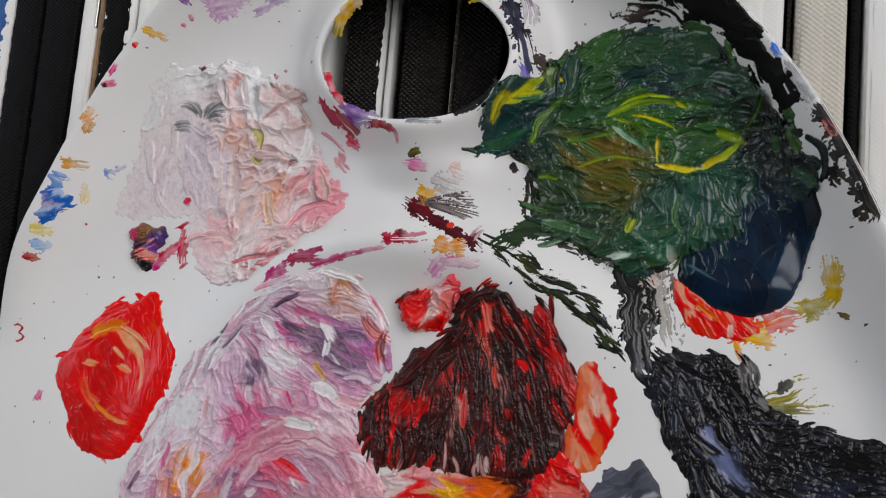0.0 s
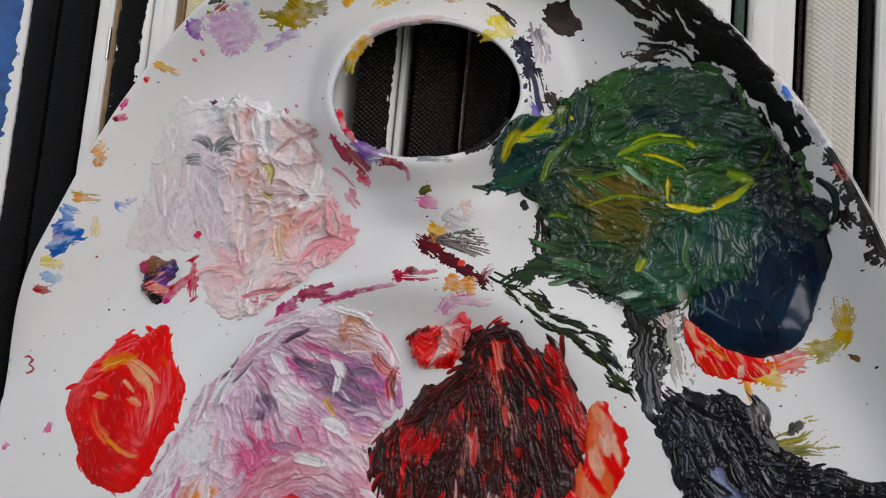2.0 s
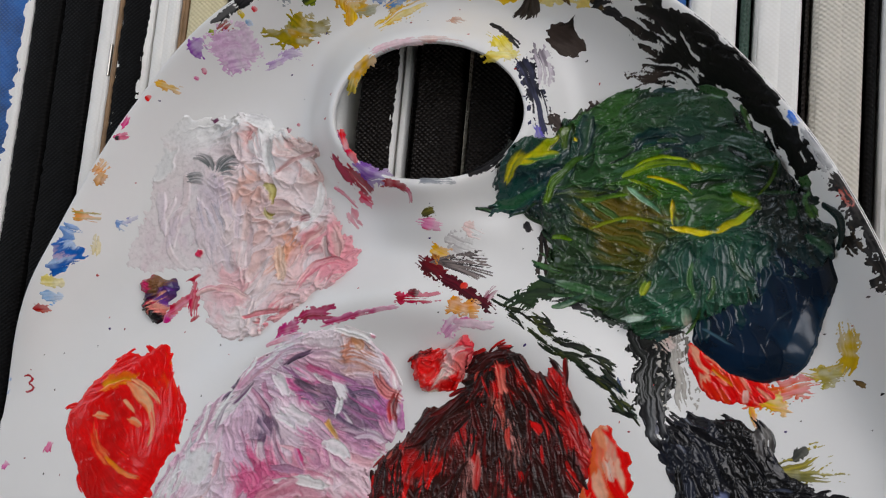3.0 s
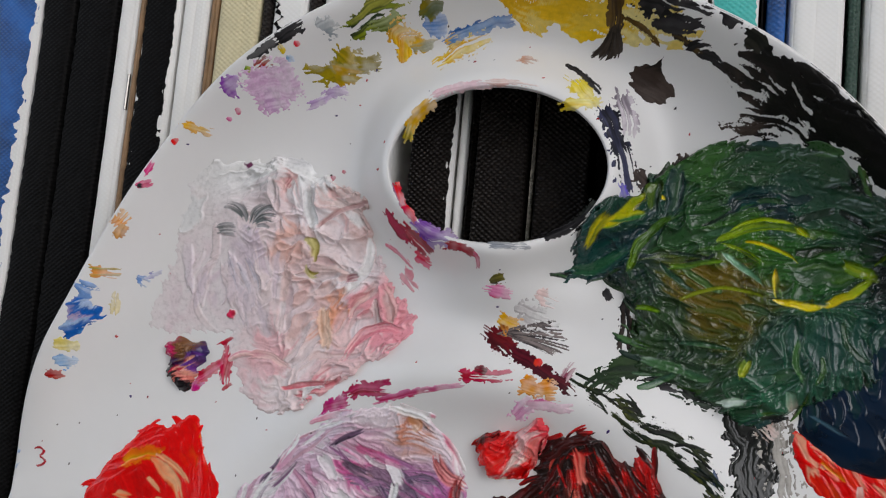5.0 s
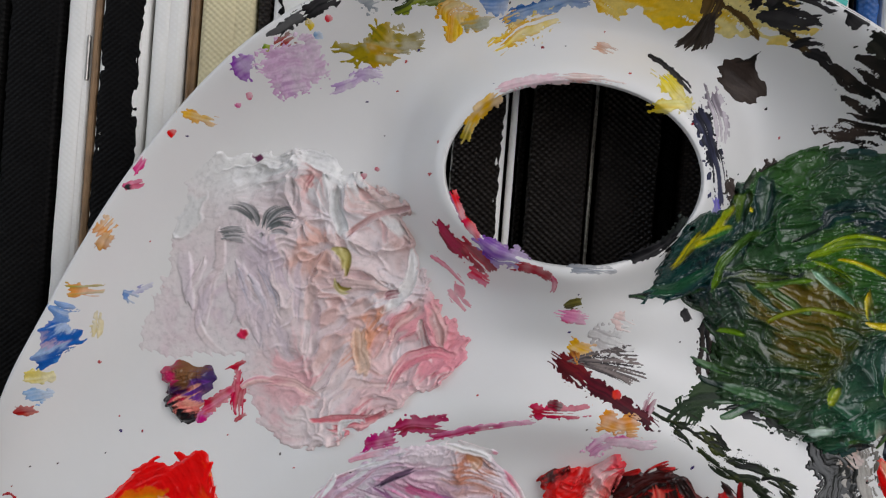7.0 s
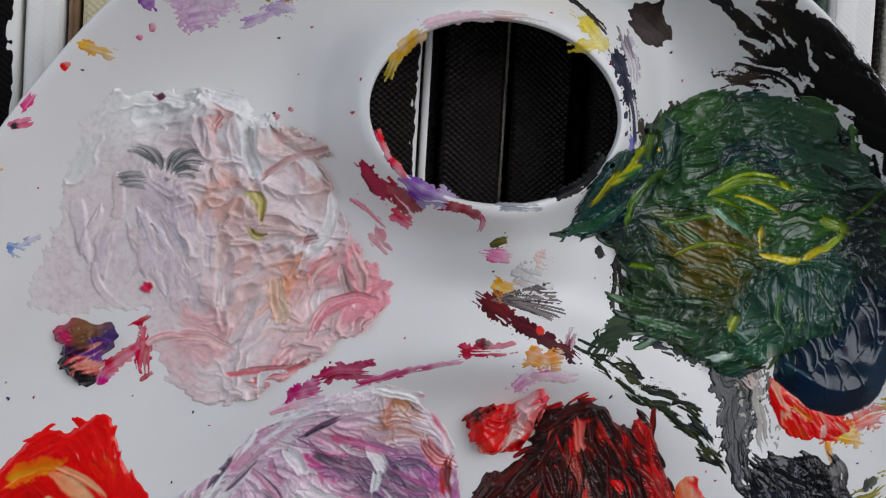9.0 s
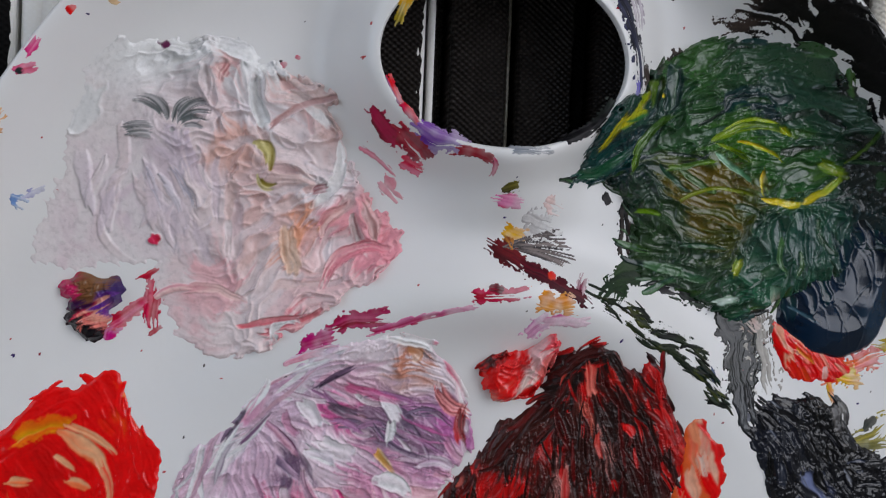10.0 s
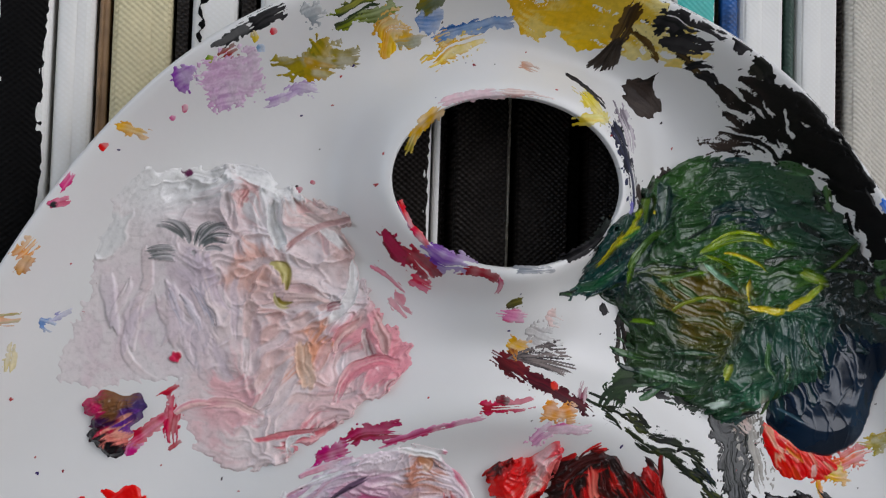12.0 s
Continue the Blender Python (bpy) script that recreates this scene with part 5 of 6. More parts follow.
d.stroke((6.2, -85.7), (6.7, -90.5), 2.4, c(180, 40, 34), c(120, 30, 26), lay=0.4)
d.stroke((31.4, -74.5), (33.7, -77.0), 2.4, c(206, 50, 30), c(150, 36, 28), lay=0.4)
d.lay("paint_daub", DRAGGED, "thick dark red-brown paint dragged in strokes")

k = Paint(-5, 20, -75, -50, 0.16, 55)
k.ways(((1.7, -65.9), (8.1, -59.9)), ((9.5, -62.6), (15.4, -56.8)), ((5.7, -69.8), (14.2, -67.7)), ((11.2, -66.6), (12.4, -61.0)))
k.tones(((2.6, -63.8), 2, c(200, 76, 56)), ((5.4, -67.0), 2.4, c(206, 30, 20)), ((10.3, -59.8), 2.4, c(230, 176, 176)), ((14.7, -57.5), 2, c(214, 90, 96)), ((9.6, -63.9), 2, c(234, 196, 188)), ((13.4, -67.1), 2.4, c(214, 30, 24)), ((1.6, -60.4), 1.4, c(60, 20, 18)), ((3.9, -70.0), 1.6, c(226, 200, 170)), ((6.6, -60.0), 2, c(214, 60, 50)), ((12.5, -63.0), 1.8, c(226, 120, 116)), ((8.5, -69.6), 1.6, c(196, 24, 20)))
k.coat([(-0.6, -63.3), (0.8, -60.1), (7.9, -59.2), (13.3, -55.2), (16.2, -55.7), (14.7, -64.9), (10.5, -69.4), (2.8, -69.1)], 2.6, rag=0.9, bristle=1.6, smear=3.0, fine=0.05, mid=0.25, coarse=0.6, crest=0.4, fold=0.9, fold_size=3.2, dome=2.4, lump=0.6, streak=0.12)
k.stir(0.9, 4)
k.lay("paint_lump", WET, "raised glossy lump of scarlet and pale pink paint")

q = Paint(40, 60, -104, -68, 0.27, 57)
q.fill([(47.2, -71.5), (51.6, -75.3), (56.2, -82.9), (54.2, -92.0), (50.7, -99.1), (45.2, -98.4), (42.6, -94.6), (44.6, -89.1), (45.0, -79.9), (46.4, -75.8)], c(214, 110, 84), 0.25, 1.0, 2)
q.strokes(16, lambda x, y: 100, (8, 16), (2, 4), [c(222, 140, 110), c(206, 70, 50), c(226, 170, 146)], lay=0.2, dry=0.3)
q.stroke((48.2, -73.0), (54.6, -91.9), 4.0, c(190, 34, 26), c(206, 60, 40), lay=0.4, bend=3)
q.stroke((49.3, -80.8), (50.9, -85.2), 3.0, c(226, 190, 174), c(220, 140, 116), lay=0.3)
q.stroke((51.0, -97.5), (54.5, -90.6), 2.6, c(190, 50, 36), c(214, 100, 76), lay=0.4, bend=-1)
q.lay("paint_smear", WET, "thin translucent red-orange paint smear")

s = Paint(-2, 60, -124, -90, 0.2, 58)
s.ways(((-2.6, -105.8), (11.7, -104.7)), ((11.7, -104.7), (25.7, -105.7)), ((38.6, -97.6), (45.5, -101.9)), ((43.8, -95.7), (49.4, -102.7)), ((25.6, -104.4), (36.2, -101.7)))
s.tones(((1.7, -105.3), 3, c(226, 196, 194)), ((14.5, -104.4), 3, c(216, 150, 154)), ((7.8, -108.2), 3, c(206, 60, 40)), ((17.6, -107.3), 3, c(226, 160, 60)), ((24.4, -105.6), 3, c(222, 110, 50)), ((32.3, -103.3), 3, c(50, 18, 18)), ((38.8, -100.1), 3, c(190, 30, 28)), ((42.4, -99.1), 3, c(214, 64, 50)), ((46.7, -100.5), 3, c(146, 24, 50)), ((44.3, -104.0), 3, c(206, 120, 110)), ((21.4, -102.9), 2, c(190, 100, 104)))
s.coat([(-3.4, -105.0), (5.8, -102.2), (17.1, -101.7), (30.8, -100.8), (38.0, -98.4), (41.6, -92.7), (43.9, -94.3), (48.6, -100.0), (50.3, -103.9), (48.0, -122.0), (2.0, -122.0), (0.7, -110.1)], 0.9, rag=1.2, bristle=2.0, smear=4.0, fine=0.04, mid=0.25, coarse=0.6, crest=0.35, fold=0.5, fold_size=4.0, dome=2.5, streak=0.15)
s.stir(1.4, 6)
s.lay("paint_daub", WET, "wet mixed red, orange and pink paint")

b = Paint(50, 70, -116, -92, 0.28, 59)
b.fill([(49.3, -100.5), (57.3, -95.2), (61.8, -95.6), (65.2, -100.8), (70, -114), (52, -114)], c(78, 80, 88), 0.5, 1.2, 2)
b.strokes(22, lambda x, y: 30, (5, 12), (1.5, 3), [c(70, 72, 80), c(96, 98, 108), c(150, 150, 156), c(56, 56, 62)], lay=0.3, dry=0.4)
b.lay("paint_smear", MATT, "slate grey brushed paint smear")

# black
K = [c(20, 20, 24), c(14, 14, 16), c(30, 32, 40), c(25, 25, 29)]
b = Paint(50, 126, -124, -46, 0.19, 61)
b.ways(((61.8, -75.7), (73.0, -98.5)), ((66.6, -71.4), (77.0, -80.6)), ((76.1, -85.8), (83.9, -98.6)), ((80.3, -72.7), (85.7, -84.8)), ((86.9, -84.6), (98.6, -83.4)), ((93.2, -93.8), (110.9, -92.6)), ((101.0, -86.8), (110.7, -87.9)))
b.tones(((64.5, -79.2), 6, K[2]), ((70.5, -73.6), 5, c(34, 36, 44)), ((75.4, -71.9), 5, K[1]), ((72.6, -91.1), 6, K[0]), ((78.8, -91.7), 3, c(60, 64, 82)), ((83.1, -80.0), 6, K[1]), ((93.0, -88.9), 8, K[0]), ((87.4, -95.7), 6, K[3]), ((104.4, -87.6), 6, K[1]), ((102.4, -96.3), 5, c(40, 44, 56)))
b.coat([(59.9, -73.9), (66.6, -69.8), (77.8, -69.1), (84.7, -72.9), (86.3, -81.0), (97.5, -80.8), (102.8, -85.2), (111.9, -84.0), (122, -86), (122, -122), (78, -122), (73.9, -102.2), (67.9, -92.9), (62.2, -81.4)], 1.1, rag=1.2, bristle=2.6, smear=5.0, fine=0.1, mid=0.15, coarse=0.6, crest=0.35, fold=0.6, fold_size=5.0, grit=0.3, dome=3.0, lump=0.6, streak=0.25)
# blue-grey pull, over a like tone: a reflection painted into the black
b.stroke((74.8, -84.6), (84.5, -98.5), 4.6, c(110, 116, 142), c(50, 54, 68), lay=0.25, bend=-1, dry=0.3)
b.strokes(60, None, (4, 12), (0.8, 3.0), K + [c(52, 56, 68)], lay=0.7, ridge=1.5, dry=0.3, hair=0.4)
b.strokes(40, None, (2, 6), (0.4, 1.0), [c(96, 100, 112), c(60, 64, 76), c(150, 152, 158)], lay=0.3, dry=0.6, hair=0.25)
b.fringe(40, None, (3, 9), (0.8, 2.6), K, dry=0.5)
b.stroke((82.8, -69.9), (84.3, -77.4), 5.0, c(120, 118, 116), c(60, 58, 58), lay=0.15, dry=0.6, within=False)
b.stroke((55.3, -49.1), (59.0, -69.4), 10.0, c(22, 23, 23), c(40, 42, 40), lay=0.2, bend=1, within=False, dry=0.25, hair=0.25, rag=0.5)
b.stroke((57.7, -65.6), (59.9, -75.2), 6.0, c(34, 34, 36), c(70, 72, 74), lay=0.3, within=False, dry=0.3)
b.lay("paint_daub", WET, "thick glossy black paint with a painted bluish reflection")

# ---- small marks ----
mark("paint_spot", "round spot of violet paint", [((-65.9, 13.5), (-62.4, 15.7), 4.2, c(130, 86, 150), c(150, 110, 170), 0, 0)], seed=3)
mark("paint_patch", "flat patch of pale lilac-pink paint", [((-60.3, 15.5), (-50.0, 19.1), 6.0, c(206, 164, 200), c(212, 180, 208), 0, 0.3), ((-60.8, 13.6), (-51.2, 16.6), 6.0, c(206, 164, 200), c(212, 180, 208), 0, 0.3), ((-58.9, 12.3), (-53.6, 13.7), 4, c(196, 156, 196), c(210, 176, 206))], seed=4)
mark("paint_smear", "small smear of lilac paint", [((-48.8, 12.9), (-42.8, 15.9), 1.6, c(180, 150, 196), c(200, 180, 206)), ((-44.2, 15.6), (-38.4, 16.6), 2.6, c(160, 130, 180), c(190, 170, 200), 0.6, 0.4)], seed=5)
mark("paint_daub", "small ragged olive-yellow paint daub", [((-46.3, 19.7), (-30.2, 23.8), 4.0, c(150, 136, 40), c(120, 110, 30), 0.5, 0.35), ((-40.7, 25.0), (-36.6, 22.6), 4.0, c(110, 110, 34), c(160, 140, 44), 0, 0.3), ((-41.7, 20.5), (-35.5, 20.5), 4.0, c(170, 140, 40), c(140, 126, 40))], seed=6)
mark("paint_daub", "ochre-yellow paint daub", [((-26.6, 25.6), (-22.1, 30.7), 6.5, c(214, 160, 30), c(222, 180, 60), 0.5, 0.3), ((-22.4, 27.4), (-17.4, 28.1), 4, c(200, 160, 60), c(150, 150, 130), 0, 0.5)], seed=7)
mark("paint_stroke", "ochre-yellow brush stroke", [((-15.4, 23.3), (-4.2, 29.9), 4.4, c(218, 168, 40), c(226, 196, 90), 0.6, 0.45), ((-14.6, 27.5), (-11.1, 30.0), 3, c(210, 160, 50), c(190, 170, 110), 0, 0.5)], seed=8)
mark("paint_stroke", "slate-blue brush stroke", [((-14.6, 28.6), (1.9, 33.0), 2.4, c(70, 100, 150), c(110, 140, 180), 0.8, 0.3)], seed=9)
mark("paint_spot", "pale blue paint spot", [((-19.5, 31.5), (-14.3, 32.3), 5.0, c(110, 140, 190), c(150, 170, 206), 0, 0.2), ((-20.2, 33.6), (-14.7, 34.7), 4, c(120, 110, 50), c(80, 90, 60))], seed=10)
mark("paint_smear", "dark green and black streaky paint smear", [((-36.6, 28.0), (-22.6, 33.7), 3.0, c(40, 50, 34), c(120, 130, 60), 0.5, 0.55), ((-34.4, 29.8), (-20.9, 35.8), 2.6, c(46, 60, 40), c(150, 150, 90), 0.5, 0.5), ((-30.4, 29.9), (-23.5, 32.3), 2.2, c(90, 100, 50), c(150, 160, 120), 0, 0.5), ((-42.2, 27.3), (-38.3, 29.5), 4, c(150, 156, 160), c(180, 184, 186), 0, 0.4)], seed=11)
mark("paint_stroke", "black brush stroke along the rim", [((-58.0, 20.8), (-52.0, 24.7), 1.8, c(34, 34, 36), c(80, 80, 80), 0, 0.2), ((-52.7, 24.0), (-45.6, 29.0), 2.6, BLACK, SOOT, 0, 0.4)], seed=12)
y2 = Paint(-12, 52, 20, 46, 0.2, 113)
y2.ways(((-1.1, 34.8), (17.2, 31.4)), ((15.8, 33.9), (33.7, 29.6)), ((31.0, 30.5), (43.8, 26.6)))
y2.tones(((1.2, 35.0), 5, c(222, 172, 44)), ((10.8, 34.6), 5, c(226, 178, 50)), ((7.5, 32.0), 4, c(226, 196, 110)), ((20.7, 33.1), 5, c(226, 186, 70)), ((22.9, 29.2), 4, c(226, 180, 50)), ((30.5, 31.3), 5, c(226, 206, 140)), ((40.2, 27.7), 4, c(224, 196, 110)))
y2.coat([(-5.0, 42.0), (10.0, 42.0), (30.0, 39.0), (31.3, 32.0), (44.0, 27.2), (45.2, 25.6), (34.8, 27.3), (25.7, 28.0), (17.1, 28.8), (6.1, 30.8), (0.5, 32.7)], 0.12, rag=1.4, bristle=4.0, smear=6.0, fine=0.03, mid=0.08, coarse=0.08, crest=0.0, dome=1.5, streak=0.12, worn_lit=0.27)
y2.H = y2.H * 0.15
y2.lay("paint_wash", MATT, "broad wash of yellow-ochre paint")
mark("paint_stroke", "brown-black fanned brush stroke", [((24.4, 35.9), (23.5, 29.7), 3.4, c(54, 40, 26), c(90, 70, 36), 0, 0.1), *[((23.4 + 0.12 * k, 30.5), (18.6 + 0.62 * k, 24.6 + 0.5 * abs(k - 5.5) ** 0.5), 0.7, c(30, 26, 24), c(56, 48, 42), 0.3, 0.3) for k in range(12)]], seed=14)
mark("paint_stroke", "thin dark brush line", [((25.4, 32.3), (33.8, 26.9), 0.9, c(50, 40, 30), c(90, 70, 40), 0.3, 0.4)], seed=15)
y2 = Paint(24, 46, 10, 32, 0.16, 116)
y2.ways(((29.3, 22.5), (36.5, 18.1)), ((31.4, 24.0), (35.1, 25.6)))
y2.tones(((31.6, 22.5), 4, c(58, 50, 46)), ((35.4, 18.1), 4, c(70, 62, 58)), ((35.2, 25.2), 3, c(34, 30, 28)))
y2.coat([(27.3, 22.6), (29.2, 24.1), (32.0, 24.3), (34.7, 26.2), (35.8, 24.7), (34.7, 22.6), (36.3, 20.3), (38.8, 18.0), (32.7, 15.0), (28.4, 18.4)], 0.15, rag=0.8, bristle=1.6, smear=2.0, fine=0.08, mid=0.1, coarse=0.1, crest=0.05, dome=1.5, streak=0.3, worn_lit=0.16)
y2.lay("paint_patch", MATT, "square patch of dark brown-grey paint")
mark("paint_stroke", "bright yellow stroke with black edge at the hole", [((16.5, 18.0), (21.6, 11.9), 4.0, c(222, 196, 40), c(228, 208, 90), 0, 0.3), ((15.0, 12.5), (21.1, 13.2), 2.4, c(222, 190, 40), c(226, 210, 110), 0, 0.4), ((14.3, 23.0), (21.7, 16.5), 1.8, BLACK, SOOT, 0.3, 0.3)], seed=17)
mark("paint_stroke", "dry blue-black brush stroke beside the hole", [((22.6, 13.2), (29.8, -6.3), 4.2, c(32, 32, 40), c(60, 62, 84), 0.6, 0.4), ((26.1, 17.2), (29.1, 5.9), 3.4, c(110, 104, 112), c(190, 180, 190), 0.4, 0.6), ((28.0, -3.7), (29.1, -6.5), 2, c(120, 110, 200), c(90, 84, 150))], seed=18)
mark("paint_smear", "pale pink smear on the collar", [((-14.6, 13.7), (-2.0, 16.3), 1.8, c(220, 186, 194), c(226, 206, 206), 0.5, 0.3), ((-2.7, 16.5), (10.2, 16.0), 1.4, c(216, 176, 170), c(224, 206, 200), 0.4, 0.6)], seed=19)
mark("paint_spot", "small tan paint spot", [((2.9, 24.3), (7.4, 22.4), 2.2, c(190, 150, 130), c(206, 176, 160), 0, 0.4)], seed=20)
mark("paint_stroke", "mustard stroke on the collar of the hole", [((-20.0, 6.4), (-14.4, 12.9), 2.4, c(206, 164, 50), c(190, 150, 60), 0.4, 0.45), ((-20.7, 4.2), (-19.0, 7.6), 1.6, c(120, 110, 50), c(190, 170, 90), 0, 0.5)], seed=21)
mark("paint_stroke", "thin black brush line", [((35.7, 28.2), (42.0, 24.4), 1.0, c(40, 34, 28), c(80, 66, 44), 0.4, 0.35), ((41.8, 24.6), (47.6, 21.3), 1.4, BLACK, SOOT, 0.4, 0.4), ((39.2, 25.6), (44.7, 25.0), 1.2, BLACK, SOOT, 0.6, 0.5)], seed=81, thin=0.1)
mark("paint_stroke", "dark curved brush stroke by the rim", [((49.8, 25.6), (53.9, 22.2), 3.0, c(26, 27, 24), c(50, 50, 44), 0.8, 0.2), ((53.5, 22.7), (55.5, 19.4), 2.6, c(20, 20, 19), SOOT, 0.4, 0.2)], seed=82, thin=0.1)
mark("paint_smear", "crimson and rose dabs below the hole", [((-24.3, -13.0), (-18.2, -19.1), 2.6, c(110, 24, 50), c(150, 50, 80), 0, 0.3), ((-20.0, -15.9), (-13.5, -22.1), 3.0, c(160, 30, 70), c(120, 26, 56), 0.3, 0.3), ((-18.0, -21.5), (-13.4, -23.5), 2.4, c(190, 50, 90), c(214, 130, 150), 0, 0.35), ((-25.6, -19.3), (-17.8, -25.6), 1.0, c(206, 130, 146), c(220, 180, 184), 0.5, 0.4), ((-21.2, -25.3), (-17.5, -29.6), 3.0, c(222, 176, 182), c(206, 140, 150), 0, 0.45)], seed=83, thin=0.15)
mark("paint_spot", "violet paint on the hole's collar", [((-16.1, -15.8), (-8.0, -18.6), 3.6, c(110, 80, 150), c(140, 110, 160), -0.6, 0.2)], seed=23)
mark("paint_stroke", "curled crimson brush stroke", [((-9.1, -19.5), (-1.4, -21.8), 1.8, c(140, 30, 60), c(120, 26, 50), 0.7, 0.1), ((-1.8, -21.2), (-1.6, -24.3), 1.1, c(160, 60, 90), c(190, 110, 130), 0.5, 0.3)], seed=24)
mark("paint_smear", "thin grey smear on the hole's collar", [((1.0, -19.5), (10.0, -18.7), 1.4, c(130, 134, 140), c(180, 182, 186), 0, 0.4)], seed=25)
mark("paint_streak", "crimson streak on the inner edge of the hole", [((-21.8, -6.6), (-19.6, -11.5), 1.4, c(190, 30, 40), c(120, 60, 110), 0, 0.3), ((-19.6, -11.3), (-16.1, -15.2), 1.4, c(200, 40, 50), c(150, 60, 90), 0, 0.3)], seed=26)
mark("paint_spot", "olive and magenta paint spot", [((1.2, -26.5), (4.5, -25.6), 2.2, c(60, 60, 36), c(110, 104, 60), 0, 0.4), ((1.3, -28.5), (6.8, -29.2), 2.8, c(190, 40, 110), c(214, 130, 170), 0, 0.6)], seed=27)
mark("paint_smear", "dry dark grey bristle fan", [((3.1, -37.7), p, 0.55, c(50, 46, 48), c(120, 112, 110), 0.5, 0.3) for p in ((15.8, -33.8), (16.6, -34.9), (17.2, -35.8), (17.9, -36.7), (18.4, -37.5), (18.6, -38.3), (18.9, -39.2), (18.6, -40.0), (18.3, -40.8), (17.6, -41.2), (16.4, -41.5), (15.1, -41.3), (13.4, -35.5), (14.5, -34.6))], seed=28)
mark("paint_smear", "faint grey wash", [((6.9, -32.4), (16.4, -34.5), 7, c(186, 182, 182), c(206, 204, 203), 0, 0.55)], seed=128)
mark("paint_spot", "small yellow-ochre smear", [((3.0, -34.3), (8.8, -35.9), 3.4, c(214, 170, 50), c(190, 140, 60), 0, 0.35), ((3.5, -35.7), (4.9, -37.7), 2.4, c(110, 60, 40), c(170, 120, 60), 0, 0.3)], seed=129)
mark("paint_spot", "faint rose smear", [((10.7, -28.5), (15.4, -29.8), 4, c(222, 196, 192), c(222, 212, 208), 0, 0.5)], seed=130)
mark("paint_stroke", "dark crimson brush stroke", [((0.9, -38.0), (6.7, -41.5), 4.0, c(72, 18, 30), c(100, 28, 40), 0.2, 0.2), ((5.6, -40.6), (19.9, -48.3), 3.0, c(64, 17, 32), c(86, 24, 40), 0.5, 0.1), ((11.7, -43.0), (13.6, -43.7), 1.8, c(226, 90, 80), c(190, 40, 50)), ((18.7, -46.1), (20.8, -42.7), 2.2, c(120, 70, 84), c(200, 180, 184), 0.3, 0.55)], seed=29, thin=0.08)
mark("paint_smear", "dry crimson smear on the ridge", [((-3.8, -47.3), (8.4, -46.5), 2.6, c(150, 26, 66), c(170, 60, 90), 0, 0.55), ((-0.3, -46.2), (2.6, -46.6), 2.4, MAG, MAROON)], seed=30)
mark("paint_stroke", "thin magenta line along the well's ridge", [((-23.4, -55.3), (-1.9, -49.4), 1.6, c(160, 40, 90), c(190, 120, 150), 0.4, 0.45)], seed=31)
mark("paint_patch", "flat patch of ochre paint", [((9.3, -48.0), (17.1, -49.0), 4.2, c(196, 132, 50), c(206, 146, 60), 0, 0.05)], seed=32)
mark("paint_smear", "crimson-violet smear", [((-36.4, -58.6), (-30.0, -55.7), 3.2, c(150, 36, 90), c(170, 70, 120), 0, 0.25), ((-30.2, -54.1), (-20.7, -52.1), 3.0, c(130, 24, 60), c(150, 50, 90), 0.3, 0.3)], seed=33)
mark("paint_smear", "faint pink smear inside the well", [((8.8, -55.7), (12.2, -51.6), 5.0, c(214, 150, 190), c(220, 186, 206), 0, 0.4), ((11.0, -52.5), (21.3, -52.3), 2.4, c(196, 110, 150), c(216, 180, 196), 0.4, 0.4)], seed=34)
mark("paint_daub", "small dark green leaf-shaped daub", [((26.4, -46.9), (34.1, -41.0), 5.4, c(44, 62, 40), c(36, 50, 36), 0.5, 0.1), ((27.5, -43.6), (34.4, -43.0), 4.4, c(50, 66, 44), c(34, 46, 34), 0.6, 0.1)], seed=37, thin=0.05)
mark("paint_spot", "black paint spot", [((25.3, -25.8), (26.9, -28.0), 1.7, BLACK, SOOT, 0, 0.3)], seed=38)
mark("paint_smear", "black paint showing beside the green", [((30.6, -27.2), (30.2, -38.7), 2.8, BLACK, c(50, 40, 34), 0, 0.4), ((36.3, -44.6), (45.6, -43.4), 3.6, BLACK, SOOT, 0, 0.4), ((43.8, -46.1), (51.7, -48.5), 5.0, BLACK, c(60, 70, 60), 0, 0.4), ((38.5, -46.3), (43.2, -46.6), 1.0, SOOT, c(90, 90, 90), 0, 0.5)], seed=39)
mark("paint_smear", "grey brushed smear beside black paint", [((61.0, -50.8), (66.2, -69.5), 7.6, c(90, 86, 80), c(170, 166, 160), 0.4, 0.6), ((58.7, -51.4), (62.8, -54.0), 4, c(150, 150, 140), c(200, 170, 160), 0, 0.4)], seed=40)
mark("paint_smear", "blue-black brush mark", [((50.4, -62.5), (53.1, -65.5), 1.6, c(40, 50, 76), c(110, 120, 140), -0.5, 0.5), ((58.6, -70.2), (60.1, -74.6), 3, c(40, 40, 46), c(120, 122, 130), 0, 0.4)], seed=41)
r2 = Paint(62, 92, -74, -50, 0.2, 42)
r2.fill([(65.5, -51.8), (69.1, -53.5), (76.9, -58.1), (85.6, -60.5), (85.1, -63.7), (81.6, -66.0), (79.7, -64.9), (74.8, -65.8), (69.7, -63.9), (67.1, -58.9)], c(206, 46, 60), 0.6, 0.9, 2)
r2.strokes(26, lambda x, y: -50, (4, 10), (1.2, 3), [c(206, 40, 60), c(226, 110, 100), c(196, 30, 70), c(222, 90, 60), c(228, 160, 130)], lay=0.4, ridge=1.3, dry=0.3)
r2.stroke((71.2, -57.3), (75.8, -60.8), 1.4, c(226, 170, 60), c(216, 90, 60), lay=0.4)
r2.stroke((78.9, -61.8), (79.4, -64.9), 1.6, c(226, 216, 206), c(222, 150, 140), lay=0.4)
r2.lay("paint_daub", WET, "mixed red and pink paint below the navy")
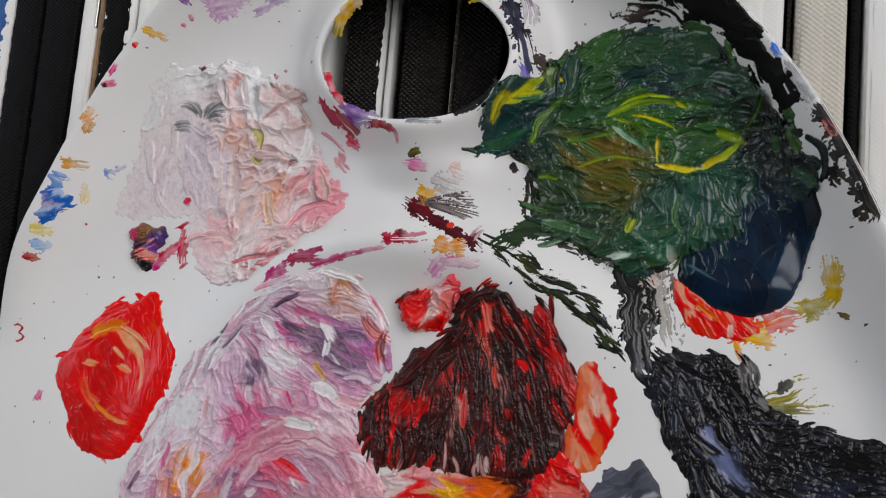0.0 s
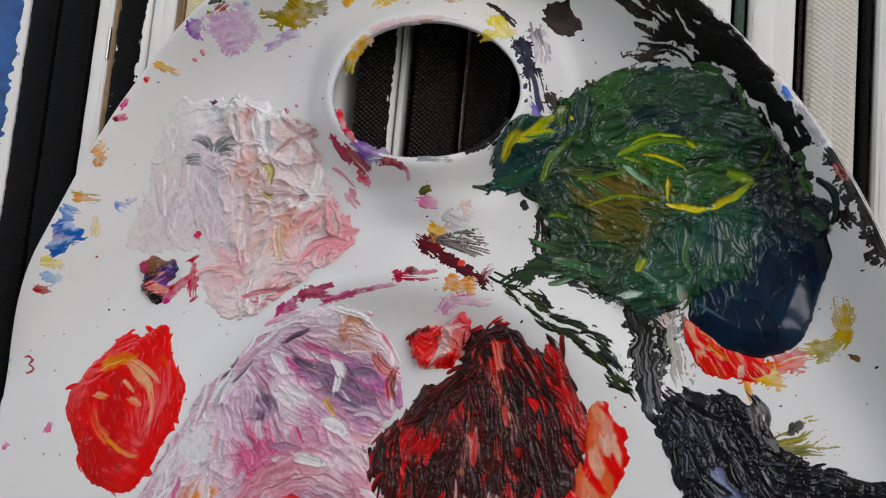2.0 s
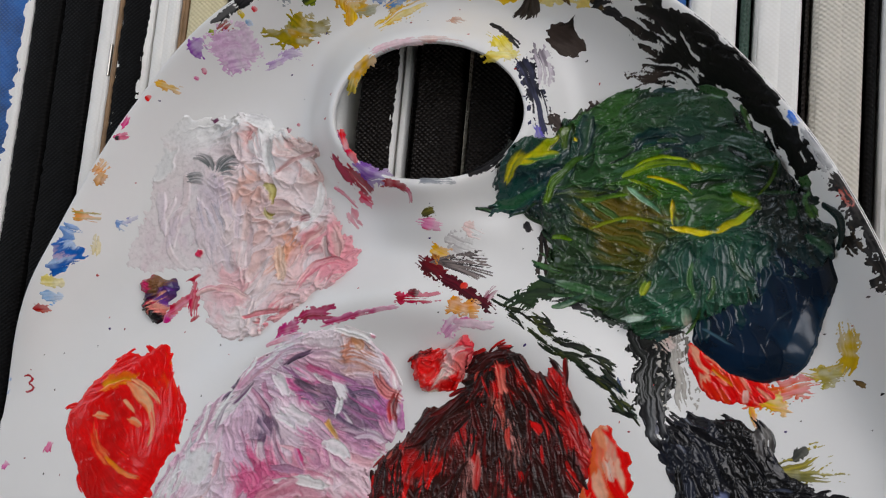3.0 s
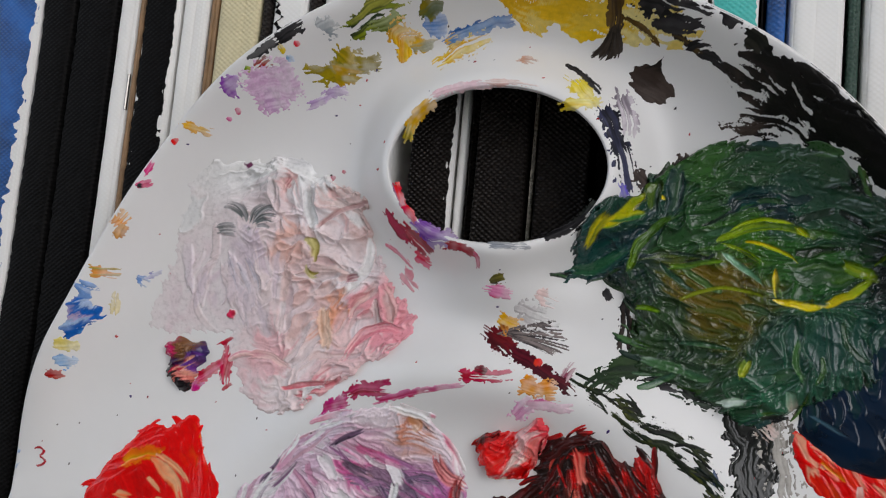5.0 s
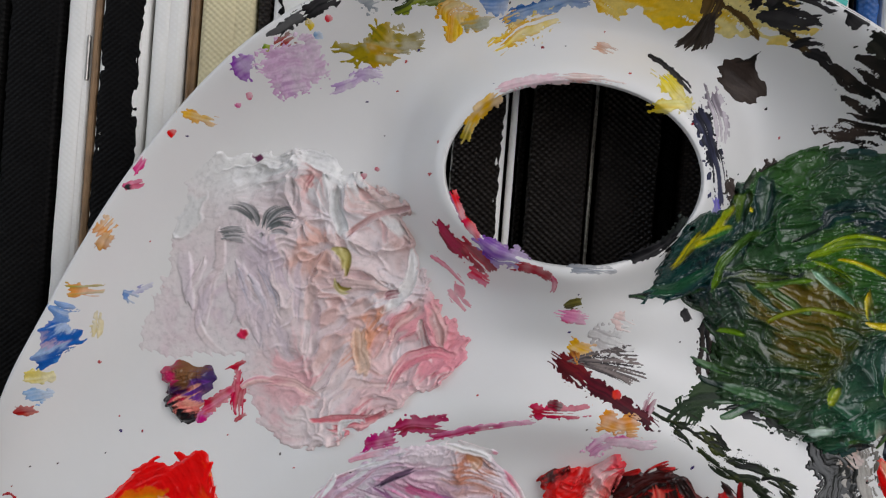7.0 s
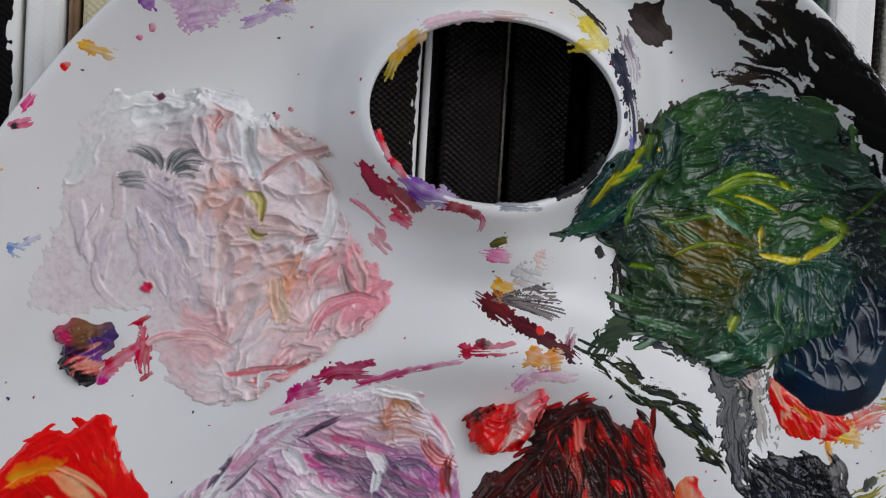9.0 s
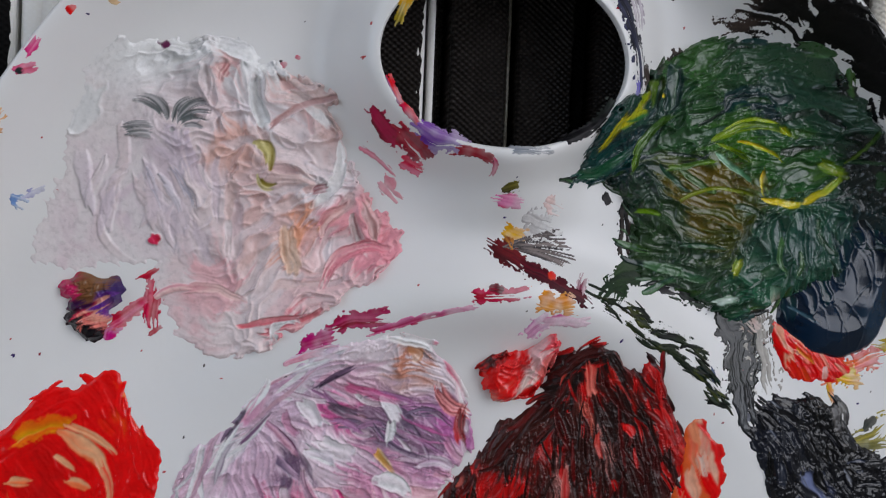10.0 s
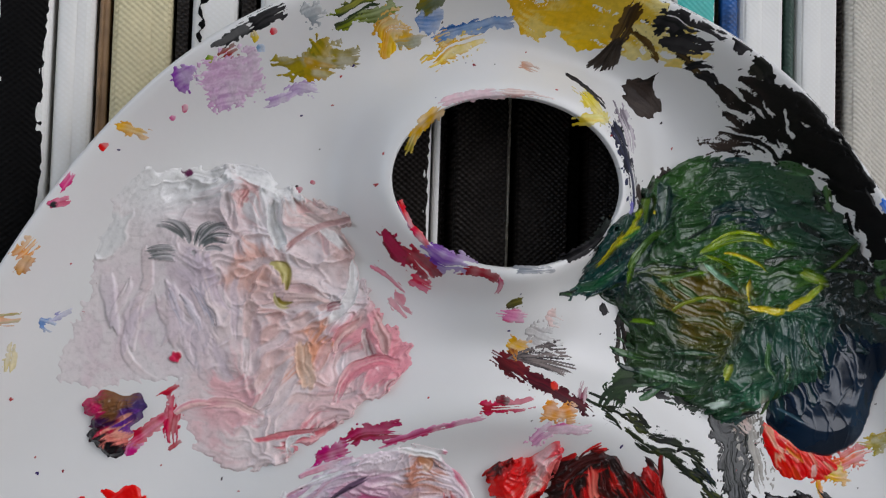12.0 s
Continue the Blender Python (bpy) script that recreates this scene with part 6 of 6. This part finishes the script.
mark("paint_daub", "orange and yellow paint below the navy", [((81.5, -64.1), (93.4, -59.8), 5.0, c(226, 110, 50), c(222, 80, 40), 0.4, 0.25), ((82.1, -64.0), (88.8, -64.6), 4.2, c(226, 190, 40), c(226, 160, 50), 0, 0.2), ((80.3, -65.5), (82.1, -70.4), 1.6, c(222, 170, 50), c(226, 130, 60), 0, 0.3)], mat=WET, seed=43)
mark("paint_stroke", "mustard-yellow curved brush stroke", [((92.1, -56.7), (100.4, -53.9), 3.2, c(180, 160, 60), c(160, 140, 60), -1.0, 0.3), ((99.4, -55.4), (99.6, -46.8), 3.6, c(196, 166, 60), c(180, 150, 70), -0.8, 0.2), ((94.5, -57.7), (99.5, -56.6), 3.6, c(150, 140, 90), c(160, 150, 80), 0, 0.3)], seed=44)
mark("paint_stroke", "dry olive fanned brush stroke", [((86.4, -80.7), (98.9, -73.6), 5.5, c(84, 84, 60), c(150, 140, 80), 0, 0.7), ((89.8, -75.9), (92.1, -73.1), 3, c(64, 66, 64), c(90, 90, 84), 0, 0.2), ((86.4, -79.8), (102.8, -79.1), 2.0, c(100, 98, 66), c(150, 144, 100), 0, 0.6)], seed=45)
mark("paint_spot", "tiny brown paint spot", [((101.9, -57.9), (103.8, -58.5), 1.4, c(70, 54, 40), c(110, 90, 60), 0, 0.3)], seed=46)
mark("paint_spot", "small magenta paint spot", [((-103.4, -97.2), (-102.6, -94.4), 2.0, c(190, 40, 110), c(206, 80, 140), 0, 0.2)], seed=47)
mark("paint_spot", "small magenta paint spot", [((-117.0, -103.7), (-115.5, -101.2), 2.0, c(200, 90, 150), c(214, 140, 180), 0, 0.4)], seed=48)
streak = Paint(14, 66, -80, -38, 0.16, 135)
streak.ways(((22.2, -47.8), (31.9, -53.1)), ((31.9, -53.1), (45.4, -58.7)), ((45.5, -60.1), (55.1, -69.8)), ((24.6, -46.8), (35.3, -48.6)))
streak.tones(((24.9, -48.2), 4, c(34, 42, 28)), ((31.8, -51.8), 4, c(60, 66, 38)), ((38.5, -53.9), 4, c(26, 34, 26)), ((44.1, -58.8), 4, c(40, 48, 34)), ((49.6, -63.7), 4, c(28, 38, 34)), ((54.4, -68.5), 3, c(40, 56, 44)), ((28.9, -49.3), 2, c(96, 96, 56)))
streak.coat([(20.7, -46.9), (25.0, -45.3), (32.5, -47.4), (39.0, -52.2), (46.5, -56.6), (52.7, -62.1), (56.7, -70.3), (54.7, -72.4), (48.5, -65.8), (42.3, -61.0), (35.4, -55.6), (26.6, -52.0)], 0.3, rag=1.6, bristle=5.0, smear=4.0, fine=0.1, mid=0.25, coarse=0.2, crest=0.2, dome=1.5, streak=0.4, worn_lit=0.55)
streak.fringe(60, None, (2, 7), (0.3, 0.9), [c(26, 34, 25), c(34, 42, 30), c(20, 22, 20), c(70, 74, 44)], dry=0.4, lay=0.2)
tagged(streak.lay("paint_streak", MATT, "dry dark green streaks along the well's ridge"), kind="stuff")
# black across the upper side
k2 = Paint(30, 100, -36, 34, 0.18, 149)
k2.ways(((43.8, 22.6), (57.3, 16.1)), ((46.9, 11.4), (56.3, 12.8)), ((57.2, 18.6), (72.7, 5.9)), ((72.2, 9.8), (84.8, -5.9)), ((84.8, -5.9), (90.1, -15.4)))
k2.tones(((48.0, 21.3), 5, c(40, 36, 34)), ((51.0, 11.2), 5, c(70, 62, 58)), ((59.9, 15.4), 6, c(24, 23, 22)), ((69.9, 10.3), 6, c(16, 16, 16)), ((81.1, -1.0), 6, c(14, 14, 15)), ((88.1, -11.8), 5, c(16, 18, 19)))
k2.coat([(43.2, 23.8), (54.5, 21.6), (64.5, 18.2), (72.0, 12.1), (77.7, 6.0), (83.4, -2.5), (89.8, -13.2), (90.2, -16.5), (85.8, -12.3), (79.1, -1.5), (71.7, 5.3), (64.2, 8.7), (57.8, 8.3), (48.3, 9.4), (44.0, 13.4), (53.6, 12.1), (56.2, 13.7), (48.0, 19.1)], 0.25, rag=1.6, bristle=5.0, smear=4.0, fine=0.08, mid=0.25, coarse=0.25, crest=0.15, dome=1.5, streak=0.35, worn_lit=0.44)
k2.lay("paint_smear", MATT, "broad dry black smear along the rim")
k2 = Paint(44, 100, -36, 30, 0.18, 150)
k2.ways(((59.8, 16.3), (73.8, 5.6)), ((73.6, 7.6), (84.8, -5.9)), ((84.8, -5.9), (90.1, -15.4)))
k2.tones(((63.6, 14.5), 6, c(20, 19, 18)), ((74.8, 6.3), 6, c(14, 14, 14)), ((84.8, -5.9), 6, c(13, 14, 15)))
k2.coat([(60.3, 17.4), (68.3, 15.1), (76.4, 7.8), (83.6, -2.0), (90.3, -13.9), (89.8, -16.6), (85.3, -12.7), (78.7, -2.4), (72.3, 4.7), (65.9, 10.0)], 0.6, rag=1.5, bristle=4.0, smear=3.0, fine=0.1, mid=0.3, coarse=0.4, crest=0.3, dome=1.5, streak=0.3, worn_lit=0.3)
k2.lay("paint_smear", MATT, "black paint running down beside the rim")
mark("paint_spot", "bright blue spot on the rim", [((83.9, -1.1), (86.3, -3.9), 2.4, c(60, 120, 210), c(110, 150, 214), 0, 0.3)], seed=51)
mark("paint_smear", "grey and black smear on the rim", [((88.5, -6.9), (93.3, -13.6), 3.0, c(130, 130, 136), c(170, 170, 172), 0, 0.5), ((93.2, -14.2), (103.4, -28.3), 3.6, c(26, 26, 28), c(60, 58, 56), 0, 0.3), ((94.6, -17.7), (97.0, -21.3), 1.6, c(206, 90, 50), c(150, 70, 50), 0, 0.3), ((96.7, -26.8), (99.9, -31.6), 3, c(26, 24, 24), c(60, 50, 40), 0, 0.5)], seed=52)
mark("paint_smear", "dry black smear on the far rim", [((29.5, 33.9), (43.9, 29.0), 5.0, BLACK, SOOT, 0.4, 0.5), ((32.2, 30.4), (42.1, 28.3), 3.0, BLACK, SOOT, 0, 0.6), ((45.2, 31.5), (49.4, 28.1), 4.0, c(24, 24, 26), SOOT, 0, 0.3)], seed=53)
mark("paint_spot", "small dark grey paint spot", [((31.0, -0.6), (33.3, -2.2), 4.2, c(66, 60, 58), c(80, 72, 70), 0, 0.2)], seed=54)
mark("paint_spot", "small dark grey paint spot", [((39.2, 2.2), (42.3, 4.1), 4.0, c(56, 50, 48), c(70, 60, 56), 0, 0.2)], seed=55)
mark("paint_smear", "dry black streaks on the lower collar", [((12.1, -16.6), (19.7, -12.8), 1.8, BLACK, SOOT, -0.4, 0.4), ((18.1, -14.4), (23.2, -7.8), 2.8, BLACK, c(60, 66, 60), -0.3, 0.5), ((18.5, -19.1), (20.3, -14.7), 1.6, c(40, 50, 50), c(110, 116, 116), 0, 0.6)], seed=56)
# marks along the rim
mark("paint_stroke", "small orange-yellow brush stroke", [((-75.2, 4.3), (-70.8, 4.3), 2.2, c(226, 160, 40), c(230, 180, 70), 0, 0.1)], seed=57)
mark("paint_spot", "tiny red paint spot", [((-78.7, 0.6), (-77.4, 1.7), 1.5, c(190, 30, 40), c(206, 60, 70), 0, 0.1)], seed=58)
mark("paint_spot", "magenta and dark green paint spot", [((-85.0, -7.2), (-82.9, -4.1), 2.2, c(206, 80, 130), c(220, 150, 180), 0, 0.4), ((-86.9, -10.5), (-83.7, -9.0), 1.4, c(190, 50, 90), c(206, 110, 140), 0, 0.4), ((-86.5, -10.4), (-85.6, -9.6), 1.4, c(40, 50, 50), SOOT)], seed=59)
mark("paint_spot", "orange and olive paint spot", [((-92.1, -20.1), (-89.2, -16.3), 2.6, c(226, 140, 70), c(230, 176, 110), 0, 0.4), ((-91.9, -23.3), (-90.3, -19.8), 2.2, c(160, 110, 60), c(200, 150, 90), 0, 0.4)], seed=60)
mark("paint_smear", "orange and green paint smear", [((-97.9, -31.5), (-91.7, -30.9), 3.0, c(222, 150, 90), c(140, 140, 80), 0, 0.45)], seed=61)
y2 = Paint(-116, -88, -56, -24, 0.16, 162)
y2.ways(((-101.7, -45.3), (-97.5, -39.7)), ((-99.8, -36.1), (-96.8, -37.6)), ((-102.8, -46.7), (-98.2, -45.0)))
y2.tones(((-99.3, -36.7), 2, c(120, 150, 196)), ((-97.2, -37.7), 2, c(160, 180, 210)), ((-99.4, -41.2), 2.4, c(56, 98, 158)), ((-98.0, -43.7), 2.4, c(60, 104, 166)), ((-101.4, -46.6), 2.4, c(52, 92, 150)), ((-102.5, -44.1), 2, c(150, 174, 206)), ((-101.3, -42.0), 1.6, c(176, 160, 190)), ((-99.3, -46.7), 2, c(90, 130, 184)))
y2.coat([(-100.4, -34.8), (-97.7, -34.3), (-96.0, -36.1), (-97.9, -39.2), (-96.6, -41.7), (-97.9, -45.7), (-100.3, -47.6), (-102.8, -48.3), (-104.5, -47.2), (-102.7, -42.6), (-101.2, -38.3)], 0.2, rag=1.4, bristle=2.4, smear=3.0, fine=0.06, mid=0.15, coarse=0.2, crest=0.1, dome=1.5, streak=0.25, worn_lit=0.28)
y2.lay("paint_patch", MATT, "blotchy blue paint patch")
mark("paint_smear", "faint yellow smear", [((-94.4, -41.3), (-93.5, -35.9), 2.0, c(222, 206, 150), c(218, 210, 180), 0, 0.4)], seed=63)
mark("paint_spot", "small grey-blue paint spot", [((-89.9, -32.4), (-87.3, -33.2), 3.0, c(120, 146, 190), c(160, 176, 200), 0, 0.5), ((-87.4, -31.2), (-84.0, -28.8), 1.6, c(150, 150, 190), c(190, 190, 206), 0, 0.6)], seed=64)
mark("paint_spot", "pale yellow paint spot", [((-106.1, -50.7), (-101.8, -49.6), 3.8, c(222, 200, 100), c(226, 210, 140), 0, 0.3)], seed=65)
mark("paint_spot", "light blue paint spot", [((-106.8, -54.9), (-102.5, -53.7), 3.8, c(120, 166, 214), c(160, 186, 214), 0, 0.4)], seed=66)
mark("paint_spot", "dark red paint spot on the rim", [((-108.6, -58.0), (-105.4, -57.5), 2.8, c(140, 50, 50), c(160, 80, 70), 0, 0.2)], seed=67)
mark("paint_curl", "small crimson curl of paint", [((-113.3, -77.3), (-110.9, -77.6), 0.6, c(150, 30, 60), None, 0.7, 0), ((-110.9, -77.6), (-112.2, -79.1), 0.6, c(150, 30, 60), None, 0.2, 0), ((-112.2, -79.1), (-110.4, -80.1), 0.6, c(150, 30, 60), None, 0.3, 0), ((-110.4, -80.1), (-112.9, -81.4), 0.6, c(150, 30, 60), None, 0.5, 0)], seed=68)
mark("paint_spot", "pale blue paint spots on the rim", [((-118.9, -78.9), (-117.0, -76.6), 2.2, c(140, 180, 220), c(180, 200, 220), 0, 0.5), ((-119.1, -82.7), (-117.3, -80.8), 2.4, c(120, 166, 214), c(170, 196, 220), 0, 0.5)], seed=69)
mark("paint_spot", "red and green paint spots on the rim", [((-60.0, 18.0), (-59.1, 18.6), 1.6, c(90, 120, 40), c(150, 160, 60)), ((-57.0, 19.0), (-54.4, 20.8), 1.8, c(150, 40, 50), c(90, 70, 50), 0, 0.4), ((-51.0, 22.7), (-51.4, 23.7), 1.4, c(206, 180, 70), c(210, 190, 120)), ((-48.4, 24.2), (-47.2, 24.8), 1.0, c(190, 50, 60), c(206, 90, 100)), ((-51.1, 21.2), (-49.4, 22.0), 1.4, c(130, 170, 210), c(170, 190, 214))], seed=70)
mark("paint_spot", "rose paint spots", [((-64.5, 9.3), (-63.4, 10.2), 1.1, c(206, 100, 130), c(206, 130, 150)), ((-66.5, 7.5), (-65.8, 8.1), 0.9, c(200, 110, 150), None), ((-42.4, -4.6), (-40.9, -3.4), 1.4, c(170, 100, 110), c(190, 130, 140), 0, 0.4), ((-39.2, -2.0), (-38.2, -2.5), 0.9, c(190, 120, 130), None)], seed=71)
# the dark dab and its tail
u = Paint(-86, -66, -64, -42, 0.15, 72)
u.ways(((-80.3, -48.2), (-71.1, -48.1)), ((-80.1, -52.3), (-73.3, -50.6)), ((-79.3, -56.3), (-74.2, -54.2)), ((-77.2, -58.5), (-77.3, -56.2)))
u.tones(((-80.3, -48.5), 1.6, c(170, 50, 96)), ((-75.7, -48.4), 2.4, c(110, 80, 60)), ((-71.6, -49.3), 2, c(60, 48, 88)), ((-78.4, -51.6), 2, c(54, 28, 62)), ((-77.1, -53.8), 1.6, c(170, 50, 80)), ((-74.0, -53.3), 1.6, c(234, 150, 132)), ((-79.3, -55.7), 2, c(24, 14, 24)), ((-77.0, -57.7), 2.4, c(14, 11, 18)), ((-73.2, -51.2), 1.6, c(90, 60, 120)), ((-75.3, -55.2), 1.4, c(226, 130, 120)))
u.coat([(-81.5, -47.4), (-78.7, -46.0), (-73.5, -46.1), (-70.5, -46.6), (-70.2, -51.0), (-72.7, -52.0), (-71.6, -54.6), (-73.8, -56.3), (-74.8, -58.7), (-78.3, -59.0), (-79.8, -56.4), (-80.5, -52.9), (-79.5, -51.0), (-81.6, -50.0)], 2.0, rag=0.9, bristle=1.6, smear=2.6, fine=0.1, mid=0.3, coarse=0.5, crest=0.3, fold=0.6, fold_size=3.0, dome=2.0, lump=0.5, streak=0.3)
u.lay("paint_lump", WET, "raised lump of purple, black and pink paint")
mark("paint_stroke", "magenta brush stroke", [((-72.7, -58.8), (-72.0, -55.8), 3.0, c(180, 40, 120), c(196, 80, 150), 0, 0.1), ((-72.9, -55.9), (-64.6, -48.8), 2.6, c(176, 26, 80), c(190, 60, 110), -0.6, 0.25), ((-64.6, -54.7), (-64.0, -45.8), 3.0, c(160, 20, 70), c(180, 40, 90), 0.5, 0.3), ((-67.1, -46.4), (-63.7, -44.6), 1.2, c(160, 30, 70), None, 0, 0.3), ((-65.6, -57.7), (-63.1, -56.0), 1.0, c(160, 40, 70), None)], seed=73)
mark("paint_smear", "dark grey and black worn paint on the rim", [((87.2, -5.4), (93.1, -13.6), 3.6, c(120, 122, 130), c(176, 176, 178), 0, 0.45), ((93.4, -14.8), (99.2, -23.2), 4.2, c(28, 28, 32), c(66, 62, 62), 0, 0.25), ((98.3, -22.4), (104.3, -31.4), 5.2, c(22, 22, 25), c(52, 50, 50), 0, 0.2), ((102.2, -30.8), (106.2, -38.9), 4.6, c(22, 22, 24), c(60, 54, 50), 0, 0.35)], seed=152)

# fine spatter over the plastic
spatter = Paint(-118, 118, -112, 42, 0.3, 91)
for _ in range(230):
    x, y = spatter.rs.uniform(-112, 112), spatter.rs.uniform(-110, 40)
    if np.hypot(x, y + 90) > reach(np.arctan2(y + 90, x)) - 2 or np.hypot((x - 0.5) / 24.5, (y + 1.5) / 17.5) < 1.05:
        continue
    tone = (c(40, 36, 40), c(120, 30, 50), c(70, 60, 60), c(60, 50, 90), c(160, 90, 90))[spatter.rs.randint(5)]
    a, L = spatter.rs.uniform(0, 6.28), spatter.rs.uniform(0.1, 0.9) ** 2
    spatter.stroke((x, y), (x + L * math.cos(a), y + L * math.sin(a)), spatter.rs.uniform(0.45, 0.95), tone, None, lay=0.15, within=False, dry=0)
tagged(spatter.lay("paint_spatter", MATT, "fine dark specks of dried paint"), kind="stuff")

# loose flecks round the daubs
start, flecks = 0, []
for xyz, faces, _ in Paint.FLECKS:
    flecks.append(faces + start)
    start += len(xyz)
tagged(grid_mesh("paint_fleck", np.concatenate([f[0] for f in Paint.FLECKS]), np.concatenate(flecks), MATT, palette, "loose flecks of dried paint round the daubs", np.concatenate([f[2] for f in Paint.FLECKS])), kind="stuff")
